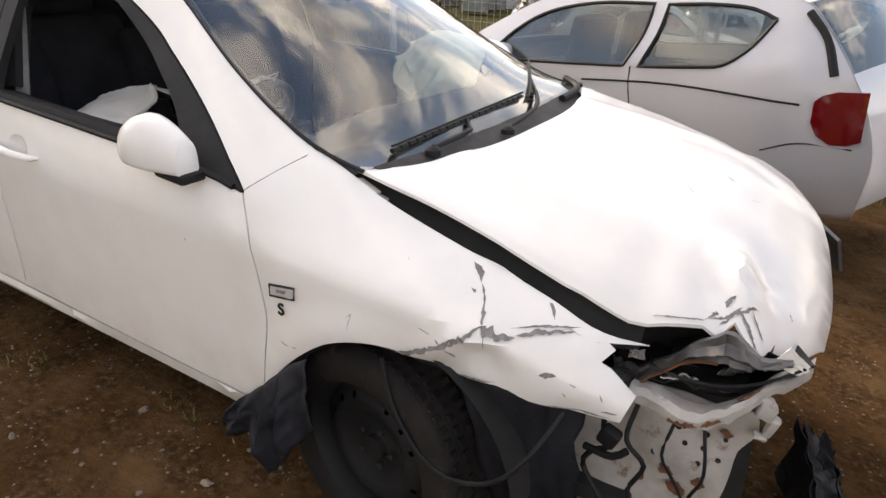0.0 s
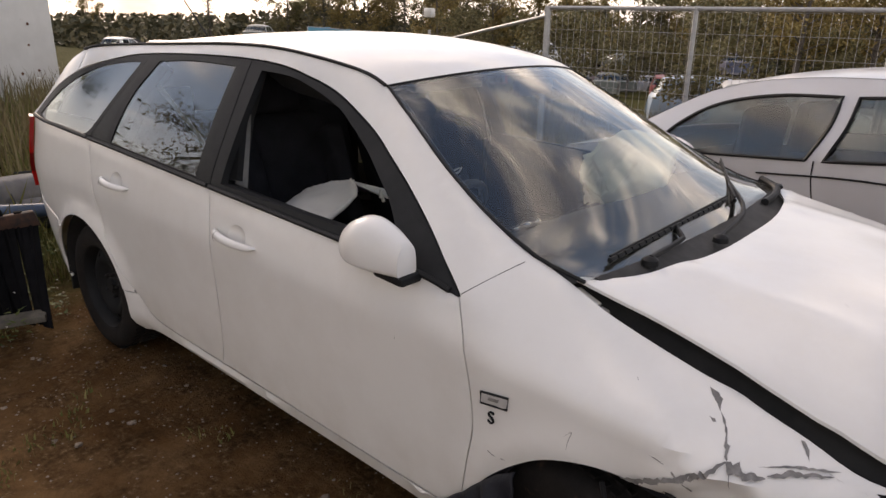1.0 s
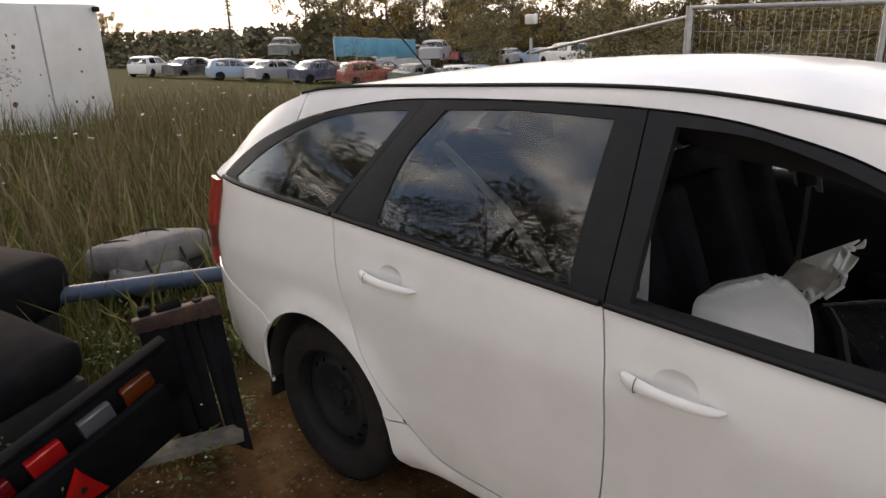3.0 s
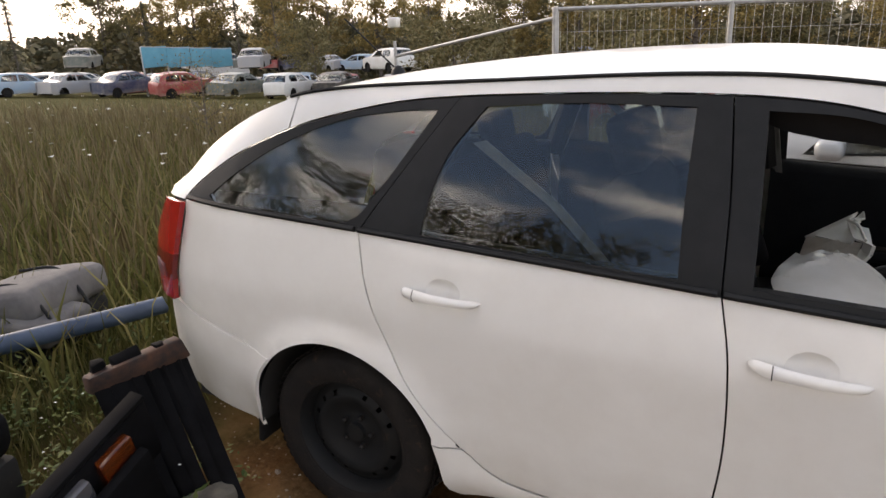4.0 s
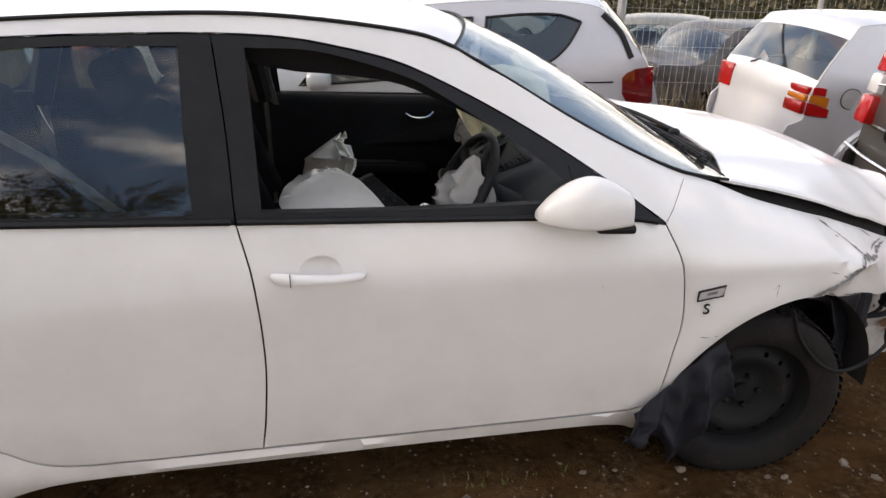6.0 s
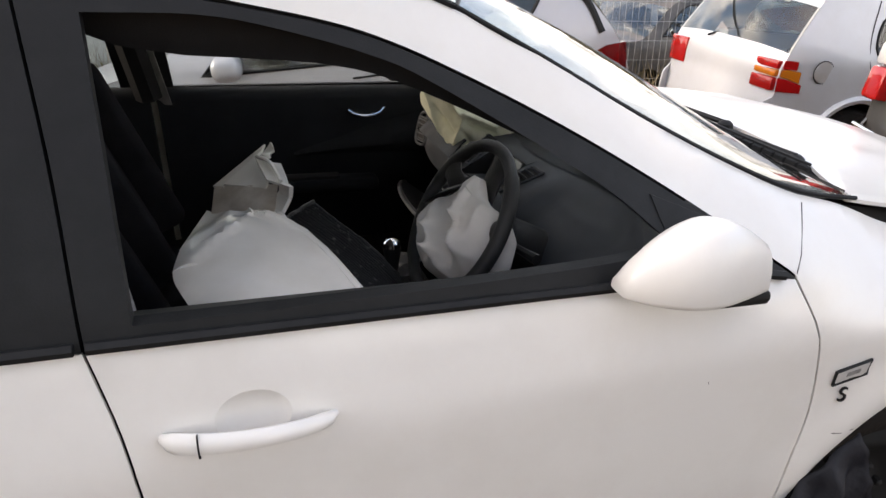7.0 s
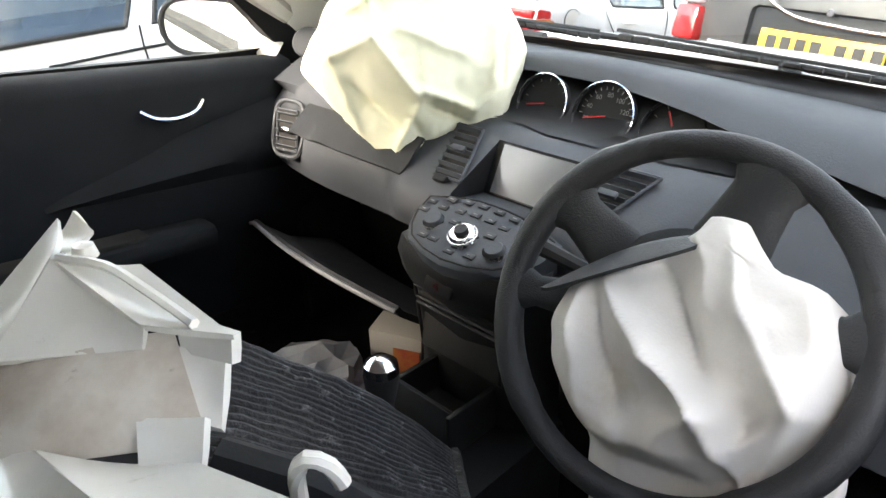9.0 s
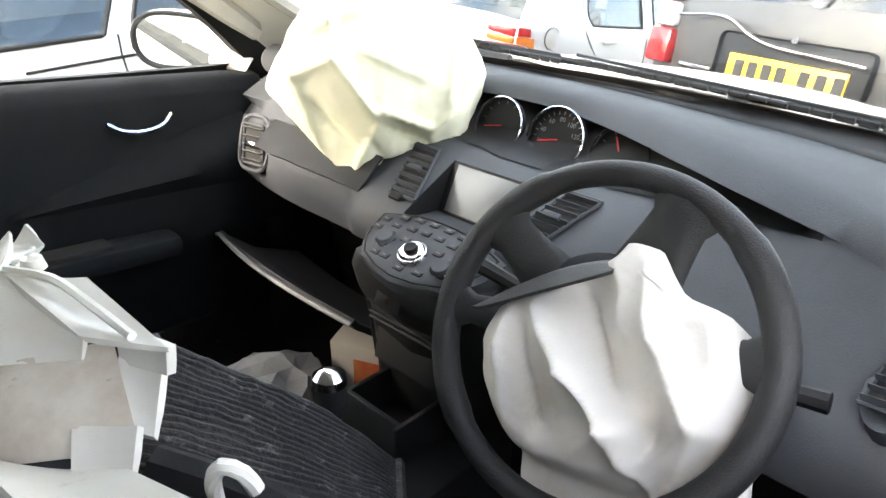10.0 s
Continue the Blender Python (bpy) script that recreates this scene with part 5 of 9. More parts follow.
DASH_DARK = surf("dark_door_trim", (0.006, 0.008, 0.011), (0.010, 0.0125, 0.016), spec=0.2, rough=0.7, scale=6, bump=0.12, bump_scale=400)
for s_ in (-1, 1):
    card = door_card(s_, -1.58, -0.60)
    door_card(s_, -2.50, -1.60)
    part("armrest", box((0.46, 0.085, 0.05), (-1.10, s_ * 0.675, 0.645), 0.02, rot=(0, 3, 0)), DASH_DARK, card)
    part("armrest_tray", box((0.26, 0.05, 0.012), (-1.14, s_ * 0.672, 0.674), 0.004, rot=(0, 3, 0)), UNDER, card)
    part("pull_handle", tube([(-0.955, s_ * 0.722, 0.888), (-0.93, s_ * 0.712, 0.872), (-0.89, s_ * 0.708, 0.866), (-0.85, s_ * 0.712, 0.872), (-0.825, s_ * 0.722, 0.890)], 0.0065, 8, 0.012), CHROME, card, "curved chrome door release")
    # lighter sweep of the trim rising to the dash
    rows = []
    for x in np.linspace(-1.16, -0.66, 20):
        t = (x + 1.16) / 0.5
        top = 0.755 + 0.115 * t ** 0.75
        bot = 0.745 - 0.02 * t
        rows.append([Vector((x, s_ * 0.7225, top)), Vector((x, s_ * (0.712 - 0.035 * t), top - 0.3 * (top - bot))), Vector((x, s_ * (0.700 - 0.04 * t), bot + 0.3 * (top - bot))), Vector((x, s_ * (0.708 - 0.03 * t), bot))])
    part("trim_sweep", grid_loft(rows), DASH_DARK, card)
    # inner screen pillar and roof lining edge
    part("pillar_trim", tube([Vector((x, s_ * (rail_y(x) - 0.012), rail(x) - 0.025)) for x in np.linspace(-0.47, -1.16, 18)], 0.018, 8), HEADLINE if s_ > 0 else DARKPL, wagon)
    # padded trim along the inner edge of the door opening
    rows = []
    for x in np.linspace(-1.575, -0.62, 30):
        g = (frame_top(x + 0.01) - frame_top(x - 0.01)) / 0.02
        nx, nz = g / math.hypot(1, g), -1 / math.hypot(1, g)
        fz = frame_top(x)
        yb = half(x, fz, False)
        dn = (1.0 if s_ < 0 else 0.5) * float(np.interp(x, (-1.575, -1.5, -1.4, -1.25, -1.1, -0.9, -0.7, -0.62), (0.055, 0.082, 0.088, 0.070, 0.054, 0.048, 0.038, 0.02)))
        row = []
        for d, q in ((0.016, -0.004), (0.030, 0.75 * dn), (0.042, dn), (0.056, 0.75 * dn), (0.062, -0.012), (0.040, -0.03)):
            row.append(Vector((x + nx * q, s_ * (yb - d), fz + nz * q)))
        rows.append(row)
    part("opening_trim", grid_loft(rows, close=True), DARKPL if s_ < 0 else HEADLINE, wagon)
    part("pillar_trim", tube([(-1.60, s_ * 0.725, 0.98), (-1.63, s_ * 0.655, 1.2), (-1.66, s_ * 0.565, 1.36)], 0.045, 8), DARKPL, wagon)
    part("pillar_trim", tube([(-2.52, s_ * 0.72, 1.0), (-2.43, s_ * 0.65, 1.2), (-2.36, s_ * 0.56, 1.34)], 0.05, 8), DARKPL, wagon)
part("loudspeaker_grille", lathe([(0.0005, -0.006), (0.030, -0.006), (0.034, 0.0)], 24, 'x'), DASH, wagon).matrix_basis = pose(-0.60, 0.66, 0.985, 0, 30, 40)
rows = []
for x in np.linspace(-1.02, -3.1, 22):
    rows.append([Vector((x, v * (rail_y(x) - 0.03), rail(x) - 0.045 + 0.03 * (1 - v * v))) for v in np.linspace(-1, 1, 11)])
part("roof_lining", grid_loft(rows), HEADLINE, wagon)
part("sun_visor", box((0.16, 0.34, 0.022), (-1.05, -0.26, 1.345), 0.008, rot=(0, 12, 0)), HEADLINE, wagon)
part("rear_view_mirror", box((0.035, 0.21, 0.06), (-0.83, 0.02, 1.325), 0.015), DARKPL, wagon)
part("carpet", box((2.9, 1.40, 0.03), (-1.75, 0, 0.285), 0.01), CARPET, wagon)
for s_ in (-1, 1):
    part("sill_trim", box((1.70, 0.02, 0.17), (-1.25, s_ * 0.738, 0.305), 0.006), CARPET, wagon)
    part("kick_panel", box((0.30, 0.03, 0.58), (-0.48, s_ * 0.715, 0.58), 0.01), CARPET, wagon)
part("footwell", box((0.03, 1.38, 0.40), (-0.42, 0, 0.46), 0.01, rot=(0, -14, 0)), CARPET, wagon)


def cushion(size, at, rot, puff=0.03, mat=None, name="seat_cushion", parent=None):
    bm = box(size, bevel=min(size) * 0.32, seg=3)
    bmesh.ops.subdivide_edges(bm, edges=bm.edges[:], cuts=2, use_grid_fill=True)
    m = pose(*at, *rot)
    for v in bm.verts:
        k = (1 - (2 * v.co.x / size[0]) ** 2) * (1 - (2 * v.co.y / size[1]) ** 2)
        v.co.z += math.copysign(puff * max(0, k), v.co.z)
        v.co += Vector((0, 0, 0.006 * noise.noise(v.co * 14)))
        v.co = m @ v.co
    return part(name, bm, mat or CLOTH, parent or wagon, angle=None)


for y in (-0.36, 0.38):
    st = cushion((0.54, 0.50, 0.15), (-1.36, y, 0.47), (0, -6, 0), name="front_seat")
    cushion((0.16, 0.48, 0.66), (-1.80, y, 0.84), (0, -20, 0), 0.0, name="backrest", parent=st)
    for q in (-1, 1):
        cushion((0.22, 0.09, 0.56), (-1.735, y + q * 0.215, 0.82), (0, -20, 0), 0.0, name="side_bolster", parent=st)
    cushion((0.10, 0.27, 0.17), (-1.905, y, 1.245), (0, -14, 0), 0.0, name="headrest", parent=st)
    for q in (-0.06, 0.06):
        part("headrest_post", tube([(-1.90, y + q, 1.12), (-1.905, y + q, 1.2)], 0.006, 6), CHROME, st)
rs = cushion((0.50, 1.28, 0.16), (-2.22, 0, 0.46), (0, -5, 0), name="rear_seat")
cushion((0.14, 1.26, 0.60), (-2.56, 0, 0.80), (0, -18, 0), 0.0, name="backrest", parent=rs)
for y in (-0.4, 0.4):
    cushion((0.08, 0.25, 0.14), (-2.68, y, 1.14), (0, -10, 0), 0.0, name="headrest", parent=rs)
part("boot_floor", box((0.95, 1.2, 0.04), (-3.12, 0, 0.55), 0.01), CARPET, wagon)
for s_ in (-1, 1):
    part("boot_trim", box((1.0, 0.05, 0.5), (-3.02, s_ * 0.66, 0.80), 0.02), DARKPL, wagon)
# belts
for s_ in (-1, 1):
    part("seat_belt", thicken(grid_loft([[Vector((-1.535, s_ * 0.715, 0.95)), Vector((-1.58, s_ * 0.735, 0.95))], [Vector((-1.565, s_ * 0.665, 1.15)), Vector((-1.61, s_ * 0.685, 1.15))], [Vector((-1.61, s_ * 0.62, 1.30)), Vector((-1.65, s_ * 0.64, 1.30))]]), 0.003), BELT, wagon)
    part("seat_belt", thicken(grid_loft([[Vector((-2.30, s_ * 0.64, 1.26)), Vector((-2.26, s_ * 0.64, 1.27))], [Vector((-2.08, s_ * 0.60, 1.08)), Vector((-2.05, s_ * 0.60, 1.09))], [Vector((-1.92, s_ * 0.58, 0.90)), Vector((-1.89, s_ * 0.58, 0.91))]]), 0.003), BELT, wagon, "pale slanting rear belt")

# ---- steering wheel with its burst airbag
SW = Matrix.Translation((-0.909, -0.345, 0.878)) @ Matrix.Rotation(radians(3), 4, 'Z') @ Matrix.Rotation(radians(30), 4, 'Y')
R = 0.180
wheel_ob = new("steering_wheel")
wheel_ob.parent = wagon
wheel_ob.matrix_basis = SW
tagged(wheel_ob, "black four-spoke steering wheel")
bm = bmesh.new()
n, m_ = 72, 14
ring = []
for k in range(n):
    a = 2 * math.pi * k / n
    grip = 0.0145 + 0.0025 * (abs(math.cos(a)) > 0.6)
    ring.append([bm.verts.new(((grip * 0.95) * math.sin(b), (R + grip * math.cos(b)) * math.cos(a), (R + grip * math.cos(b)) * math.sin(a))) for b in (2 * math.pi * i / m_ for i in range(m_))])
for k in range(n):
    for i in range(m_):
        bm.faces.new((ring[k][i], ring[(k + 1) % n][i], ring[(k + 1) % n][(i + 1) % m_], ring[k][(i + 1) % m_]))
part("wheel_rim", bm, LEATHER, wheel_ob)


def spoke(a, w0, w1):
    d = Vector((0, math.cos(a), math.sin(a)))
    e = Vector((0, -math.sin(a), math.cos(a)))
    rows = []
    for i in range(9):
        t = i / 8
        c = d * (0.055 + (R - 0.055) * t) + Vector((0.028 * (1 - t) ** 1.5, 0, 0))
        w = w0 + (w1 - w0) * math.sin(math.pi * t * 0.5) + 0.018 * max(0, t - 0.75) * 4
        rows.append([c + e * (w * math.cos(b)) + Vector((0.012 * math.sin(b), 0, 0)) for b in (2 * math.pi * k / 12 for k in range(12))])
    return grid_loft(rows, close=True)


for a, w0, w1 in ((106, 0.048, 0.030), (30, 0.040, 0.024), (-8, 0.032, 0.016), (166, 0.036, 0.020)):
    part("spoke", spoke(radians(a), w0, w1), LEATHER, wheel_ob)
part("hub", lathe([(0.0005, -0.010), (0.07, -0.006), (0.095, 0.012), (0.10, 0.045), (0.06, 0.10), (0.05, 0.18)], 32, 'x'), DARKPL, wheel_ob)
# split cover flap across the hub
rows = []
for i in range(19):
    t = i / 18
    y = 0.125 - 0.145 * t
    z = -0.008 + 0.098 * t + 0.014 * math.sin(math.pi * t)
    rows.append([Vector((-0.010, y, z + 0.006)), Vector((-0.030, y, z - 0.002)), Vector((-0.040 - 0.010 * math.sin(3 * t), y, z - 0.006 - 0.020 * math.sin(math.pi * t) ** 0.7))])
part("cover_flap", thicken(grid_loft(rows), 0.004), LEATHER, wheel_ob, "torn airbag cover flap")


RIDGES = (((-0.024, 0.102), (-0.079, 0.031), 0.036, 0.014), ((-0.079, 0.031), (-0.135, -0.039), 0.036, 0.016), ((-0.135, -0.039), (-0.122, -0.110), 0.022, 0.013),
          ((0.070, 0.028), (-0.013, -0.037), 0.030, 0.014), ((-0.013, -0.037), (-0.067, -0.066), 0.034, 0.014), ((-0.067, -0.066), (-0.105, -0.130), 0.028, 0.012), ((-0.067, -0.066), (-0.030, -0.125), 0.020, 0.013),
          ((0.020, 0.055), (-0.050, -0.030), -0.020, 0.011), ((-0.055, 0.072), (-0.105, 0.002), -0.022, 0.010), ((-0.120, 0.060), (-0.158, -0.010), 0.022, 0.030), ((0.075, -0.045), (0.045, -0.110), 0.022, 0.030),
          ((0.060, -0.010), (0.010, -0.095), -0.012, 0.009), ((-0.100, -0.055), (-0.090, -0.120), -0.016, 0.009), ((0.088, 0.0), (0.072, -0.060), 0.014, 0.010), ((-0.010, 0.085), (-0.045, 0.020), 0.014, 0.016),
          ((-0.128, -0.12), (-0.158, -0.26), 0.020, 0.012), ((0.012, -0.12), (0.022, -0.28), 0.016, 0.011), ((-0.098, -0.16), (-0.108, -0.30), -0.014, 0.009), ((0.055, -0.13), (0.050, -0.25), -0.012, 0.010))


def ridge_height(y, z):
    h = 0.0
    for (a, b), (c, d), am, wd in RIDGES:
        ux, uz = c - a, d - b
        t = min(1.0, max(0.0, ((y - a) * ux + (z - b) * uz) / (ux * ux + uz * uz)))
        h += am * math.exp(-(math.hypot(y - a - t * ux, z - b - t * uz) / wd) ** 1.05) * (0.55 + 0.45 * math.sin(math.pi * (0.2 + 0.6 * t)))
    return h


def driver_bag():
    """Cloth that hangs from the hub in long folds, behind the rim at its foot."""
    rows = []
    for i in range(130):
        v = i / 129
        z = 0.104 - 0.40 * v
        yl = float(np.interp(-z, (-0.104, -0.09, -0.055, -0.02, 0.01, 0.05, 0.09, 0.13, 0.16, 0.25, 0.30), (-0.010, -0.002, 0.030, 0.074, 0.106, 0.112, 0.104, 0.084, 0.066, 0.05, 0.04)))
        yr = float(np.interp(-z, (-0.104, -0.09, -0.077, -0.072, -0.056, -0.03, 0.02, 0.1, 0.2, 0.30), (-0.045, -0.060, -0.078, -0.118, -0.142, -0.164, -0.176, -0.182, -0.190, -0.17)))
        dp = float(np.interp(v, (0, 0.1, 0.35, 0.6, 0.85, 1.0), (0.010, 0.026, 0.040, 0.044, 0.038, 0.03)))
        back = float(np.interp(-z, (-0.1, 0.04, 0.09, 0.13, 0.17, 0.2, 0.3), (-0.020, -0.010, 0.006, 0.026, 0.048, 0.058, 0.07)))
        row = []
        for k in range(180):
            a = 2 * math.pi * k / 180
            c, s = math.cos(a), math.sin(a)
            y = (yl + yr) / 2 + (yl - yr) / 2 * c
            e = 1 - abs(c) ** 6
            x = back + dp * (s * abs(s) ** -0.35 if abs(s) > 1e-6 else 0)
            if s < 0:
                x -= (ridge_height(y, z) - 0.012) * e * smooth01(v * 8) * (1.25 - 0.80 * smooth01((-z - 0.10) / 0.06))
            x += 0.004 * noise.noise(Vector((y * 22, z * 22, 1.7))) + 0.060 * smooth01((math.hypot(y, z) - 0.128) / 0.034)
            row.append(Vector((x, y + 0.006 * noise.noise(Vector((v * 9, c * 2, 4.1))), z + 0.010 * noise.noise(Vector((y * 14, v * 2, 9.0))))))
        rows.append(row)
    bm = grid_loft(rows, close=True)
    bm.faces.new(bm.verts[:180])
    bm.faces.new(list(reversed(bm.verts[-180:])))
    return bm


part("airbag", driver_bag(), BAG, wheel_ob, "limp burst white airbag", angle=None)
part("steering_column", lathe([(0.055, 0.05), (0.06, 0.16), (0.065, 0.36)], 20, 'x'), DARKPL, wheel_ob)
part("column_stalk", tube([(0.09, -0.05, 0.01), (0.085, -0.15, 0.02), (0.08, -0.215, 0.028)], 0.009, 8, taper=lambda t: 0.8 + 0.5 * t), DARKPL, wheel_ob)
part("column_stalk", tube([(0.09, 0.05, 0.01), (0.085, 0.15, 0.02), (0.08, 0.21, 0.028)], 0.009, 8, taper=lambda t: 0.8 + 0.5 * t), DARKPL, wheel_ob)


def passenger_bag():
    """A slack sack of stiff cloth: flat facets between sharp folds, some running out from a pinch in its face.
    Its own axes: x to its right, y up, z out of its face."""
    planes = [Vector(p) for p in ((-0.72, -0.69, 0.12), (0.12, -0.99, 0.10), (-0.15, -0.98, -0.2), (0.50, -0.86, 0.10), (0.94, -0.30, 0.15), (0.86, 0.50, 0.1), (0.25, 0.96, 0.1), (-0.42, 0.90, 0.1), (-0.88, 0.46, 0.15),
                                  (-0.30, -0.42, 0.86), (0.42, -0.52, 0.74), (0.30, 0.18, 0.93), (-0.25, 0.40, 0.88), (-0.80, 0.15, 0.56), (0.70, 0.15, 0.70), (0.15, 0.78, 0.60), (0.0, 0.0, -1.0), (-0.5, 0.0, -0.86), (0.5, 0.1, -0.86))]
    reach = (0.150, 0.168, 0.172, 0.172, 0.182, 0.205, 0.190, 0.190, 0.190, 0.146, 0.150, 0.150, 0.156, 0.186, 0.178, 0.184, 0.12, 0.15, 0.15)
    folds = (((0.02, -0.06), (0.10, -0.085), -0.020, 0.011), ((0.02, -0.06), (-0.06, 0.04), 0.014, 0.010), ((0.02, -0.06), (-0.03, -0.15), 0.013, 0.012), ((0.10, -0.085), (0.155, -0.03), 0.012, 0.010), ((0.03, -0.045), (0.10, -0.065), 0.016, 0.010),
             ((-0.06, 0.04), (-0.075, 0.12), 0.012, 0.010), ((-0.06, 0.04), (-0.17, 0.0), 0.010, 0.012), ((0.155, -0.03), (0.165, 0.10), -0.014, 0.009), ((0.14, -0.02), (0.145, 0.09), 0.012, 0.010), ((0.0, -0.085), (0.05, -0.16), -0.010, 0.010),
             ((-0.10, -0.03), (-0.02, -0.10), -0.010, 0.010), ((-0.02, 0.06), (0.09, 0.02), 0.008, 0.014), ((-0.14, 0.03), (-0.09, -0.11), 0.009, 0.010), ((0.06, 0.05), (0.10, 0.14), -0.009, 0.012), ((-0.11, 0.09), (-0.03, 0.13), 0.010, 0.012))
    bm = bmesh.new()
    bmesh.ops.create_icosphere(bm, subdivisions=6, radius=1.0)
    sharp = 150.0
    for v in bm.verts:
        d = v.co.normalized()
        r = -math.log(sum(math.exp(-sharp * h / d.dot(p.normalized())) for p, h in zip(planes, reach) if d.dot(p.normalized()) > 0.2) + math.exp(-sharp * 0.26)) / sharp
        q = d * r
        if q.z > -0.02:
            for (a, b), (c, e), am, wd in folds:
                ux, uy = c - a, e - b
                t = min(1.0, max(0.0, ((q.x - a) * ux + (q.y - b) * uy) / (ux * ux + uy * uy)))
                w = math.hypot(q.x - a - t * ux, q.y - b - t * uy)
                q.z += 1.8 * am * math.exp(-(w / (0.85 * wd)) ** 1.1) * (0.5 + 0.5 * math.sin(math.pi * (0.15 + 0.7 * t))) * smooth01(q.z / 0.05)
        q += d * 0.0035 * noise.noise(d * 9)
        v.co = q
    return bm


pb = part("passenger_airbag", passenger_bag(), BAGY, wagon, "crumpled cream airbag hanging over the dashboard", angle=None)
BAG_OUT = Vector((-0.70, -0.66, 0.30)).normalized()
BAG_RIGHT = BAG_OUT.cross(Vector((0, 0, 1))).normalized() * -1
pb.matrix_basis = Matrix.Translation((-0.598, 0.338, 0.968)) @ Matrix((BAG_RIGHT, BAG_OUT.cross(BAG_RIGHT), BAG_OUT)).transposed().to_4x4()

# ---- loose things lying on the seats
loose = thing("bumper_corner", "broken white bumper corner lying across the front seats", "car part", (0, 0, 0.012))


def bowed(p, q, r, s, bow, nu=14, nv=14):
    """A four-cornered panel, bowed along its normal."""
    p, q, r, s = (Vector(v) for v in (p, q, r, s))
    nrm = (q - p).cross(s - p).normalized()
    rows = []
    for i in range(nu + 1):
        a = i / nu
        rows.append([(p.lerp(q, a)).lerp(s.lerp(r, a), j / nv) + nrm * bow * math.sin(math.pi * a) * math.sin(math.pi * min(1, 0.15 + 0.85 * j / nv)) for j in range(nv + 1)])
    return grid_loft(rows)


edge_l = spline([(-1.395, -0.33, 0.943), (-1.470, -0.400, 0.922), (-1.495, -0.46, 0.908), (-1.50, -0.52, 0.898), (-1.475, -0.60, 0.883), (-1.455, -0.67, 0.868)], 0.02)
edge_r = spline([(-1.329, -0.404, 0.961), (-1.276, -0.435, 0.938), (-1.252, -0.48, 0.925), (-1.230, -0.53, 0.913), (-1.205, -0.61, 0.896), (-1.180, -0.69, 0.878)], 0.02)
rows = []
for i in range(25):
    a, b = (Vector(e[min(len(e) - 1, round(i / 24 * (len(e) - 1)))]) for e in (edge_l, edge_r))
    rows.append([a.lerp(b, j / 18) + Vector((0, -0.5, 0.8)) * (0.024 * math.sin(math.pi * (j / 18) ** 0.8) * smooth01(i / 6) + 0.006 * noise.noise(Vector((i * 0.2, j * 0.25, 4))) + 0.014 * math.exp(-((j / 18 - 0.62 + 0.045 * i) / 0.06) ** 2) * smooth01((14 - i) / 3)) for j in range(19)])
part("outer_skin", thicken(grid_loft(rows), 0.006), OLDPANEL, loose, angle=50)
part("rolled_edge", tube([Vector(p) + Vector((0.004, 0.004, -0.008)) for p in edge_r[::2]], 0.010, 8), OLDPANEL, loose)
part("top_face", thicken(bowed((-1.316, 0.105, 0.922), (-1.256, 0.040, 0.916), (-1.254, -0.123, 0.909), (-1.300, -0.050, 0.907), 0.010, 12, 10), 0.006), OLDPANEL, loose)
part("end_wall", thicken(bowed((-1.285, 0.165, 0.935), (-1.316, 0.105, 0.922), (-1.405, 0.030, 0.872), (-1.430, 0.110, 0.850), 0.010, 10, 10), 0.006), OLDPANEL, loose)
part("torn_corner", thicken(bowed((-1.300, 0.170, 0.905), (-1.270, 0.160, 0.940), (-1.262, 0.135, 0.922), (-1.300, 0.110, 0.918), 0.006, 8, 6), 0.005), OLDPANEL, loose)
part("inner_band", thicken(bowed((-1.316, 0.103, 0.920), (-1.298, -0.052, 0.905), (-1.305, -0.058, 0.888), (-1.402, 0.028, 0.880), 0.004, 10, 8), 0.005), OLDPANEL, loose)
part("left_shell", thicken(bowed((-1.450, 0.020, 0.818), (-1.404, -0.058, 0.840), (-1.400, -0.350, 0.943), (-1.490, -0.430, 0.913), 0.010, 10, 16), 0.006), OLDPANEL, loose)
part("lower_flange", thicken(bowed((-1.402, -0.055, 0.838), (-1.316, -0.158, 0.834), (-1.329, -0.404, 0.961), (-1.400, -0.360, 0.943), 0.012, 10, 16), 0.006), OLDPANEL, loose)
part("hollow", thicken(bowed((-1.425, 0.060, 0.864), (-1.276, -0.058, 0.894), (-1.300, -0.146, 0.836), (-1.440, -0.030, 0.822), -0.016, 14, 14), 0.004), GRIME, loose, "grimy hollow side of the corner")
for q in (((-1.272, -0.055, 0.898), (-1.254, -0.120, 0.906), (-1.258, -0.122, 0.880), (-1.276, -0.066, 0.874)), ((-1.276, -0.064, 0.880), (-1.255, -0.105, 0.876), (-1.287, -0.145, 0.842), (-1.306, -0.118, 0.848)), ((-1.334, -0.094, 0.852), (-1.296, -0.138, 0.856), (-1.320, -0.168, 0.828), (-1.352, -0.130, 0.832))):
    part("mounting_tab", thicken(bowed(*q, 0.004, 5, 5), 0.010), OLDPANEL, loose)
part("panel_rib", tube([(-1.312, 0.098, 0.922), (-1.285, 0.05, 0.921), (-1.276, -0.02, 0.917), (-1.270, -0.09, 0.912)], 0.005, 6, 0.02), OLDPANEL, loose)
part("loose_stub", lathe([(0.0005, 0.014), (0.010, 0.012), (0.013, 0.0)], 14, 'z'), OLDPANEL, loose).location = (-1.288, 0.092, 0.918)
part("plastic_clip", tube([(-1.296, -0.270, 0.862), (-1.300, -0.276, 0.892), (-1.296, -0.284, 0.908), (-1.286, -0.294, 0.902), (-1.280, -0.300, 0.886)], 0.0062, 8, 0.01), OLDPANEL, loose, "pale plastic clip")
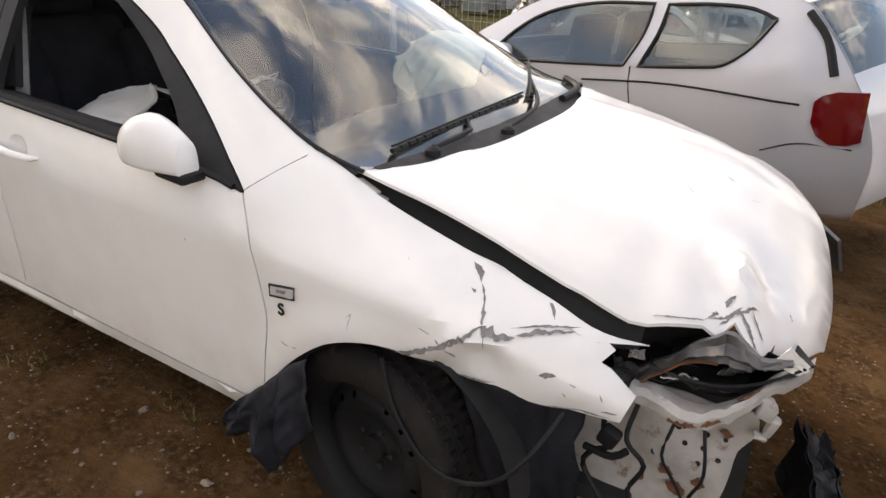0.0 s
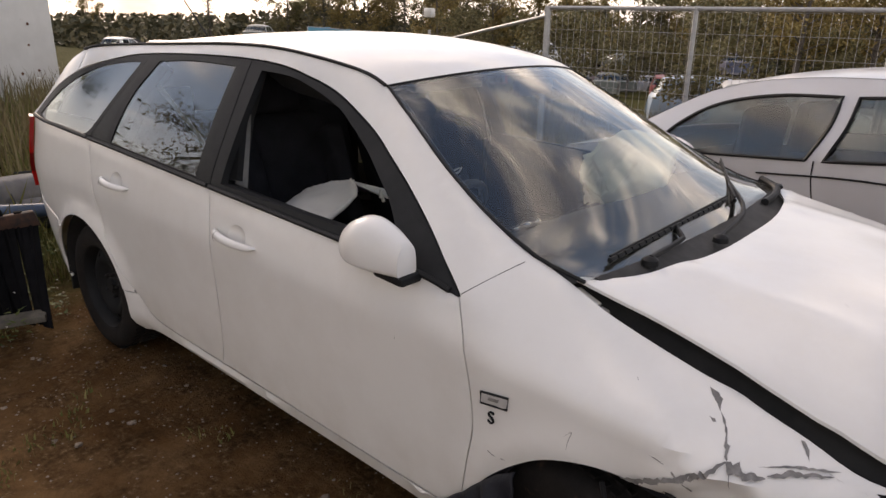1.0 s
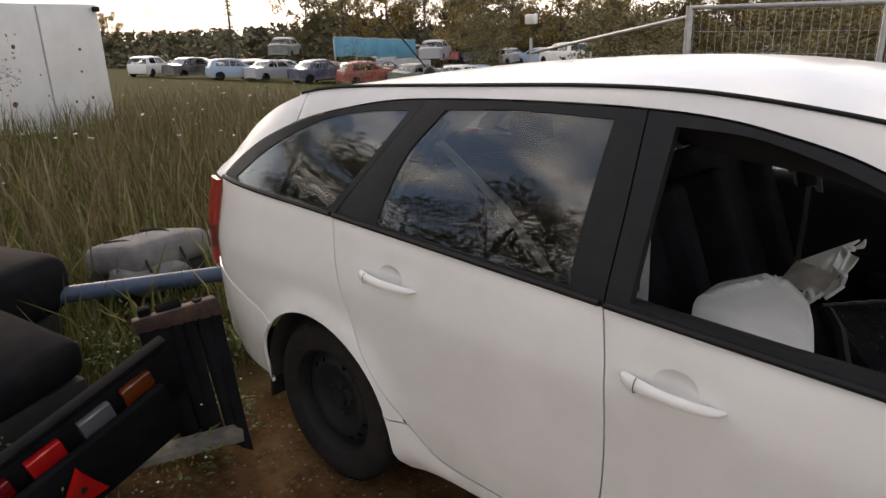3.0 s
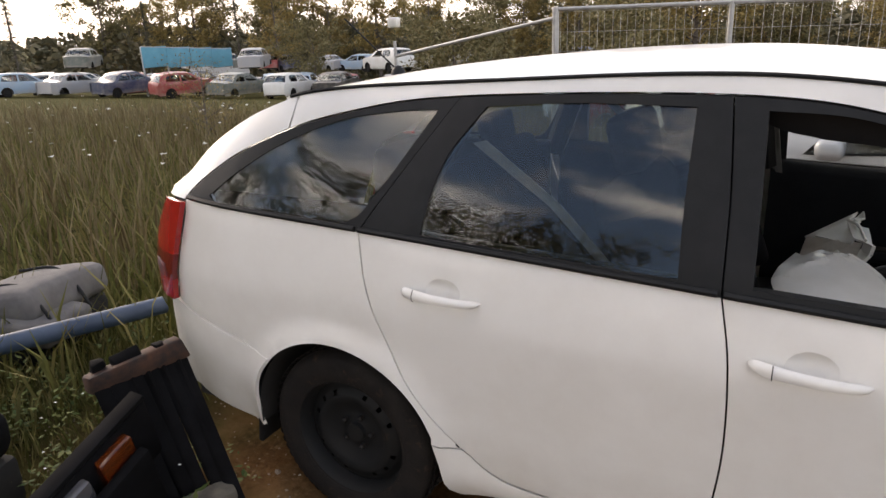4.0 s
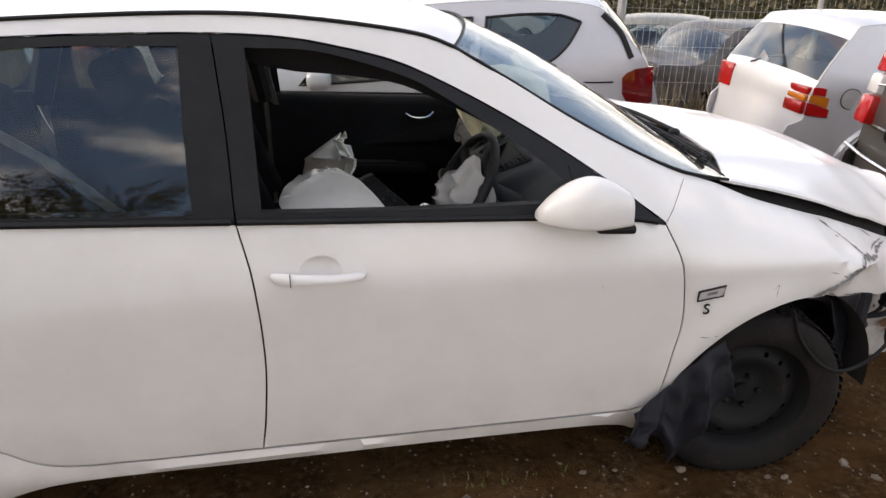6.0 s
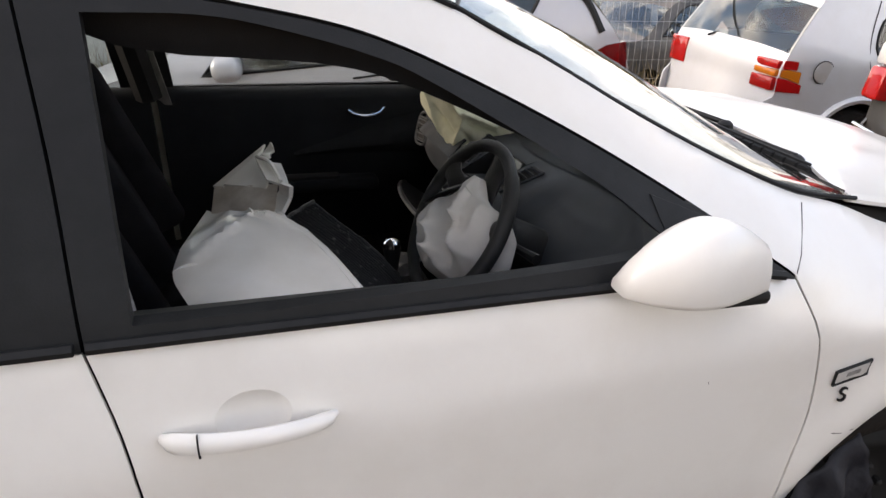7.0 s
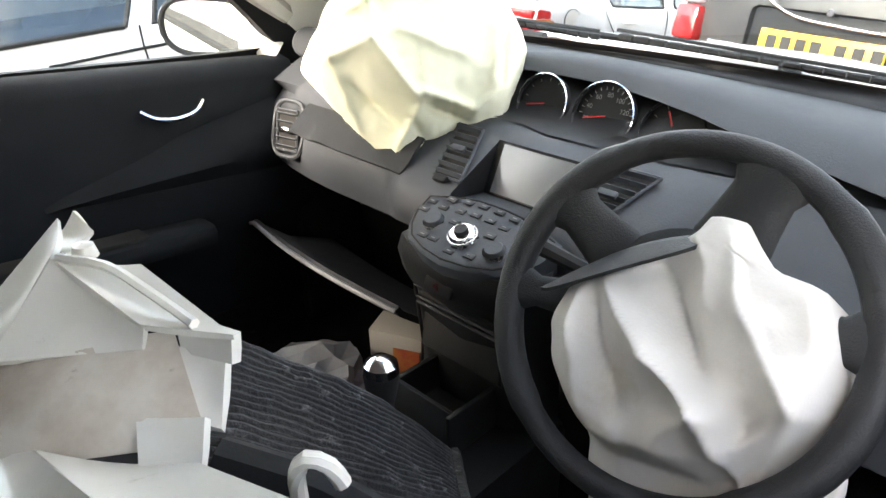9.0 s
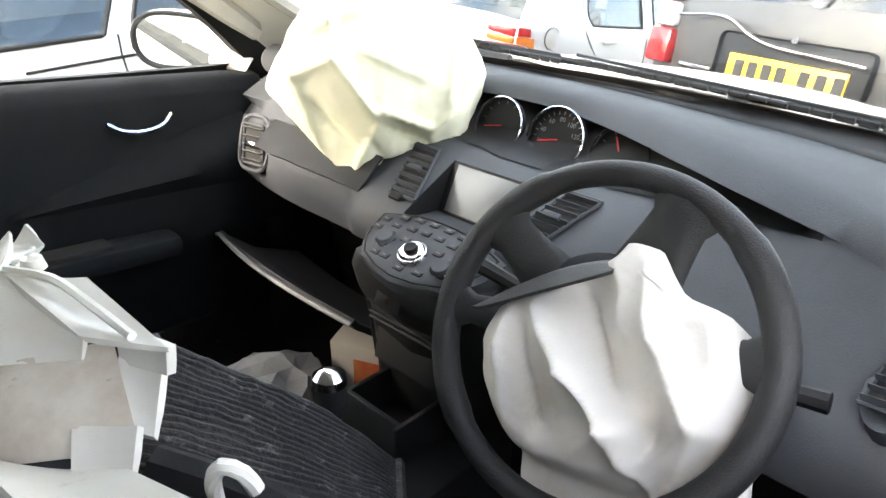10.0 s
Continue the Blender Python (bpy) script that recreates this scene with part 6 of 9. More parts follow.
part("dark_edge", tube([(-1.285, -0.12, 0.790), (-1.23, -0.20, 0.765), (-1.19, -0.30, 0.735), (-1.13, -0.42, 0.70)], 0.022, 8, 0.03), TRIM, loose)

tray = thing("rubber_tray", "dusty ribbed black rubber panel resting on the seats", "car part", (0, 0, 0.012))
A, B, C, D = (Vector(v) for v in ((-1.175, 0.1, 0.777), (-1.31, -0.08, 0.79), (-1.06, -0.22, 0.63), (-0.95, -0.10, 0.556)))
rows = []
for i in range(137):
    a = i / 136
    row = []
    for j in range(41):
        b = j / 40
        p = (A.lerp(B, a)).lerp(D.lerp(C, a), b)
        inside_ = smooth01(min(a, 1 - a) * 16) * smooth01(min(b, 1 - b) * 14)
        p.z += 0.0100 * math.sin(2 * math.pi * 17 * a + 0.5 * noise.noise(p * 9)) * inside_ * (0.85 + 0.15 * math.tanh(6 * noise.noise(Vector((b * 4, a * 2, 5)))))
        p.z += 0.020 * noise.noise(p * 4.5) + 0.004 * noise.noise(p * 40) + 0.03 * math.sin(math.pi * b) * (1 - a)
        row.append(p)
    rows.append(row)
bm = grid_loft(rows)
part("ribbed_sheet", thicken(bm, 0.006), TRAY, tray, angle=None)
part("rim", tube([r[0] for r in rows][::6], 0.006, 6), TRAY, tray)
part("rim", tube([r[-1] for r in rows][::6], 0.008, 6), TRAY, tray)


def crumple(size, seed, mat, at, name, label, cat):
    bm = bmesh.new()
    bmesh.ops.create_icosphere(bm, subdivisions=3, radius=1.0)
    o = Vector((seed * 3.1, seed * 1.7, seed))
    for v in bm.verts:
        d = v.co.normalized()
        r = 1.0
        for k, a in ((1.3, 0.24), (2.6, 0.12), (5.2, 0.04)):
            r -= a * max(0, 1 - abs(noise.noise(d * k + o)) * 5)
        r += 0.16 * noise.noise(d * 9 + o)
        v.co = Vector((d.x * size[0] * r, d.y * size[1] * r, max(-0.55, d.z) * size[2] * r))
    ob = part(name, bm, mat, None, smooth=False)
    ob.location = at
    return tagged(ob, label, cat)


crumple((0.15, 0.13, 0.10), 3, PAPER, (-0.850, 0.40, 0.350), "paper_bag", "crumpled greyish white paper bag on the footwell carpet", "bag")
cart = thing("small_carton", "small pale carton with an orange print on the footwell carpet", "box", (-0.635, 0.345, 0.300), 25)
part("carton", box((0.08, 0.12, 0.135), (0, 0, 0.0675), 0.003, jig=0.004), CARD, cart)
part("printed_patch", box((0.002, 0.06, 0.08), (-0.0425, -0.025, 0.062)), ORANGE, cart, smooth=False)


# ---------------------------------------------------------------- the damaged nose
RP = on_flank(-1)


def ribbon(pts, widths, to3, lift=0.0016, seed=1):
    """A ragged strip of bare metal along a crack."""
    rng = random.Random(seed)
    s = spline(pts, 0.006)
    rows = []
    for i, p in enumerate(s):
        t = i / (len(s) - 1)
        d = np.array(s[min(i + 1, len(s) - 1)]) - np.array(s[max(i - 1, 0)])
        n = np.array((-d[1], d[0])) / (np.linalg.norm(d) + 1e-9)
        w = 0.72 * float(np.interp(t, np.linspace(0, 1, len(widths)), widths)) * min(1.0, 0.15 + 5 * t, 0.15 + 5 * (1 - t))
        a, b = p + n * w * (0.2 + 0.8 * rng.random()), p - n * w * (0.2 + 0.8 * rng.random())
        rows.append([to3(a[0], a[1], -lift), to3(b[0], b[1], -lift)])
    return grid_loft(rows)


for i, (pts, w) in enumerate((
        ([(0.160, 0.826), (0.176, 0.816), (0.187, 0.809), (0.197, 0.798)], (0.002, 0.007, 0.007, 0.002)),
        ([(0.199, 0.797), (0.217, 0.784), (0.239, 0.761), (0.249, 0.750)], (0.002, 0.003, 0.003, 0.012)),
        ([(0.185, 0.792), (0.200, 0.786)], (0.002, 0.004, 0.001)),
        ([(0.045, 0.640), (0.085, 0.641), (0.122, 0.662), (0.185, 0.699), (0.225, 0.728), (0.249, 0.748)], (0.006, 0.013, 0.012, 0.010, 0.014, 0.022)),
        ([(0.249, 0.748), (0.270, 0.738), (0.292, 0.734), (0.318, 0.733)], (0.024, 0.014, 0.010, 0.006)),
        ([(0.318, 0.736), (0.368, 0.738), (0.414, 0.737)], (0.004, 0.008, 0.005, 0.003)),
        ([(0.300, 0.745), (0.360, 0.745), (0.420, 0.742)], (0.001, 0.003, 0.002)),
        ([(0.114, 0.716), (0.140, 0.710), (0.164, 0.701), (0.180, 0.690)], (0.004, 0.003, 0.003, 0.004)),
        ([(0.186, 0.690), (0.198, 0.672), (0.207, 0.653)], (0.002, 0.006, 0.003)),
        ([(0.262, 0.735), (0.268, 0.70)], (0.002, 0.001)),
        ([(0.380, 0.665), (0.412, 0.668)], (0.012, 0.011, 0.009)),
        ([(0.342, 0.772), (0.356, 0.764), (0.368, 0.752)], (0.002, 0.005, 0.002)),
        ([(-0.079, 0.678), (-0.062, 0.695), (-0.066, 0.672), (-0.068, 0.651)], (0.001, 0.002, 0.002, 0.001)),
        ([(-0.290, 0.540), (-0.262, 0.536)], (0.002, 0.005, 0.002)), ([(-0.247, 0.540), (-0.232, 0.541)], (0.001, 0.004, 0.001)),
        ([(0.395, 0.592), (0.45, 0.588), (0.53, 0.584)], (0.001, 0.004, 0.002)),
        ([(0.44, 0.655), (0.455, 0.650)], (0.001, 0.003)), ([(0.43, 0.632), (0.437, 0.622)], (0.002, 0.003)), ([(0.50, 0.64), (0.51, 0.625)], (0.001, 0.003, 0.001)), ([(0.50, 0.60), (0.54, 0.595)], (0.003, 0.007, 0.004)),
        ([(0.205, 0.615), (0.25, 0.617), (0.29, 0.622)], (0.002, 0.008, 0.002)),
        ([(0.03, 0.830), (0.036, 0.826)], (0.002, 0.003)), ([(-0.62, 0.74), (-0.618, 0.73)], (0.003, 0.002)))):
    part("paint_crack", ribbon(pts, w, RP, seed=i), CHIP, wagon)
for i, (pts, w) in enumerate((([(0.535, 0.11), (0.565, 0.09)], (0.004, 0.007, 0.004)), ([(0.46, -0.16), (0.50, -0.24)], (0.001, 0.003, 0.001)), ([(0.30, -0.45), (0.315, -0.47)], (0.0008, 0.0012, 0.0008)), ([(0.62, 0.02), (0.64, 0.06)], (0.001, 0.002)), ([(0.545, -0.975), (0.60, -0.945), (0.64, -0.905)], (0.008, 0.004, 0.008)), ([(0.64, -0.90), (0.66, -0.84), (0.682, -0.77)], (0.004, 0.012, 0.010)), ([(0.645, -0.89), (0.69, -0.84), (0.735, -0.77)], (0.006, 0.014, 0.006)), ([(0.70, -0.82), (0.722, -0.86), (0.752, -0.93)], (0.012, 0.008, 0.004)), ([(0.668, -0.90), (0.690, -0.84), (0.70, -0.80)], (0.003, 0.008, 0.003)), ([(0.72, -0.80), (0.76, -0.88)], (0.003, 0.006, 0.002)), ([(0.79, -0.62), (0.80, -0.65)], (0.002, 0.004)))):
    part("paint_crack", ribbon(pts, w, bonnet, seed=40 + i), CHIP, wagon)

# gutter between the wing and the sprung bonnet, coloured near-black for its shade
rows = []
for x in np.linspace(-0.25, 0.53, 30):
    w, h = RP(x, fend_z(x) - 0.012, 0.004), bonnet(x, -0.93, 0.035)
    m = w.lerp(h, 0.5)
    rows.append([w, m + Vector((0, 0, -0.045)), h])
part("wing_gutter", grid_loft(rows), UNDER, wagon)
part("hinge_bracket", box((0.07, 0.028, 0.012), (-0.165, -0.672, 0.925), 0.003, rot=(0, 18, -8), jig=0.003), OLDPANEL, wagon)
part("hinge_bracket", box((0.025, 0.02, 0.014), (-0.115, -0.674, 0.902), 0.003, rot=(20, 10, 12), jig=0.003), RUSTYWHITE, wagon)
for i in range(5):
    x = 0.02 + 0.09 * i
    part("wing_bolt", lathe([(0.009, 0.0), (0.009, 0.006), (0.0005, 0.008)], 6, 'z'), UNDER, wagon).location = (x, -0.672, fend_z(x) - 0.035)

# side indicator and trim letter
LENS_AT = [(-0.318, 0.693), (-0.236, 0.706), (-0.239, 0.674), (-0.319, 0.662)]
ind = part("side_indicator", sheet(closed(*[[LENS_AT[i], LENS_AT[(i + 1) % 4]] for i in range(4)]), lambda x, z, d=0: RP(x, z, d - 0.006), step=0.02, thick=0.006, roll=0.002), PALE_LENS, wagon, "pale grey side indicator lens in a dark rim")
part("lens_rim", tube([RP(x, z, -0.004) for x, z in LENS_AT + LENS_AT[:1]], 0.0032, 6), TRIM, ind)
part("lens_mark", sheet(closed([(-0.292, 0.688), (-0.262, 0.692)], [(-0.262, 0.692), (-0.264, 0.684)], [(-0.264, 0.684), (-0.294, 0.680)], [(-0.294, 0.680), (-0.292, 0.688)]), lambda x, z, d=0: RP(x, z, d - 0.0085), step=0.02, thick=0.002, roll=0), CHIP, ind)
cu = bpy.data.curves.new("trim_letter", 'FONT')
cu.body, cu.size, cu.extrude, cu.align_x = "S", 0.048, 0.002, 'CENTER'
tl = new("trim_letter", cu)
tl.data.materials.append(TRIM)
tl.parent = wagon
tl.matrix_basis = Matrix.Translation(RP(-0.285, 0.617, -0.004)) @ pose(0, 0, 0, 90, 0, 0)

# torn inner arch liner hanging behind the wheel
LTX = curve_at([(0, -0.470), (0.3, -0.400), (0.6, -0.335), (0.85, -0.270), (1, -0.205)])
LTZ = curve_at([(0, 0.285), (0.3, 0.345), (0.6, 0.410), (0.85, 0.475), (1, 0.520)])
LBX = curve_at([(0, -0.515), (0.2, -0.455), (0.38, -0.392), (0.50, -0.345), (0.60, -0.315), (0.8, -0.240), (1, -0.165)])
LBZ = curve_at([(0, 0.190), (0.2, 0.192), (0.38, 0.205), (0.50, 0.104), (0.60, 0.130), (0.8, 0.240), (1, 0.345)])
rows = []
for i in range(57):
    t = i / 56
    row = []
    for j in range(25):
        u = j / 24
        p = Vector((LTX(t), -0.862, LTZ(t))).lerp(Vector((LBX(t), -0.885, LBZ(t))), u)
        pleat = 1 - abs(math.sin(11.0 * t + 1.2 * u + 0.6 * noise.noise(Vector((t * 4, u * 2, 1)))))
        p.y -= 0.010 + 0.045 * math.sin(math.pi * u) ** 0.7 * (0.35 + 0.65 * pleat) + 0.022 * u * pleat + 0.016 * noise.noise(Vector((t * 7, u * 3, 3)))
        p.x += 0.012 * noise.noise(Vector((t * 5, u * 7, 8)))
        if j == 24:
            p.z += 0.016 * noise.noise(Vector((t * 23, 2, 8)))
        row.append(p)
    rows.append(row)
LINER = surf("torn_black_liner", (0.006, 0.007, 0.011), (0.012, 0.013, 0.019), rough=0.55, spec=0.3, scale=14, spots=(0.05, 0.04, 0.03), spot_amount=0.2, spot_scale=20, bump=0.3, bump_scale=60)
part("arch_liner", thicken(grid_loft(rows), 0.004), LINER, wagon, "torn black arch liner", angle=None)
rows = []
for k in range(40):
    a = radians(168 - 138 * k / 39)
    r = 0.340 + 0.030 * smooth01((k - 8) / 16) + 0.004 * noise.noise(Vector((k * 0.5, 1, 2)))
    d = 0.10 * smooth01((k - 22) / 17)
    c = lambda q, y: Vector((-0.005 + (r + q) * math.cos(a), y + d, 0.272 + (r + q) * math.sin(a)))
    rows.append([c(0.004, -0.860), c(-0.016, -0.852 + 0.006 * math.sin(k * 1.3)), c(-0.020, -0.825), c(-0.006, -0.790), c(-0.012, -0.70), c(-0.004, -0.60)])
part("arch_liner", thicken(grid_loft(rows), 0.004), LINER, wagon, angle=None)
rows = []
for i in range(25):
    t = i / 24
    row = []
    for j in range(13):
        u = j / 12
        p = Vector((0.19 + 0.27 * t, -0.800 + 0.10 * t, 0.605 - 0.02 * t)).lerp(Vector((0.35 + 0.10 * t, -0.68 + 0.04 * t, 0.05)), u)
        p.y -= 0.05 * math.sin(math.pi * u) * (1 - 0.6 * t) + 0.018 * noise.noise(Vector((t * 6, u * 5, 4)))
        p.x += 0.02 * noise.noise(Vector((t * 3, u * 6, 9)))
        row.append(p)
    rows.append(row)
part("arch_liner", thicken(grid_loft(rows), 0.004), LINER, wagon, angle=None)

# stripped nose: inner wing, cross member, lamp remains, wires
nose_w = sheet(closed([(0.36, 0.52), (0.48, 0.575), (0.60, 0.58), (0.70, 0.575), (0.785, 0.595)], [(0.785, 0.595), (0.798, 0.53), (0.768, 0.47), (0.762, 0.37), (0.735, 0.20)], [(0.735, 0.20), (0.60, 0.17), (0.44, 0.15)], [(0.44, 0.15), (0.40, 0.35), (0.36, 0.52)]), lambda x, z, d=0: Vector((x, -0.575 + d + 0.025 * noise.noise(Vector((x * 7, z * 7, 2))) + 0.10 * max(0, x - 0.62), z)), step=0.04, thick=0.01)
inner = part("inner_wing", nose_w, RUSTYWHITE, wagon, "dented white inner wing with rust spots")
for x, z, r in ((0.640, 0.50, 0.008), (0.660, 0.46, 0.006), (0.700, 0.50, 0.007), (0.640, 0.43, 0.008), (0.700, 0.46, 0.006), (0.695, 0.415, 0.007), (0.735, 0.44, 0.006), (0.74, 0.50, 0.005), (0.60, 0.41, 0.009)):
    part("bolt_hole", lathe([(0.0005, 0), (r, 0), (r, 0.003)], 14), UNDER, inner).location = (x, -0.580 + 0.10 * max(0, x - 0.62), z)
for x, z, r in ((0.66, 0.335, 0.022), (0.63, 0.375, 0.015), (0.705, 0.365, 0.015), (0.69, 0.30, 0.012), (0.58, 0.33, 0.010), (0.74, 0.52, 0.012)):
    bm = disc(r, 18)
    for v in bm.verts:
        v.co = Vector((v.co.y * (1 + 0.9 * noise.noise(v.co * 90 + Vector((x * 40, 0, 0)))), 0, v.co.z * (1 + 0.9 * noise.noise(v.co * 80 + Vector((x * 40, 5, 0))))))
    part("rust_patch", bm, RUST, inner).location = (x, -0.588 + 0.10 * max(0, x - 0.62) + 0.004, z)
rows = []
beam = spline([(0.535, -0.655, 0.604), (0.595, -0.648, 0.590), (0.645, -0.645, 0.582), (0.680, -0.640, 0.582), (0.715, -0.625, 0.588), (0.754, -0.60, 0.612), (0.786, -0.57, 0.645), (0.828, -0.54, 0.674), (0.862, -0.52, 0.700)], 0.008)
for i, c in enumerate(beam):
    c = Vector(c)
    t = i / (len(beam) - 1)
    n1, n2 = noise.noise(Vector((t * 7, 0.0, 1.3))), noise.noise(Vector((t * 19, 4.0, 1.3)))
    w = 1.0 - 0.45 * smooth01((t - 0.72) / 0.28)
    c += Vector((0, 0.006 * n1, 0.005 * n1))
    rows.append([c + Vector((0, 0.004, 0.015 * w + 0.007 * n2)), c + Vector((0, -0.014 + 0.008 * n2, 0.004 + 0.005 * n1)), c + Vector((0, -0.012 + 0.006 * n1, -0.014 * w - 0.014 * abs(n2))), c + Vector((0, 0.02, -0.020 * w)), c + Vector((0, 0.06, -0.008)), c + Vector((0, 0.05, 0.008))])
part("cross_member", grid_loft(rows, close=True), RUSTYWHITE, wagon, "bent rusty front cross member", angle=30)
rows = []
for i in range(40):
    t = i / 39
    n1 = noise.noise(Vector((t * 14, 2, 5)))
    c = Vector((0.625 + 0.115 * t, -0.664 + 0.05 * t * t, 0.572 - 0.006 * math.sin(math.pi * t) + 0.024 * t * t))
    rows.append([c + Vector((0, -0.004, 0.007 * math.sin(math.pi * t) + 0.005 * n1)), c + Vector((0, -0.006, -0.002)), c + Vector((0, 0.0, (-0.008 - 0.010 * abs(n1)) * math.sin(math.pi * t)))])
part("rusty_lip", thicken(grid_loft(rows), 0.003), RUST, wagon)
ALLOY = surf("dull_grey_crumpled_metal", (0.05, 0.05, 0.05), (0.15, 0.145, 0.14), rough=0.45, metal=0.3, scale=16, spots=(0.05, 0.04, 0.03), spot_amount=0.4, spot_scale=18)


def shred(a, b, c, d, amp, m, seed, nu=22, nv=9):
    """A crumpled, torn sheet hung between four corners."""
    a, b, c, d = (Vector(v) for v in (a, b, c, d))
    nrm = (b - a).cross(d - a).normalized()
    rows = []
    for i in range(nu + 1):
        u = i / nu
        row = []
        for j in range(nv + 1):
            w = j / nv
            p = a.lerp(b, u).lerp(d.lerp(c, u), w)
            f = noise.noise(Vector((u * 2.6 + seed, w * 1.8, seed)))
            g = noise.noise(Vector((u * 13 + seed, w * 5, 3.0)))
            p += nrm * amp * (1.7 * abs(f) + 0.12 * g)
            if j in (0, nv):
                p += (d - a) * 0.10 * noise.noise(Vector((u * 4, seed, w)))
            row.append(p)
        rows.append(row)
    return thicken(grid_loft(rows), 0.003)


# the one sheet left round the lamp opening, curved over the dark cavity
upper = spline([(0.480, -0.625, 0.618), (0.530, -0.612, 0.628), (0.562, -0.605, 0.655), (0.600, -0.60, 0.682), (0.634, -0.60, 0.724), (0.668, -0.60, 0.750), (0.697, -0.60, 0.772), (0.722, -0.595, 0.762), (0.765, -0.58, 0.724), (0.800, -0.56, 0.722), (0.822, -0.545, 0.726)], 0.008)
lower = spline([(0.515, -0.640, 0.600), (0.538, -0.625, 0.592), (0.560, -0.612, 0.625), (0.593, -0.605, 0.652), (0.630, -0.60, 0.684), (0.668, -0.60, 0.700), (0.705, -0.60, 0.706), (0.735, -0.59, 0.700), (0.770, -0.58, 0.706), (0.805, -0.56, 0.712), (0.826, -0.545, 0.718)], 0.008)
rows = []
for i in range(64):
    t = i / 63
    p, q = (Vector(e[min(len(e) - 1, round(t * (len(e) - 1)))]) for e in (upper, lower))
    n1, n2 = noise.noise(Vector((t * 9, 3.0, 0.4))), noise.noise(Vector((t * 27, 6.0, 0.4)))
    rows.append([p + Vector((0, 0.03, -0.004)), p + Vector((0, 0.004, 0.008 * n2)), p.lerp(q, 0.3) + Vector((0, 0.018 * n1, 0.004 * n2)), p.lerp(q, 0.55) + Vector((0, -0.020 + 0.03 * abs(n1), 0)), p.lerp(q, 0.8) + Vector((0, 0.012 * n2, 0)), q + Vector((0, -0.006, 0.010 * n2)), q + Vector((0, 0.03, -0.006))])
part("lamp_surround", thicken(grid_loft(rows), 0.003), ALLOY, wagon, "crumpled grey sheet round the lamp opening", angle=25)
part("torn_edge", tube([Vector(p) + Vector((0, -0.006, 0.004 * noise.noise(Vector((i * 0.4, 1, 1))))) for i, p in enumerate(lower[:30:2])], 0.004, 5), RUST, wagon)
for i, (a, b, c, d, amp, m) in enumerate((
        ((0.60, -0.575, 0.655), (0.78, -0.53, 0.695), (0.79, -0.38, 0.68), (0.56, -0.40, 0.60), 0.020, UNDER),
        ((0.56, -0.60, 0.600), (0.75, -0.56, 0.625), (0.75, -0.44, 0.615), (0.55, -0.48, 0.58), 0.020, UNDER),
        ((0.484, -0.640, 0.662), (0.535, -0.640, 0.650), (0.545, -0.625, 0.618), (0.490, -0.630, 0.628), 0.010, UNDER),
        ((0.788, -0.545, 0.706), (0.812, -0.535, 0.750), (0.862, -0.525, 0.708), (0.838, -0.535, 0.690), 0.008, OLDPANEL),
        ((0.52, -0.645, 0.690), (0.548, -0.640, 0.700), (0.552, -0.635, 0.675), (0.516, -0.64, 0.672), 0.008, CHIP),
        ((0.585, -0.615, 0.630), (0.66, -0.60, 0.640), (0.655, -0.54, 0.600), (0.58, -0.55, 0.595), 0.014, RUSTYWHITE),
        ((0.69, -0.56, 0.650), (0.74, -0.55, 0.690), (0.75, -0.50, 0.650), (0.70, -0.51, 0.620), 0.012, ALLOY),
        ((0.745, -0.600, 0.628), (0.800, -0.565, 0.665), (0.805, -0.555, 0.628), (0.765, -0.585, 0.600), 0.012, RUST))):
    part("broken_trim", shred(a, b, c, d, amp, m, 3.7 * i + 1), m, wagon, angle=30)
# two near-black sheets close the lamp opening, standing in for the shade inside
part("cavity_shade_sheet", thicken(bowed((0.46, -0.50, 0.70), (0.78, -0.36, 0.66), (0.80, -0.34, 0.10), (0.46, -0.50, 0.10), 0.03, 10, 8), 0.006), UNDER, wagon)
part("dark_closing_panel", thicken(bowed((0.56, -0.62, 0.66), (0.86, -0.52, 0.72), (0.80, -0.30, 0.66), (0.52, -0.36, 0.60), -0.10, 10, 8), 0.006), DARKPL, wagon)
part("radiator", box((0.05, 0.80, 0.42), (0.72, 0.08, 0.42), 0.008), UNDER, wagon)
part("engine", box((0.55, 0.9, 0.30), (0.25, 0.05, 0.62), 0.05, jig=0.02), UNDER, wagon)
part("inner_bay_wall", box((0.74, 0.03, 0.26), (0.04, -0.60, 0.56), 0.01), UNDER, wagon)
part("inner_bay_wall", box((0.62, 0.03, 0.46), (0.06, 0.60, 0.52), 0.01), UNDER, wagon)
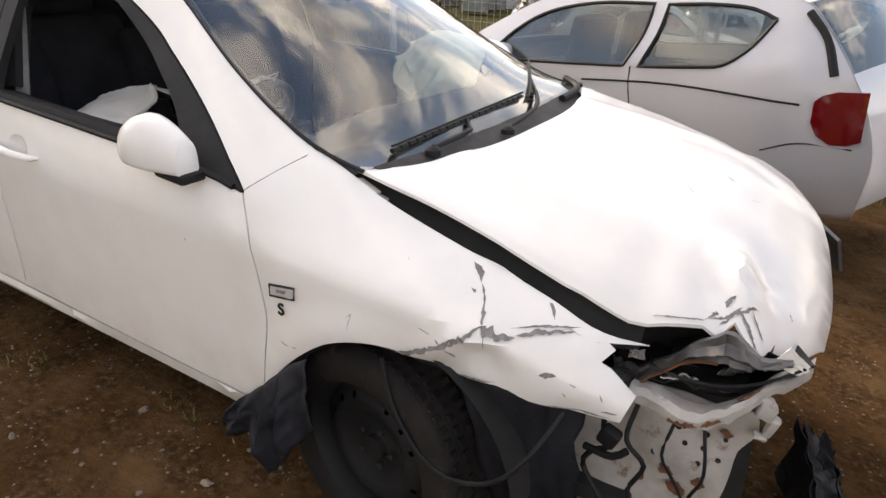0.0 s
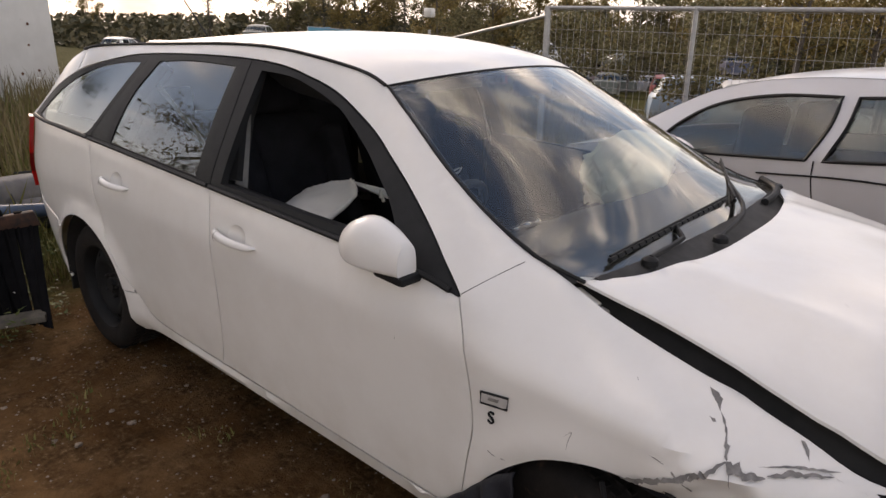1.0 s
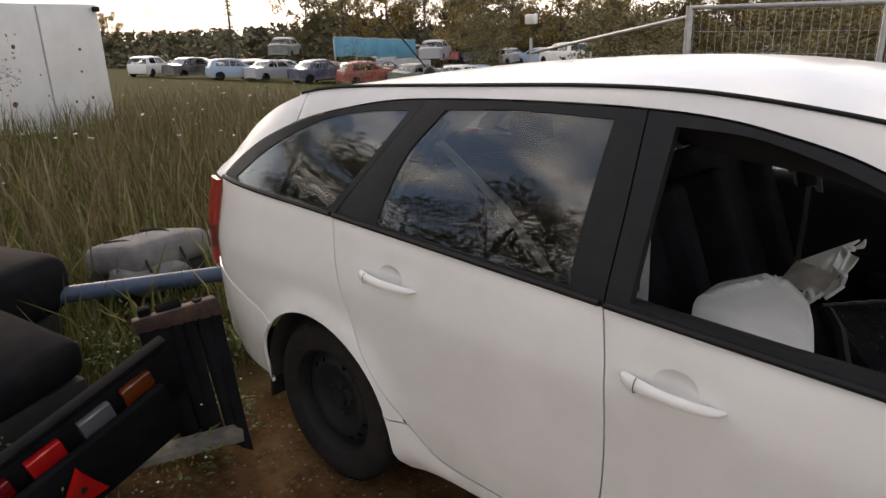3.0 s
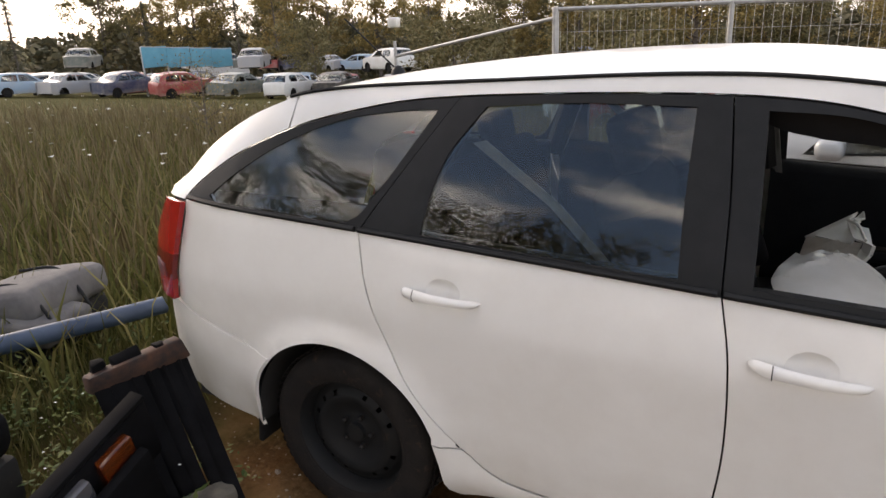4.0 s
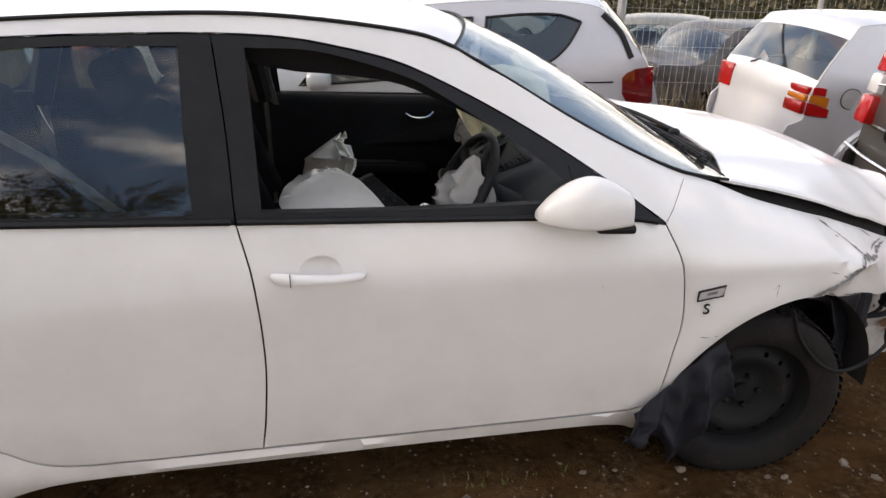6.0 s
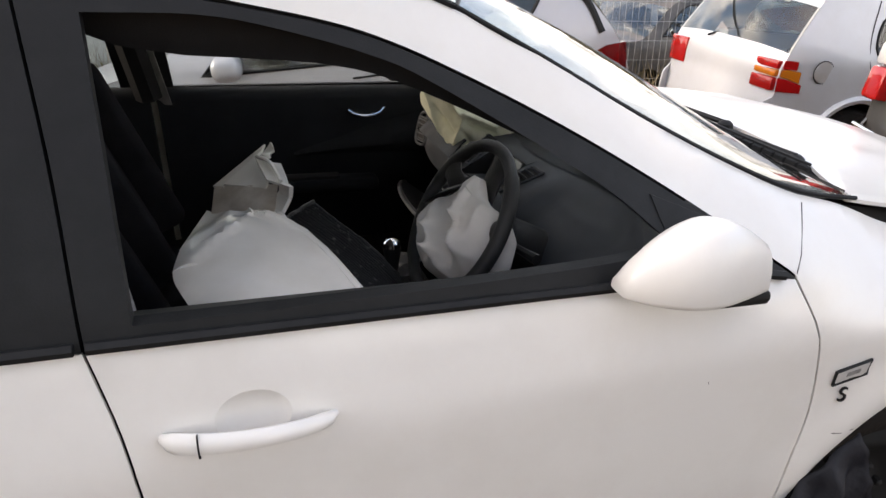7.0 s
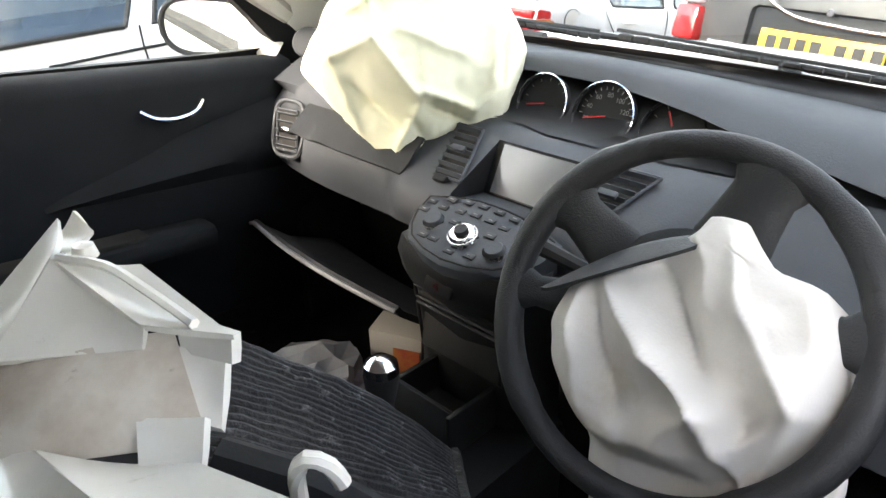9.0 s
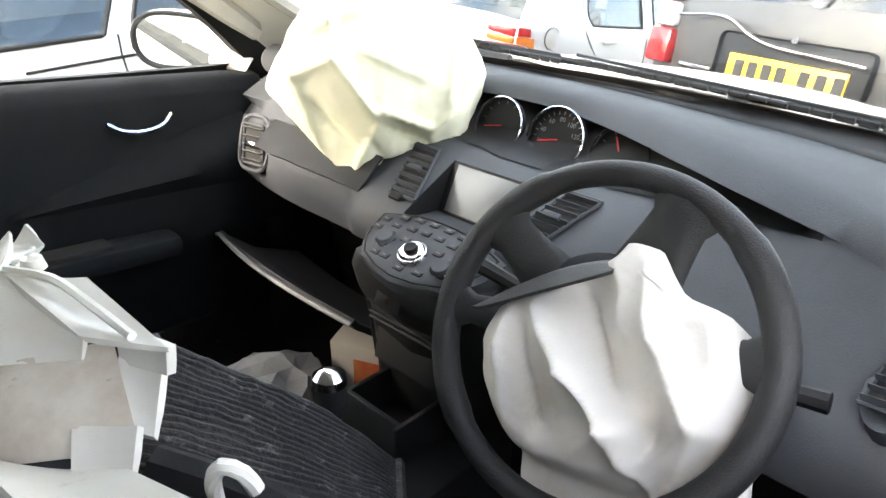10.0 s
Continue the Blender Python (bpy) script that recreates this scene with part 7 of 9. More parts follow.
for pts, r in (([(0.54, -0.66, 0.60), (0.50, -0.69, 0.53), (0.52, -0.68, 0.46), (0.48, -0.67, 0.42), (0.46, -0.66, 0.36), (0.52, -0.67, 0.28), (0.50, -0.66, 0.2)], 0.007), ([(0.56, -0.66, 0.58), (0.555, -0.69, 0.50), (0.60, -0.68, 0.44), (0.575, -0.68, 0.36), (0.60, -0.67, 0.30)], 0.006), ([(0.46, -0.67, 0.425), (0.53, -0.69, 0.44), (0.56, -0.69, 0.47)], 0.009), ([(0.64, -0.65, 0.56), (0.63, -0.67, 0.48), (0.66, -0.66, 0.42), (0.69, -0.66, 0.36), (0.66, -0.66, 0.27)], 0.004), ([(0.70, -0.64, 0.56), (0.72, -0.66, 0.46), (0.70, -0.65, 0.38)], 0.004), ([(0.44, -0.79, 0.585), (0.396, -0.87, 0.492), (0.328, -0.885, 0.409), (0.229, -0.888, 0.370), (0.143, -0.888, 0.401), (0.060, -0.875, 0.49), (0.015, -0.860, 0.60)], 0.006)):
    part("loose_wire", tube(pts, r, 7, 0.02), TRIM, wagon)
part("wire_plug", box((0.045, 0.03, 0.05), (0.52, -0.70, 0.50), 0.008, rot=(10, 20, 0)), TRIM, wagon)
bulb = part("lamp_bulb", lathe([(0.0005, -0.03), (0.009, -0.026), (0.012, -0.012), (0.010, 0.0), (0.014, 0.004), (0.014, 0.016), (0.0005, 0.018)], 14, 'z'), CLEAR, wagon)
bulb.location = (0.655, -0.67, 0.285)
for at, s in (((0.800, -0.57, 0.612), (0.035, 0.024, 0.040)), ((0.818, -0.570, 0.575), (0.024, 0.020, 0.05)), ((0.790, -0.57, 0.636), (0.05, 0.022, 0.014)), ((0.802, -0.575, 0.545), (0.030, 0.018, 0.014))):
    part("plastic_bracket", box(s, at, 0.006, rot=(5, 15, 10), jig=0.004), RUSTYWHITE, wagon)
# what is left of the other side of the nose
part("headlamp", thicken(bowed((0.86, 0.33, 0.695), (0.62, 0.57, 0.755), (0.64, 0.60, 0.64), (0.89, 0.38, 0.58), -0.02), 0.01), SCREEN, wagon)
rows = []
for i in range(8):
    z = 0.26 + 0.30 * i / 7
    rows.append([Vector((0.33, 0.79, z)), Vector((0.50, 0.77, z)), Vector((0.64, 0.69, z)), Vector((0.72, 0.62, z))])
part("bumper_remnant", thicken(grid_loft(rows), 0.008), WHITE, wagon)

# bumper beam lying loose in front
frag = thing("bumper_fragment", "broken black plastic bumper support on the ground", "car part", (1.0, -0.08, 0.0), 15)
for i, (nm, a, b, c, d, amp) in enumerate((
        ("rail", (-0.06, -0.17, 0.17), (-0.05, 0.18, 0.20), (0.05, 0.17, 0.11), (0.05, -0.17, 0.09), 0.030),
        ("rail", (0.05, -0.17, 0.10), (0.05, 0.17, 0.12), (0.07, 0.16, 0.01), (0.07, -0.16, 0.01), 0.025),
        ("rail", (-0.06, -0.17, 0.165), (-0.05, 0.18, 0.195), (-0.08, 0.17, 0.01), (-0.09, -0.16, 0.01), 0.030),
        ("end_flap", (-0.06, -0.16, 0.16), (0.05, -0.17, 0.10), (0.06, -0.20, 0.0), (-0.08, -0.19, 0.0), 0.020),
        ("end_flap", (-0.05, 0.17, 0.19), (0.05, 0.17, 0.12), (0.07, 0.21, 0.0), (-0.07, 0.20, 0.0), 0.020),
        ("bracket_ear", (-0.04, 0.02, 0.19), (-0.02, 0.10, 0.24), (0.03, 0.10, 0.16), (0.02, 0.03, 0.13), 0.012))):
    part(nm, shred(a, b, c, d, amp, LINER, 2.3 * i + 5), LINER, frag, angle=30)

# small scratches on the roof and a bolt on the screen
for i, (x, v) in enumerate(((-2.9, -0.3), (-2.55, -0.05), (-2.1, -0.35), (-1.9, 0.1), (-1.5, -0.2))):
    z = rail(x) + 0.048 * (1 - abs(v) ** 2.2)
    part("paint_crack", ribbon([(x, v * 0.58), (x + 0.05, v * 0.58 + 0.01)], (0.001, 0.003, 0.001), lambda a, b, d, z=z: Vector((a, b, z + 0.004)), seed=i), CHIP, wagon)

# ---------------------------------------------------------------- ground
def softplus(v, k=2.2):
    return math.log1p(math.exp(-abs(v * k))) / k + max(v, 0)


def ground_z(x, y):
    """The car stands on a low rise; the yard falls away behind and beside it."""
    return max(-7.0, -0.08 * softplus(y - 0.9) - 0.10 * softplus(x - 1.0)) - 0.02


def rough_z(x, y):
    z = ground_z(x, y)
    d = max(0.0, math.hypot(x + 1.5, y) - 3.0)
    f = 1.0 / (1 + d * 0.05)
    z += f * (0.030 * noise.noise(Vector((x * 0.9, y * 0.9, 0.5))) + 0.014 * noise.noise(Vector((x * 3.1, y * 3.1, 1.5))) + 0.007 * noise.noise(Vector((x * 9, y * 9, 3.3))))
    z += 0.02 * smooth01((-3.4 - x) / 0.8)
    return z


def earth_mat():
    m, nt, b = base_mat("earth_and_turf")
    N, L = nt.nodes.new, nt.links.new
    co = N("ShaderNodeTexCoord")

    def nz(scale, detail=6, rough=0.6):
        n = N("ShaderNodeTexNoise")
        n.inputs["Scale"].default_value, n.inputs["Detail"].default_value, n.inputs["Roughness"].default_value = scale, detail, rough
        L(co.outputs["Object"], n.inputs["Vector"])
        return n.outputs["Fac"]

    def ramp(fac, stops):
        r = N("ShaderNodeValToRGB")
        els = r.color_ramp.elements
        els[0].position, els[0].color = stops[0][0], (*stops[0][1], 1)
        els[1].position, els[1].color = stops[-1][0], (*stops[-1][1], 1)
        for p, c in stops[1:-1]:
            e = els.new(p)
            e.color = (*c, 1)
        L(fac, r.inputs["Fac"])
        return r.outputs["Color"]

    def mix(f, a, c):
        x = N("ShaderNodeMix")
        x.data_type = 'RGBA'
        L(f, x.inputs["Factor"]), L(a, x.inputs["A"]), L(c, x.inputs["B"])
        return x.outputs["Result"]
    soil = ramp(nz(1.6, 8, 0.65), ((0.32, (0.044, 0.022, 0.009)), (0.48, (0.120, 0.063, 0.026)), (0.66, (0.22, 0.130, 0.062))))
    grit = ramp(nz(38, 4, 0.7), ((0.40, (0.042, 0.024, 0.012)), (0.56, (0.115, 0.068, 0.033)), (0.72, (0.28, 0.20, 0.12))))
    f1 = N("ShaderNodeMapRange")
    f1.inputs["From Min"].default_value, f1.inputs["From Max"].default_value = 0.42, 0.62
    f1.inputs["To Max"].default_value = 0.75
    L(nz(7, 6), f1.inputs["Value"])
    earth = mix(f1.outputs["Result"], soil, grit)
    turf = ramp(nz(5, 8, 0.7), ((0.32, (0.030, 0.026, 0.012)), (0.50, (0.060, 0.060, 0.020)), (0.68, (0.12, 0.095, 0.04))))
    sx = N("ShaderNodeSeparateXYZ")
    L(co.outputs["Object"], sx.inputs["Vector"])
    # turf behind the car and along the fence
    ax = N("ShaderNodeMapRange")
    ax.inputs["From Min"].default_value, ax.inputs["From Max"].default_value = -3.0, -4.1
    ax.clamp = False
    L(sx.outputs["X"], ax.inputs["Value"])
    ay = N("ShaderNodeMapRange")
    ay.inputs["From Min"].default_value, ay.inputs["From Max"].default_value = 3.6, 5.2
    ay.clamp = False
    L(sx.outputs["Y"], ay.inputs["Value"])
    mxm = N("ShaderNodeMath")
    mxm.operation = 'MAXIMUM'
    L(ax.outputs["Result"], mxm.inputs[0]), L(ay.outputs["Result"], mxm.inputs[1])
    jit = N("ShaderNodeMath")
    jit.operation = 'MULTIPLY_ADD'
    L(nz(1.3, 6), jit.inputs[0])
    jit.inputs[1].default_value, jit.inputs[2].default_value = 2.4, -1.25
    ad = N("ShaderNodeMath")
    ad.operation = 'ADD'
    ad.use_clamp = True
    L(mxm.outputs["Value"], ad.inputs[0]), L(jit.outputs["Value"], ad.inputs[1])
    L(mix(ad.outputs["Value"], earth, turf), b.inputs["Base Color"])
    b.inputs["Roughness"].default_value = 0.92
    b.inputs["Specular IOR Level"].default_value = 0.02
    bp = N("ShaderNodeBump")
    bp.inputs["Strength"].default_value = 1.0
    bp.inputs["Distance"].default_value = 0.035
    L(nz(26, 10, 0.72), bp.inputs["Height"])
    L(bp.outputs["Normal"], b.inputs["Normal"])
    return m


EARTH = earth_mat()
n_ = 130
cs = [math.copysign(abs(i / n_) ** 4.2 * 700 + abs(i / n_) * 9, i) for i in range(-n_, n_ + 1)]
V = [(x - 1.6, y - 0.8, rough_z(x - 1.6, y - 0.8)) for x in cs for y in cs]
m_ = len(cs)
F = [(i * m_ + j, (i + 1) * m_ + j, (i + 1) * m_ + j + 1, i * m_ + j + 1) for i in range(m_ - 1) for j in range(m_ - 1)]
tagged(link_mesh("ground", V, F, EARTH), "trodden brown earth turning to rough autumn turf", "ground", kind="structure")

# stones and clods
STONE = surf("pale_stone", (0.15, 0.11, 0.08), (0.27, 0.22, 0.17), rough=0.85, scale=30, rand=0.3)
rng = random.Random(5)
meshes = []
for k in range(6):
    bm = bmesh.new()
    bmesh.ops.create_icosphere(bm, subdivisions=1, radius=1.0)
    for v in bm.verts:
        v.co = Vector((v.co.x * 1.0, v.co.y * rng.uniform(0.6, 0.9), v.co.z * rng.uniform(0.35, 0.6))) * (1 + 0.35 * noise.noise(v.co * 1.7 + Vector((k * 5, 0, 0))))
    me = bpy.data.meshes.new("stone")
    bm.to_mesh(me)
    bm.free()
    me.materials.append(STONE)
    meshes.append(me)
for i in range(150):
    x, y = rng.uniform(-3.6, 0.8), rng.uniform(-2.2, -0.70)
    s = rng.choice((0.006, 0.008, 0.011, 0.015, 0.022))
    ob = new("stone", meshes[i % 6])
    ob.matrix_basis = pose(x, y, rough_z(x, y) + s * 0.15, rng.uniform(-20, 20), rng.uniform(-20, 20), rng.uniform(0, 360)) @ Matrix.Scale(s, 4)
    tagged(ob, "small pale stone lying on the earth", "stone", "stones on the earth")
bm = bmesh.new()
for i in range(5200):
    x, y = rng.uniform(-4.2, 1.6), rng.uniform(-2.6, 1.2)
    s = rng.uniform(0.0025, 0.008)
    c = Vector((x, y, rough_z(x, y) + s * 0.2))
    q = [bm.verts.new(c + Vector((rng.uniform(0.6, 1.2) * s * a, rng.uniform(0.6, 1.2) * s * b, s * (0.6 if k == 4 else 0) * rng.uniform(0.7, 1.3)))) for k, (a, b) in enumerate(((1, 0), (0, 1), (-1, 0), (0, -1), (0, 0)))]
    for k in range(4):
        bm.faces.new((q[k], q[(k + 1) % 4], q[4]))
tagged(part("grit", bm, STONE, None, smooth=False), "loose grit and crumbs of earth", "grit", kind="stuff")


# ---------------------------------------------------------------- grass and weeds
def leaf_mat(name, c1, c2, c3):
    m, nt, b = base_mat(name)
    N, L = nt.nodes.new, nt.links.new
    g = N("ShaderNodeNewGeometry")
    r = N("ShaderNodeValToRGB")
    els = r.color_ramp.elements
    els[0].color, els[1].color = (*c1, 1), (*c3, 1)
    e = els.new(0.5)
    e.color = (*c2, 1)
    L(g.outputs["Random Per Island"], r.inputs["Fac"])
    L(r.outputs["Color"], b.inputs["Base Color"])
    b.inputs["Roughness"].default_value = 0.7
    b.inputs["Specular IOR Level"].default_value = 0.2
    b.inputs["Subsurface Weight"].default_value = 0.0
    return m


GRASS = leaf_mat("grass_blades", (0.080, 0.088, 0.022), (0.150, 0.145, 0.042), (0.25, 0.205, 0.085))
DRY = leaf_mat("dry_weeds", (0.115, 0.085, 0.042), (0.19, 0.145, 0.076), (0.28, 0.225, 0.125))


def blades(name, count, region, h0, h1, mat, label, seed, lean=0.35, width=0.004, accept=None):
    rng = random.Random(seed)
    V, F = [], []
    done = 0
    while done < count:
        x, y = region(rng)
        if accept and not accept(x, y, rng):
            continue
        done += 1
        z = rough_z(x, y) - 0.01
        h = rng.uniform(h0, h1)
        a = rng.uniform(0, 2 * math.pi)
        w = width * rng.uniform(0.6, 1.5)
        dx, dy = math.cos(a), math.sin(a)
        b = rng.uniform(0, 2 * math.pi)
        l = h * rng.uniform(0.1, lean * 2)
        lx, ly = l * math.cos(b), l * math.sin(b)
        o = len(V)
        V += [(x - w * dx, y - w * dy, z), (x + w * dx, y + w * dy, z), (x + w * 0.7 * dx + lx * 0.35, y + w * 0.7 * dy + ly * 0.35, z + h * 0.6), (x - w * 0.7 * dx + lx * 0.35, y - w * 0.7 * dy + ly * 0.35, z + h * 0.6), (x + lx, y + ly, z + h * 0.96)]
        F += [(o, o + 1, o + 2, o + 3), (o + 3, o + 2, o + 4)]
    tagged(link_mesh(name, V, F, mat, smooth=False), label, "grass", kind="stuff")


def turf(x, y, rng):
    n = noise.noise(Vector((x * 1.1, y * 1.1, 2.0)))
    edge = max((-3.35 - x) / 0.9, (y - 4.2) / 0.9)
    return rng.random() < smooth01(edge * 0.6 + n * 0.9 + 0.25)


def out_of_car(x, y):
    return not (-3.75 < x < 0.9 and -0.8 < y < 0.8)


blades("grass", 17000, lambda r: (r.uniform(-6.2, -2.9), r.uniform(-2.2, 2.6)), 0.04, 0.16, GRASS, "short green and yellow autumn grass", 1, accept=lambda x, y, r: out_of_car(x, y) and turf(x, y, r))
blades("grass", 15000, lambda r: (-4.2 - 12 * r.random() ** 1.5, r.uniform(-4, 11)), 0.15, 0.55, GRASS, "knee-high rough autumn grass", 2, width=0.008, accept=turf)
blades("tall_weeds", 9000, lambda r: (-5.0 - 16 * r.random() ** 1.2, r.uniform(-3, 14)), 0.35, 0.85, DRY, "tall brown dried weeds", 3, lean=0.2, width=0.009, accept=lambda x, y, r: r.random() < 0.35 + 0.65 * smooth01(noise.noise(Vector((x * 0.5, y * 0.5, 7))) + 0.4))
blades("weeds", 6000, lambda r: (r.uniform(-9, 9), 4.2 + 6 * r.random() ** 1.5), 0.3, 0.9, DRY, "dry weeds along the wire fence", 4, lean=0.25, width=0.007)
blades("grass", 1100, lambda r: (r.uniform(-3.6, 1.0), r.uniform(-1.9, -0.75)), 0.015, 0.05, GRASS, "sparse grass tufts in the earth", 6, accept=lambda x, y, r: r.random() < smooth01(noise.noise(Vector((x * 2.2, y * 2.2, 11))) * 3 - 0.9))

# low leafy weeds by the rear bumper: small rosettes and white flower heads
rng = random.Random(21)
V, F = [], []
for i in range(420):
    x, y = rng.uniform(-4.6, -2.95), rng.uniform(-1.7, 0.3)
    if not out_of_car(x, y) or rng.random() > smooth01((-2.75 - x) * 1.2):
        continue
    h = rng.uniform(0.04, 0.22)
    for k in range(rng.randint(6, 14)):
        a, zz = rng.uniform(0, 6.28), rng.uniform(0.2, 1) * h
        r_, s = rng.uniform(0.01, 0.05), rng.uniform(0.006, 0.017)
        c = Vector((x + r_ * math.cos(a), y + r_ * math.sin(a), rough_z(x, y) + zz))
        t1 = Vector((math.cos(a), math.sin(a), rng.uniform(-0.5, 0.5))) * s * 1.6
        t2 = Vector((-math.sin(a), math.cos(a), 0)) * s * 0.6
        o = len(V)
        V += [c - t1 * 0.6, c + t2, c + t1, c - t2]
        F += [(o, o + 1, o + 2, o + 3)]
tagged(link_mesh("leafy_weeds", V, F, leaf_mat("weed_leaves", (0.03, 0.055, 0.012), (0.07, 0.10, 0.025), (0.14, 0.15, 0.05)), smooth=False), "low leafy weeds by the rear wheel", "weeds", kind="stuff")
bm = bmesh.new()
WHITEFL = surf("white_petals", (0.6, 0.6, 0.55), rough=0.8)
for i in range(260):
    x, y = (rng.uniform(-4.4, -2.9), rng.uniform(-1.7, 0.2)) if i < 90 else (rng.uniform(-12, -5), rng.uniform(-2, 8))
    if not out_of_car(x, y):
        continue
    h = rng.uniform(0.08, 0.2) if i < 90 else rng.uniform(0.6, 1.1)
    s = 0.006 if i < 90 else 0.018
    c = Vector((x, y, rough_z(x, y) + h))
    q = [bm.verts.new(c + s * Vector((math.cos(k * 1.257), math.sin(k * 1.257), rng.uniform(-0.4, 0.4)))) for k in range(5)]
    bm.faces.new(q)
tagged(part("weed_flowers", bm, WHITEFL, None, smooth=False), "scattered small white weed flowers", "flowers", kind="stuff")


# ---------------------------------------------------------------- other cars
def small_wheel(parent, at, r=0.30, w=0.18, cap=None, side=1):
    wh = new("wheel")
    wh.parent = parent
    wh.matrix_basis = pose(*at)
    s = side
    part("tyre", lathe([(r * 0.64, -w / 2), (r * 0.9, -w / 2), (r, -w / 3), (r, w / 3), (r * 0.9, w / 2), (r * 0.64, w / 2)], 28), RUBBER, wh)
    part("rim", lathe([(r * 0.66, s * w * 0.45), (r * 0.6, s * w * 0.25), (r * 0.4, s * w * 0.35), (r * 0.1, s * w * 0.3), (0.001, s * w * 0.3)], 28), cap or STEEL, wh)


def side_car(name, label, at, rz, top, width, windows, arches, sill, panes, mat, glassm, tumble=0.42, belt_z=0.92, crown=0.04, lamps=(), wheels=True, group="", nose=0.5, wreck=0, trims=()):
    """A car from its side view: pressed flanks with real openings, a skin over the top, glass, lamps and wheels.
    top: runs of (x, z) from the tail to the nose; panes: stretches of x along the top that are glass."""
    T = thing(name, label, "car", at, rz, group)
    L_ = max(p[0] for p in top)

    def hw(x, z):
        e = max(0.0, abs(x / L_ * 2 - 1) - 0.72) / 0.28
        b = width / 2 * (1 - 0.17 * e ** 2.2) - tumble * max(0.0, z - belt_z) - 0.08 * max(0.0, 0.45 - z)
        return b - 0.03 * max(0, z - 0.70) if z < belt_z else b - 0.03 * (belt_z - 0.70)
    curve = spline(top, 0.05)
    low = [curve[-1]]
    run = []
    for xa, r in sorted(arches, reverse=True):
        run.append([(xa + r * math.cos(radians(a)), 0.30 + r * math.sin(radians(a))) for a in range(-12, 193, 12)])
    bottom = [(curve[-1][0], sill + 0.04)]
    pts = list(map(tuple, curve)) + [(curve[-1][0] - 0.02, sill + 0.02)]
    for rr in run:
        pts += rr
    pts += [(curve[0][0] + 0.02, sill + 0.02)]
    body = None
    for s in (-1, 1):
        to3 = lambda x, z, d=0.0, s=s: Vector((x, s * (hw(x, z) - d), z))
        ob = part("flank", sheet(pts, to3, step=0.09, thick=0.02, holes=[closed(*w, step=0.06) for w in windows]), mat, T)
        for w in windows:
            if wreck and random.random() < 0.5:
                continue
            g = part("window_pane", sheet(closed(*w, step=0.06), lambda x, z, d=0.0, s=s: Vector((x, s * (hw(x, z) - 0.008 - d), z)), step=0.12, thick=0.004, roll=0), glassm, ob)
            g.visible_shadow = False
            o = closed(*w, step=0.06)
            part("window_seal", tube([to3(x, z, 0.001) for x, z in o + [o[0]]], 0.010, 5), TRIM, ob)
        for tr in trims:
            part("trim_strip", tube([to3(x, z, -0.003) for x, z in spline(tr, 0.15)], 0.006, 5), TRIM, ob)
        for xa, r in arches:
            rows = [[Vector((xa + (r + 0.005) * math.cos(radians(a)), s * y, 0.30 + (r + 0.005) * math.sin(radians(a)))) for y in (hw(xa, 0.5) - 0.01, 0.35)] for a in range(-10, 191, 20)]
            part("wheel_house", grid_loft(rows), UNDER, ob)
            if wheels:
                small_wheel(T, (xa, s * (hw(xa, 0.3) - 0.10), 0.30), side=s)
    # skin over the top, cut where the glass begins
    def skin(x0, x1, m, nm, lift=0.0):
        rows = []
        for x, z in curve:
            if x0 - 1e-6 <= x <= x1 + 1e-6:
                rows.append([Vector((x + nose * 0.10 * (1 - v * v) * (1 if x > L_ * 0.85 else -1 if x < L_ * 0.12 else 0), v * hw(x, z), z + crown * (1 - abs(v) ** 2.5) * min(1, max(0.2, (z - 0.3) * 1.5)) + lift)) for v in np.linspace(-1, 1, 13)])
        if len(rows) > 1:
            return part(nm, thicken(grid_loft(rows), 0.01 if m is not glassm else 0.004), m, T)
    cuts = sorted({curve[0][0], curve[-1][0], *[a for p in panes for a in p[:2]]})
    xs = [c[0] for c in curve]
    edges_ = [xs[int(np.argmin([abs(v - c) for v in xs]))] for c in cuts]
    for a, b in zip(edges_, edges_[1:]):
        glassy = any(abs(a - min(xs, key=lambda v: abs(v - p[0]))) < 1e-6 for p in panes)
        zmid = float(np.interp((a + b) / 2, xs, [c[1] for c in curve]))
        g = skin(a, b, glassm if glassy else mat, ("rear_window" if a < L_ * 0.4 else "windscreen") if glassy else ("tail" if b < L_ * 0.3 else "bonnet" if a > L_ * 0.6 else "roof"))
        if glassy and g:
            g.visible_shadow = False
    part("floor_pan", box((L_ * 0.86, width * 0.8, 0.08), (L_ / 2, 0, sill + 0.06), 0.02), UNDER, T)
    part("cabin", box((L_ * 0.42, width * 0.70, 0.30), (L_ * 0.47, 0, belt_z - 0.24), 0.08), CLOTH, T)
    for q in (-0.3, 0.3):
        part("seat_back", box((0.12, 0.42, 0.55), (L_ * 0.50, q, belt_z - 0.02), 0.05, rot=(0, -12, 0)), CLOTH, T)
    for nm, pts_, m in lamps:
        for s in (-1, 1):
            rows = []
            for x, z0, z1 in pts_:
                rows.append([Vector((x, s * (hw(max(0.02, x), z) + 0.008), z)) for z in np.linspace(z0, z1, 5)])
            part(nm, thicken(grid_loft(rows), 0.03), m, T)
    return T, hw


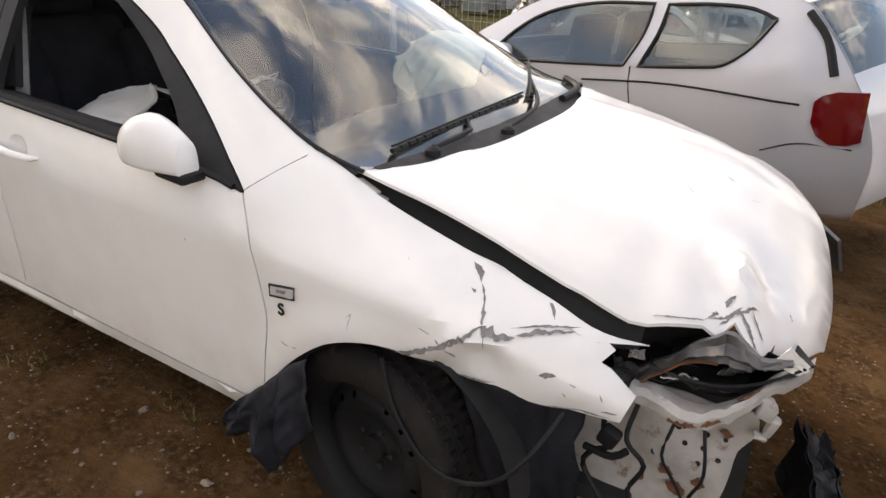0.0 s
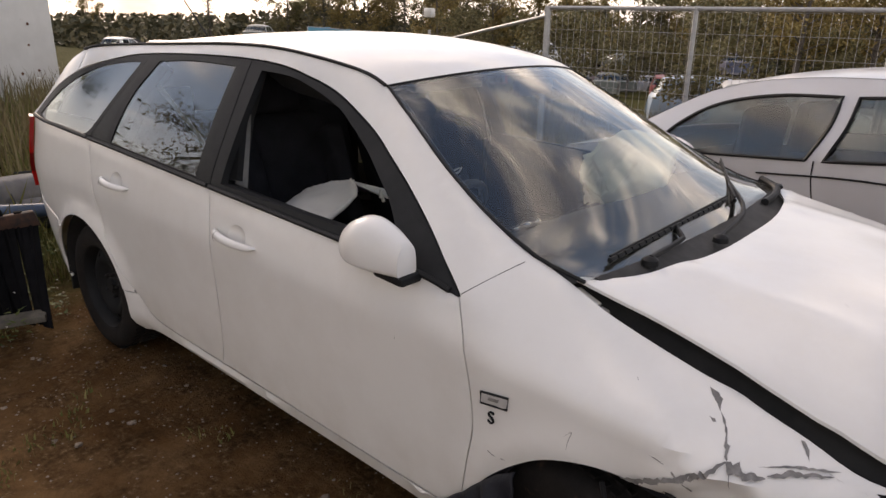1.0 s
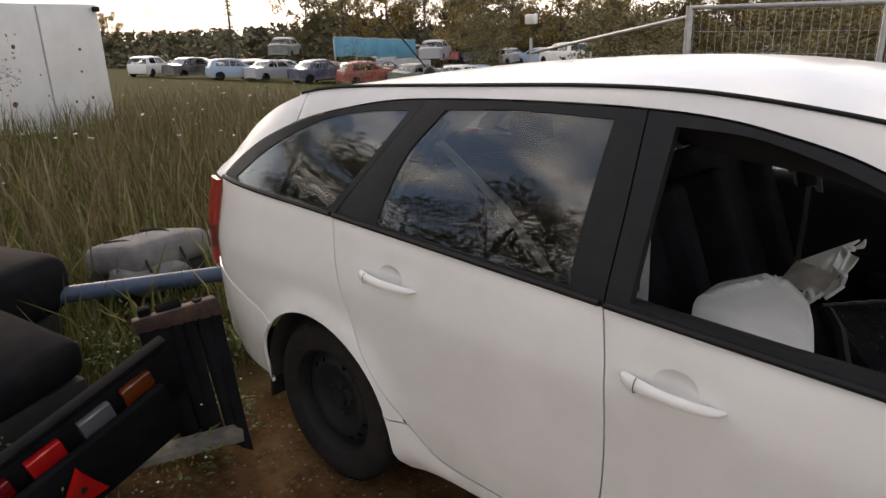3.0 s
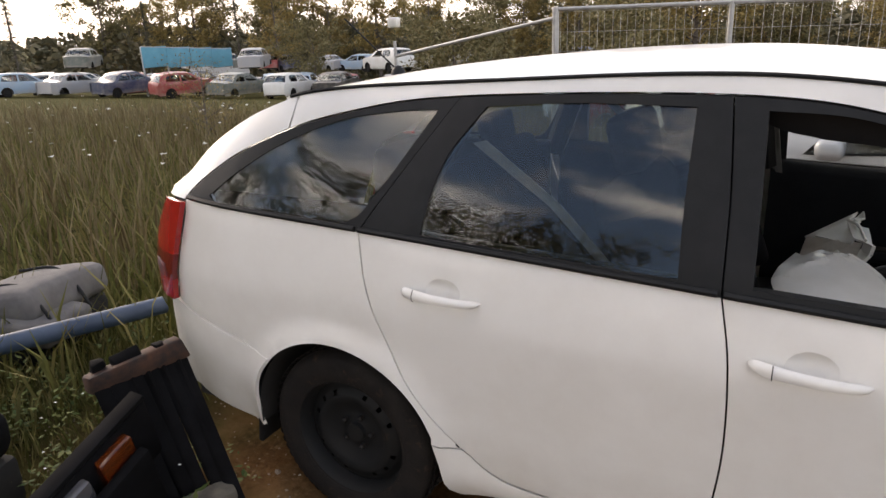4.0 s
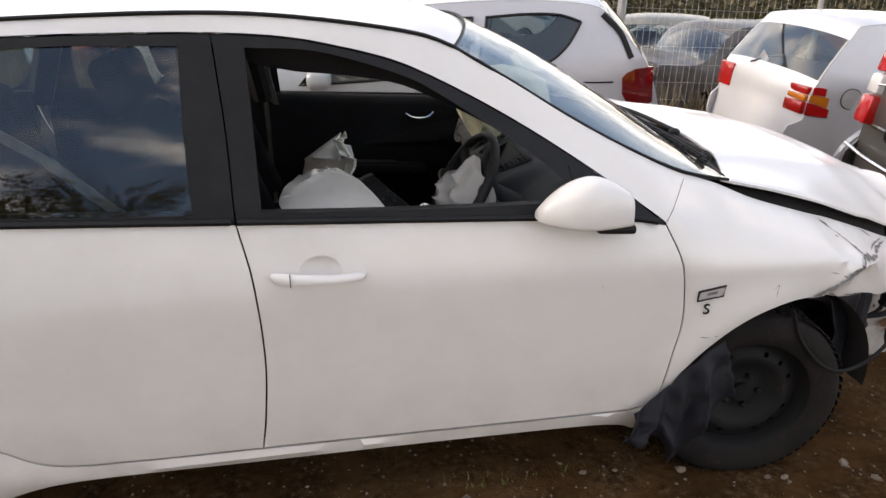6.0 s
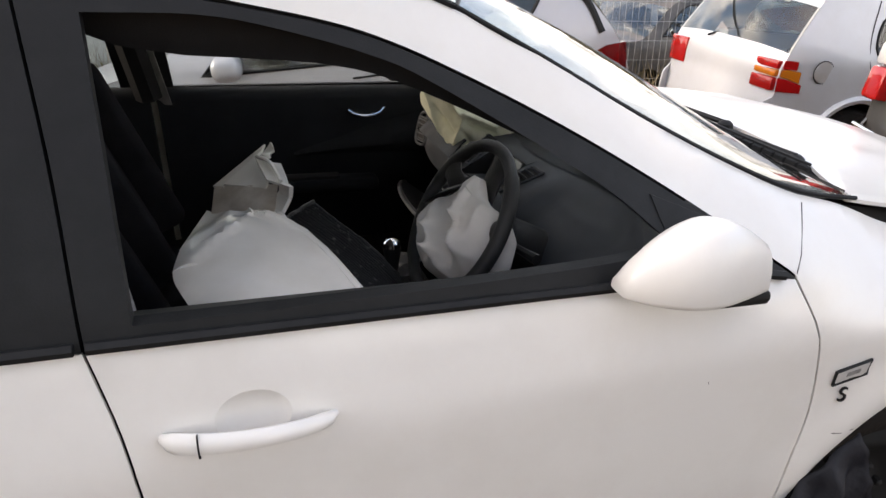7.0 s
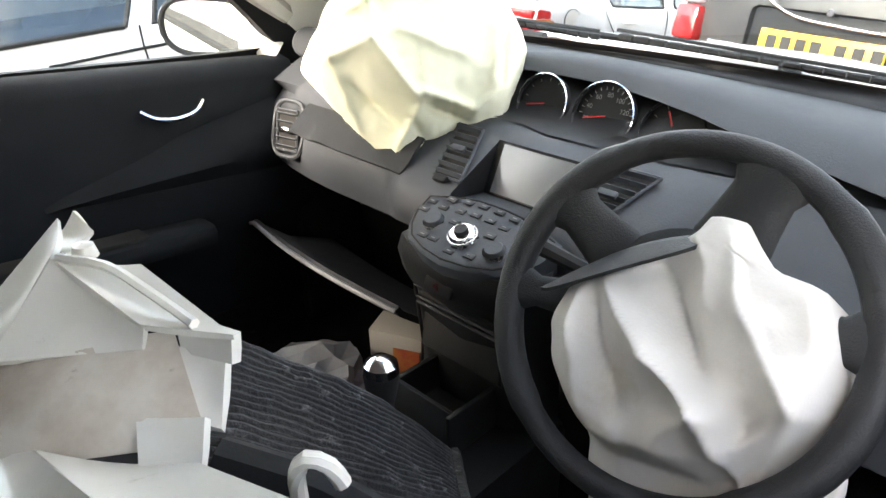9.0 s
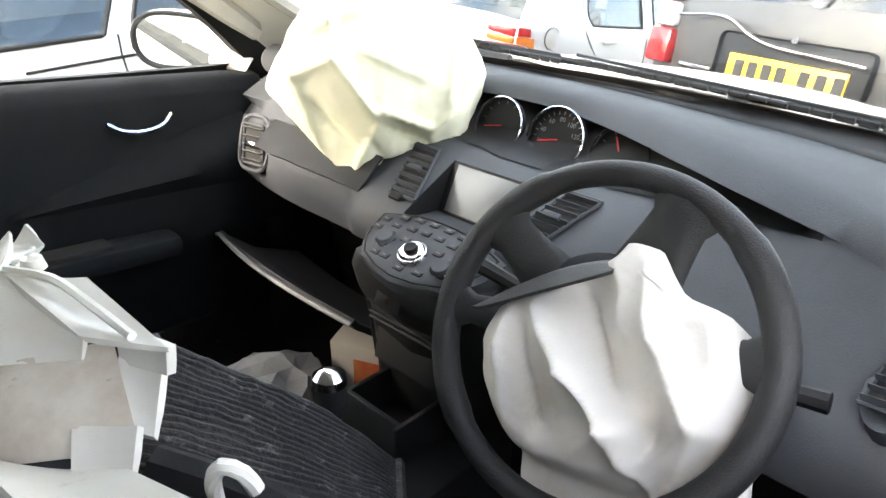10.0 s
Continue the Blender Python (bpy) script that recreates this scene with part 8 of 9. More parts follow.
# the pale hatchback next door, nose to tail with the estate
near, nhw = side_car("hatchback", "dusty silver-white three-door hatchback parked beside the estate", (0.98, 2.57, ground_z(0, 2.5) + 0.03), 180,
    [(0.03, 0.30), (0.0, 0.55), (0.05, 0.78), (0.13, 0.95), (0.30, 1.17), (0.46, 1.285), (0.95, 1.345), (1.55, 1.36), (2.0, 1.30), (2.45, 1.12), (2.80, 0.955), (3.3, 0.87), (3.75, 0.72), (3.92, 0.55), (3.92, 0.30)], 1.70,
    [([(0.52, 1.185), (0.60, 1.06), (0.72, 0.965), (0.85, 0.945), (1.22, 0.925)], [(1.22, 0.925), (1.15, 1.10), (1.13, 1.255)], [(1.13, 1.255), (0.85, 1.255), (0.65, 1.235), (0.52, 1.185)]),
     ([(1.32, 0.925), (1.9, 0.915), (2.42, 0.915)], [(2.42, 0.915), (2.2, 1.10), (1.95, 1.215), (1.6, 1.265), (1.22, 1.26)], [(1.22, 1.26), (1.24, 1.10), (1.32, 0.925)])],
    [(1.02, 0.30), (3.12, 0.315)], 0.22, [(0.13, 0.40), (1.98, 2.78)], PEARL, TINT, tumble=0.40, belt_z=0.93, lamps=(("tail_lamp", [(0.05, 0.64, 0.87), (0.10, 0.62, 0.87), (0.17, 0.62, 0.87), (0.23, 0.66, 0.85), (0.26, 0.72, 0.82)], REDDEEP),), trims=([(0.32, 0.80), (1.0, 0.845), (1.6, 0.83)],))
for s_ in (-1, 1):
    mm = part("door_mirror", box((0.16, 0.20, 0.13), (2.26, s_ * 0.90, 0.955), 0.05, seg=4, rot=(0, 0, s_ * 10)), PEARL, near)
    part("mirror_arm", box((0.08, 0.08, 0.03), (2.28, s_ * 0.79, 0.90), 0.01), TRIM, mm)
    part("door_seam", tube([Vector((x, s_ * (nhw(x, z) + 0.0005), z)) for x, z in ((1.27, 0.925), (1.27, 0.80), (1.22, 0.55), (1.15, 0.36), (1.2, 0.28), (2.5, 0.26))], 0.004, 4, 0.05), UNDER, near)
    part("bumper_seam", tube([Vector((x, s_ * (nhw(x, z) + 0.0005), z)) for x, z in ((0.08, 0.60), (0.30, 0.615), (0.47, 0.56))], 0.004, 4, 0.05), UNDER, near)
    part("rear_edge_trim", tube([Vector((x, s_ * (nhw(x, z) + 0.002), z)) for x, z in ((0.20, 0.94), (0.27, 1.10), (0.38, 1.22))], 0.02, 6, 0.05), TRIM, near)

near.matrix_basis = pose(1.16, 2.475, 0.04, 0, 5.0, 164)

# the silver hatch with flared arches beyond the bonnet
golf, ghw = side_car("hatchback", "silver five-door hatchback with red and amber tail lamps", (2.42, 3.14, -0.29), -6.5,
    [(0.06, 0.30), (0.0, 0.42), (0.02, 0.60), (0.10, 0.66), (0.13, 0.93), (0.36, 1.32), (0.50, 1.41), (1.2, 1.455), (2.0, 1.43), (2.35, 1.33), (2.95, 0.99), (3.5, 0.93), (4.0, 0.74), (4.1, 0.5), (4.08, 0.30)], 1.72,
    [([(0.85, 0.965), (1.50, 0.955)], [(1.50, 0.955), (1.53, 1.33)], [(1.53, 1.33), (1.02, 1.335)], [(1.02, 1.335), (0.86, 1.22), (0.81, 1.05), (0.85, 0.965)]),
     ([(1.66, 0.955), (2.75, 0.945)], [(2.75, 0.945), (2.4, 1.20), (2.15, 1.33)], [(2.15, 1.33), (1.69, 1.335)], [(1.69, 1.335), (1.66, 0.955)])],
    [(0.78, 0.36), (3.28, 0.36)], 0.20, [(0.15, 0.345), (2.37, 2.93)], SILVER, TINT, tumble=0.36, belt_z=0.95,
    lamps=(("tail_lamp", [(0.10, 0.70, 0.80), (0.16, 0.70, 0.79), (0.26, 0.70, 0.76)], RED), ("indicator_lens", [(0.11, 0.805, 0.855), (0.16, 0.795, 0.86), (0.24, 0.77, 0.85)], AMBER), ("tail_lamp", [(0.12, 0.86, 0.92), (0.16, 0.865, 0.925), (0.21, 0.86, 0.92)], RED)))
for y0, z0, z1, m in ((-0.62, 0.70, 0.80, RED), (-0.62, 0.80, 0.855, AMBER), (-0.62, 0.855, 0.92, RED), (0.62, 0.70, 0.92, RED)):
    part("tail_lamp", box((0.05, 0.26, z1 - z0 - 0.004), (0.09 + (z0 - 0.7) * 0.12, y0, (z0 + z1) / 2), 0.012), m, golf)
tag = part("note_sheet", box((0.004, 0.17, 0.24), (0.10, 0.10, 0.96), rot=(25, 12, 0)), PAPER, golf, "white paper slip under the rear wiper", smooth=False)
part("rear_wiper", tube([(0.06, 0.18, 0.98), (0.16, 0.05, 1.05), (0.20, -0.12, 1.08)], 0.009, 6), TRIM, golf)
part("fuel_flap", lathe([(0.0005, -0.004), (0.072, -0.004), (0.078, 0.002)], 28), SILVER, golf).location = (0.40, -ghw(0.40, 0.86) - 0.001, 0.86)
part("flap_seam", lathe([(0.078, -0.003), (0.083, -0.003), (0.083, 0.003)], 28), UNDER, golf).location = (0.40, -ghw(0.40, 0.86) - 0.0015, 0.86)
for x in (0.78, 1.57):
    part("door_seam", tube([Vector((x + dx, -ghw(x + dx, z) - 0.0005, z)) for dx, z in ((0.05, 1.36), (-0.02, 1.1), (0.0, 0.9), (0.16 if x < 1 else 0, 0.7), (0.25 if x < 1 else 0, 0.45))], 0.004, 4, 0.05), UNDER, golf)
part("door_handle", box((0.16, 0.03, 0.03), (1.06, -ghw(1.06, 0.84) - 0.012, 0.845), 0.012), SILVER, golf)
part("lock_badge", lathe([(0.0005, -0.004), (0.05, -0.004), (0.055, 0.0)], 24, 'x'), CHROME, golf).location = (0.10, 0.0, 0.86)
golf.matrix_basis = pose(2.42, 3.14, -0.29, 0, 4.0, -6.5)
for s_ in (-1, 1):
    part("arch_flare", tube([Vector((0.78 + 0.375 * math.cos(a), s_ * (ghw(0.78, 0.5) + 0.004), 0.30 + 0.375 * math.sin(a))) for a in np.linspace(0.0, math.pi, 20)], 0.03, 6), SILVER, golf)

# the dark van-like car right in front, seen from behind
mpv, mhw = side_car("estate_van", "black high-roofed car with a yellow rear plate", (1.44, 0.24, -0.075), -15.5,
    [(0.06, 0.28), (0.0, 0.42), (0.02, 0.62), (0.10, 0.68), (0.14, 1.02), (0.30, 1.45), (0.45, 1.60), (1.4, 1.66), (2.3, 1.60), (3.1, 1.05), (3.6, 0.95), (3.95, 0.70), (4.0, 0.35)], 1.70,
    [([(0.55, 1.08), (1.30, 1.05)], [(1.30, 1.05), (1.30, 1.50)], [(1.30, 1.50), (0.62, 1.48)], [(0.62, 1.48), (0.55, 1.08)])],
    [(0.72, 0.34), (3.2, 0.34)], 0.2, [(0.16, 0.30), (2.35, 3.08)], DARKPAINT, TINT, tumble=0.22, belt_z=1.0)
plate = part("number_plate", box((0.014, 0.52, 0.112), (0.035, 0.02, 0.84), 0.004, rot=(0, 8, 0)), surf("yellow_plate", (0.72, 0.42, 0.03), (0.78, 0.46, 0.04), rough=0.35), mpv, "yellow rear number plate")
PLATEBAR = surf("plate_black", (0.015, 0.015, 0.015), rough=0.5)
for i, y in enumerate((0.20, 0.135, 0.07, 0.005, -0.095, -0.165, -0.235)):
    part("plate_bar", box((0.003, 0.042, 0.07), (0.0265, 0.02 + y, 0.84), rot=(0, 8, 0)), PLATEBAR, plate, smooth=False)
part("plate_recess", box((0.02, 0.66, 0.22), (0.052, 0.02, 0.87), 0.03, rot=(0, 8, 0)), TRIM, mpv)
part("chrome_strip", tube([(0.06, 0.60, 1.015), (0.055, 0.35, 1.03), (0.02, 0.12, 0.955), (0.02, -0.30, 0.93)], 0.007, 6, 0.05), CHROME, mpv)
part("maker_badge", lathe([(0.0005, -0.006), (0.040, -0.006), (0.045, 0.0)], 28, 'x'), CHROME, mpv).location = (0.10, -0.02, 1.14)
part("badge_bar", box((0.006, 0.17, 0.022), (0.055, 0.47, 0.80), 0.002), CHROME, mpv)
part("lock_button", lathe([(0.0005, -0.01), (0.014, -0.01), (0.016, 0.0)], 18, 'x'), CHROME, mpv).location = (0.04, 0.0, 0.985)
part("bumper_strip", tube([(0.02, 0.72, 0.66), (-0.04, 0.3, 0.665), (-0.04, -0.3, 0.665), (0.02, -0.72, 0.66)], 0.010, 6, 0.05), CHROME, mpv)
for s_ in (-1, 1):
    lm = part("tail_lamp", box((0.10, 0.13, 0.16), (0.10, s_ * 0.70, 0.86), 0.02, rot=(0, 10, 0)), RED, mpv)
    part("lamp_lens", box((0.09, 0.12, 0.11), (0.125, s_ * 0.70, 1.0), 0.02, rot=(0, 10, 0)), CLEAR, lm)
    part("lamp_lens", box((0.09, 0.11, 0.20), (0.16, s_ * 0.695, 1.16), 0.02, rot=(0, 14, 0)), RED, lm)

# ---------------------------------------------------------------- rows of wrecks further off
WRECKS = [("grey_metal", (0.30, 0.31, 0.33)), ("white_body", (0.66, 0.66, 0.64)), ("dark_blue", (0.02, 0.035, 0.09)), ("black_body", (0.02, 0.02, 0.022)), ("faded_red", (0.30, 0.03, 0.025)), ("light_blue", (0.28, 0.40, 0.52)), ("green_grey", (0.08, 0.10, 0.09))]
WMATS = [paint(n, c, dust_amt=0.4, rough=0.4, coat=0.4) for n, c in WRECKS]
LABELS = ["stripped grey wreck standing in the yard", "stripped white wreck standing in the yard", "dark blue wrecked car in the yard", "black wrecked car in the yard", "faded red wrecked car in the yard", "light blue wrecked car in the yard", "dull green-grey wrecked car in the yard"]
SALOON = [(0.05, 0.30), (0.0, 0.5), (0.03, 0.85), (0.10, 0.95), (0.65, 0.98), (1.15, 1.33), (1.5, 1.41), (2.2, 1.41), (2.5, 1.33), (3.05, 0.98), (3.6, 0.92), (4.2, 0.75), (4.3, 0.5), (4.28, 0.30)]
HATCH = [(0.05, 0.30), (0.0, 0.5), (0.05, 0.85), (0.12, 0.95), (0.36, 1.33), (0.6, 1.42), (1.3, 1.45), (1.9, 1.42), (2.2, 1.33), (2.75, 0.98), (3.2, 0.92), (3.7, 0.75), (3.8, 0.5), (3.78, 0.30)]
WS = [([(0.95, 1.0), (1.75, 0.97)], [(1.75, 0.97), (1.78, 1.32)], [(1.78, 1.32), (1.38, 1.32), (0.95, 1.0)]), ([(1.86, 0.97), (2.82, 0.96)], [(2.82, 0.96), (2.36, 1.30)], [(2.36, 1.30), (1.88, 1.32)], [(1.88, 1.32), (1.86, 0.97)])]
WH = [([(0.55, 1.0), (1.40, 0.97)], [(1.40, 0.97), (1.42, 1.34)], [(1.42, 1.34), (0.72, 1.32), (0.55, 1.0)]), ([(1.50, 0.97), (2.52, 0.96)], [(2.52, 0.96), (2.06, 1.31)], [(2.06, 1.31), (1.52, 1.34)], [(1.52, 1.34), (1.50, 0.97)])]
random.seed(9)
protos = []
for k in range(7):
    hatch = k in (1, 4, 5)
    T, _ = side_car("wrecked_car", LABELS[k], (0, 0, -50), 0, HATCH if hatch else SALOON, 1.68, WH if hatch else WS, [(0.75, 0.33), (3.05 if hatch else 3.45, 0.33)], 0.2, [(0.14, 0.36) if hatch else (0.68, 1.13), (2.22, 2.73) if hatch else (2.52, 3.03)], WMATS[k], TINT, wreck=1, wheels=k % 3 != 0, group="wrecks in the yard")
    protos.append(T)
rng = random.Random(77)
spots = []


def put_wreck(k, x, y, rz, dz=0.0, first=[set()]):
    m = pose(x, y, ground_z(x, y) + dz - 0.05, rng.uniform(-2, 2), rng.uniform(-2, 2), rz)
    if k not in first[0]:
        first[0].add(k)
        protos[k].matrix_basis = m
    else:
        copy_thing(protos[k], m)


# stacked row in the distance, lower row and the ones on top of it
for i in range(13):
    t = i / 12
    x, y = -57 + 36 * t, 33 + 14 * t
    put_wreck((i * 3 + 1) % 7, x, y, 150 + rng.uniform(-25, 25))
    if i > 3:
        put_wreck((i * 5 + 2) % 7, x - 6 + rng.uniform(-1, 1), y + 6, 160 + rng.uniform(-30, 30), 1.75)
for i in range(9):
    put_wreck((i * 2 + 1) % 7, -52 + i * 3.3 + rng.uniform(-0.6, 0.6), 20 + 1.2 * i, 100 + rng.uniform(-30, 30))
for i in range(8):
    put_wreck((i * 4 + 3) % 7, -66 + i * 2.6, 26 + 3.2 * i, 80 + rng.uniform(-40, 40))
for i in range(16):
    put_wreck((i * 3 + 2) % 7, -60 + i * 3.1 + rng.uniform(-0.8, 0.8), 38 + 1.5 * i + rng.uniform(-2, 2), 60 + rng.uniform(-60, 60))
for i in range(14):
    put_wreck((i * 5 + 1) % 7, -48 + i * 3.4 + rng.uniform(-0.8, 0.8), 27 + 1.1 * i + rng.uniform(-1.5, 1.5), 120 + rng.uniform(-50, 50), 1.6 if i % 3 == 1 else 0.0)
# behind the wire fence
for x, y, rz, k, dz in ((-4.6, 11.0, 20, 1, 0), (-0.6, 10.2, 8, 6, 0), (3.6, 9.0, -4, 0, 0), (-8.0, 16.0, 30, 5, 0), (8.2, 9.5, 100, 3, 0), (1.0, 15.5, 15, 1, 0.4), (6.0, 15.0, -20, 2, 0.3), (-3.5, 17, 200, 4, 0), (11.5, 13.5, 70, 0, 0), (4.0, 21, 12, 5, 0.5), (-1.5, 22, 170, 0, 0), (9.0, 21, 40, 1, 0), (14, 20, 120, 6, 0), (-10, 24, 10, 3, 0), (18, 16, 60, 4, 0), (3.2, 6.3, 60, 6, 0)):
    put_wreck(k, x, y, rz, dz)
put_wreck(3, 2.75, 6.35, 6)
for x, y, rz, k in ((7.5, 1.0, 92, 2), (10.5, 4.0, 80, 1), (8.5, -3.0, 95, 6)):
    put_wreck(k, x, y, rz)

# long hoarding standing beyond the wrecks
TEAL = surf("faded_teal_sheet", (0.08, 0.30, 0.40), (0.12, 0.36, 0.47), rough=0.6, scale=1.5, spots=(0.30, 0.32, 0.32), spot_amount=0.2, spot_scale=3)
hoard = thing("hoarding", "long faded teal hoarding on posts beyond the wrecks", "hoarding", (-40.0, 29.0, ground_z(-40, 33)), 0)
HZ = 0.86 - ground_z(-40, 33)
for i in range(4):
    part("sheet_panel", box((0.05, 1.96, 1.30), (0, 0.99 + 1.98 * i, HZ - 0.68 - 0.125 * i), 0.01), TEAL, hoard)
CONT_BOARD = surf("off_white_board", (0.50, 0.49, 0.47), (0.60, 0.59, 0.57), rough=0.6, scale=2, spots=(0.25, 0.2, 0.16), spot_amount=0.2, spot_scale=4)
for i in range(3):
    part("lower_board", box((0.05, 1.90, 1.25), (0.10, 4.6 + 1.95 * i, HZ - 2.25 - 0.125 * i), 0.01), CONT_BOARD, hoard)
for i in range(5):
    part("post", box((0.10, 0.10, HZ + 0.2 - 0.125 * i), (-0.09, 0.05 + 1.96 * i, (HZ - 0.2 - 0.125 * i) / 2), 0.01), STEELBAR, hoard)
part("top_rail", tube([(0.0, 0.0, HZ), (0.0, 7.95, HZ - 0.50)], 0.04, 6), STEELBAR, hoard)

# ---------------------------------------------------------------- white box body in the weeds
CONT = surf("white_container_paint", (0.62, 0.61, 0.58), (0.70, 0.69, 0.66), rough=0.5, scale=2, spots=(0.22, 0.13, 0.08), spot_amount=0.18, spot_scale=5)
cont = thing("storage_container", "weathered white box container with rust specks", "container", (-15.3, 3.6, ground_z(-15.3, 3.6) - 0.05), 24)
part("box_body", box((2.3, 5.6, 2.35), (-1.15, -2.8, 1.24), 0.03), CONT, cont)
for y in (-1.4, -2.8, -4.2):
    part("panel_joint", box((0.012, 0.03, 2.25), (0.006, y, 1.24)), STEELBAR, cont, smooth=False)
part("bottom_rail", box((0.05, 5.6, 0.14), (0.02, -2.8, 0.12), 0.01), STEELBAR, cont)
part("corner_lamp", box((0.12, 0.10, 0.10), (0.06, -0.10, 2.32), 0.02), TRIM, cont)
part("sign_plate", box((0.01, 0.25, 0.14), (0.01, -2.35, 1.35)), PRINT, cont, smooth=False)
for y, z, r in ((-0.6, 1.6, 0.03), (-0.65, 1.2, 0.025), (-2.0, 1.7, 0.04), (-2.2, 0.75, 0.05), (-2.6, 0.62, 0.06), (-0.5, 0.7, 0.03), (-0.9, 0.66, 0.03), (-3.3, 1.1, 0.04)):
    part("rust_patch", lathe([(0.0005, 0.004), (r, 0.004), (r, 0.0)], 10, 'x'), RUST, cont).location = (0.004, y, z)
rf = thing("storage_shed", "low white shed roof behind the container", "shed", (-21.5, 1.8, ground_z(-21, 1) - 0.05), 24)
part("shed_body", box((5.0, 6.0, 2.6), (-2.5, -3.5, 1.3), 0.03), CONT, rf)
bm = grid_loft([[Vector((0.2, y, 2.6 + 0.0)), Vector((-2.5, y, 3.5)), Vector((-5.2, y, 2.6))] for y in (-0.3, -6.7)])
part("shed_roof", thicken(bm, 0.06), CONT, rf, smooth=False)
yh = thing("brick_hut", "far red-brown shed at the edge of the yard", "shed", (26, 30, ground_z(26, 30)), 20)
part("hut_wall", box((7, 5, 3.0), (0, 0, 1.5), 0.05), surf("red_brown_wall", (0.20, 0.09, 0.06), (0.27, 0.13, 0.09), rough=0.9), yh)
part("hut_roof", box((7.6, 5.6, 0.25), (0, 0, 3.1), 0.05), STEELBAR, yh)

# ---------------------------------------------------------------- wire fence
fence = thing("wire_fence", "tall galvanised mesh fence with steel posts", "fence")
FY = 4.62
for x, lean, r in ((-3.86, 0, 0.035), (-2.2, 0, 0.024), (-0.60, 2, 0.03), (-0.45, -4, 0.026), (-0.33, -4, 0.026), (1.83, 1, 0.045), (4.2, 0, 0.026), (6.5, 0, 0.026), (8.8, 0, 0.026)):
    zb = ground_z(x, FY)
    part("post", tube([(x, FY, zb - 0.1), (x + 0.035 * lean, FY - 0.01 * lean, 1.70 - 0.03 * max(0, x))], r, 8), STEELBAR, fence)
part("top_rail", tube([(-3.86, FY, 1.68), (1.83, FY, 1.66), (8.8, FY, 1.45)], 0.021, 8), STEELBAR, fence)
part("brace", tube([(-3.86, FY, 1.60), (-6.1, FY + 0.5, 1.22)], 0.02, 8), STEELBAR, fence)
part("post", tube([(-6.1, FY + 0.5, ground_z(-6.1, 5) - 0.1), (-6.1, FY + 0.5, 1.40)], 0.02, 8), STEELBAR, fence)
part("post_lamp", box((0.14, 0.10, 0.12), (-6.1, FY + 0.5, 1.62), 0.02), OLDPANEL, fence)
bm = bmesh.new()
x = -3.8
while x < 8.8:
    zb = ground_z(x, FY)
    tube([(x, FY - 0.02, zb), (x + random.uniform(-0.006, 0.006), FY - 0.02, 1.66 - 0.02 * max(0, x))], 0.0020, 3, bm=bm, caps=False)
    x += 0.075
for k in range(11):
    tube([(-3.86, FY - 0.022, -0.25 + 0.19 * k), (1.83, FY - 0.022, -0.27 + 0.19 * k), (8.8, FY - 0.022, -0.6 + 0.20 * k)], 0.0020, 3, bm=bm, caps=False)
tagged(part("mesh_wire", bm, STEELBAR, fence), kind="stuff")


# ---------------------------------------------------------------- trees
def bark_mat():
    return surf("bark", (0.07, 0.055, 0.045), (0.16, 0.14, 0.12), rough=0.9, scale=8, bump=0.5, bump_scale=30)


BARK = bark_mat()
# leaf colours raised so that they carry the haze over the distant trees
LEAF_G = leaf_mat("green_leaves", (0.095, 0.088, 0.040), (0.155, 0.135, 0.062), (0.22, 0.18, 0.09))
LEAF_Y = leaf_mat("autumn_leaves", (0.15, 0.115, 0.04), (0.24, 0.18, 0.065), (0.33, 0.24, 0.09))
LEAF_D = leaf_mat("dark_needles", (0.048, 0.050, 0.032), (0.075, 0.076, 0.048), (0.11, 0.105, 0.065))


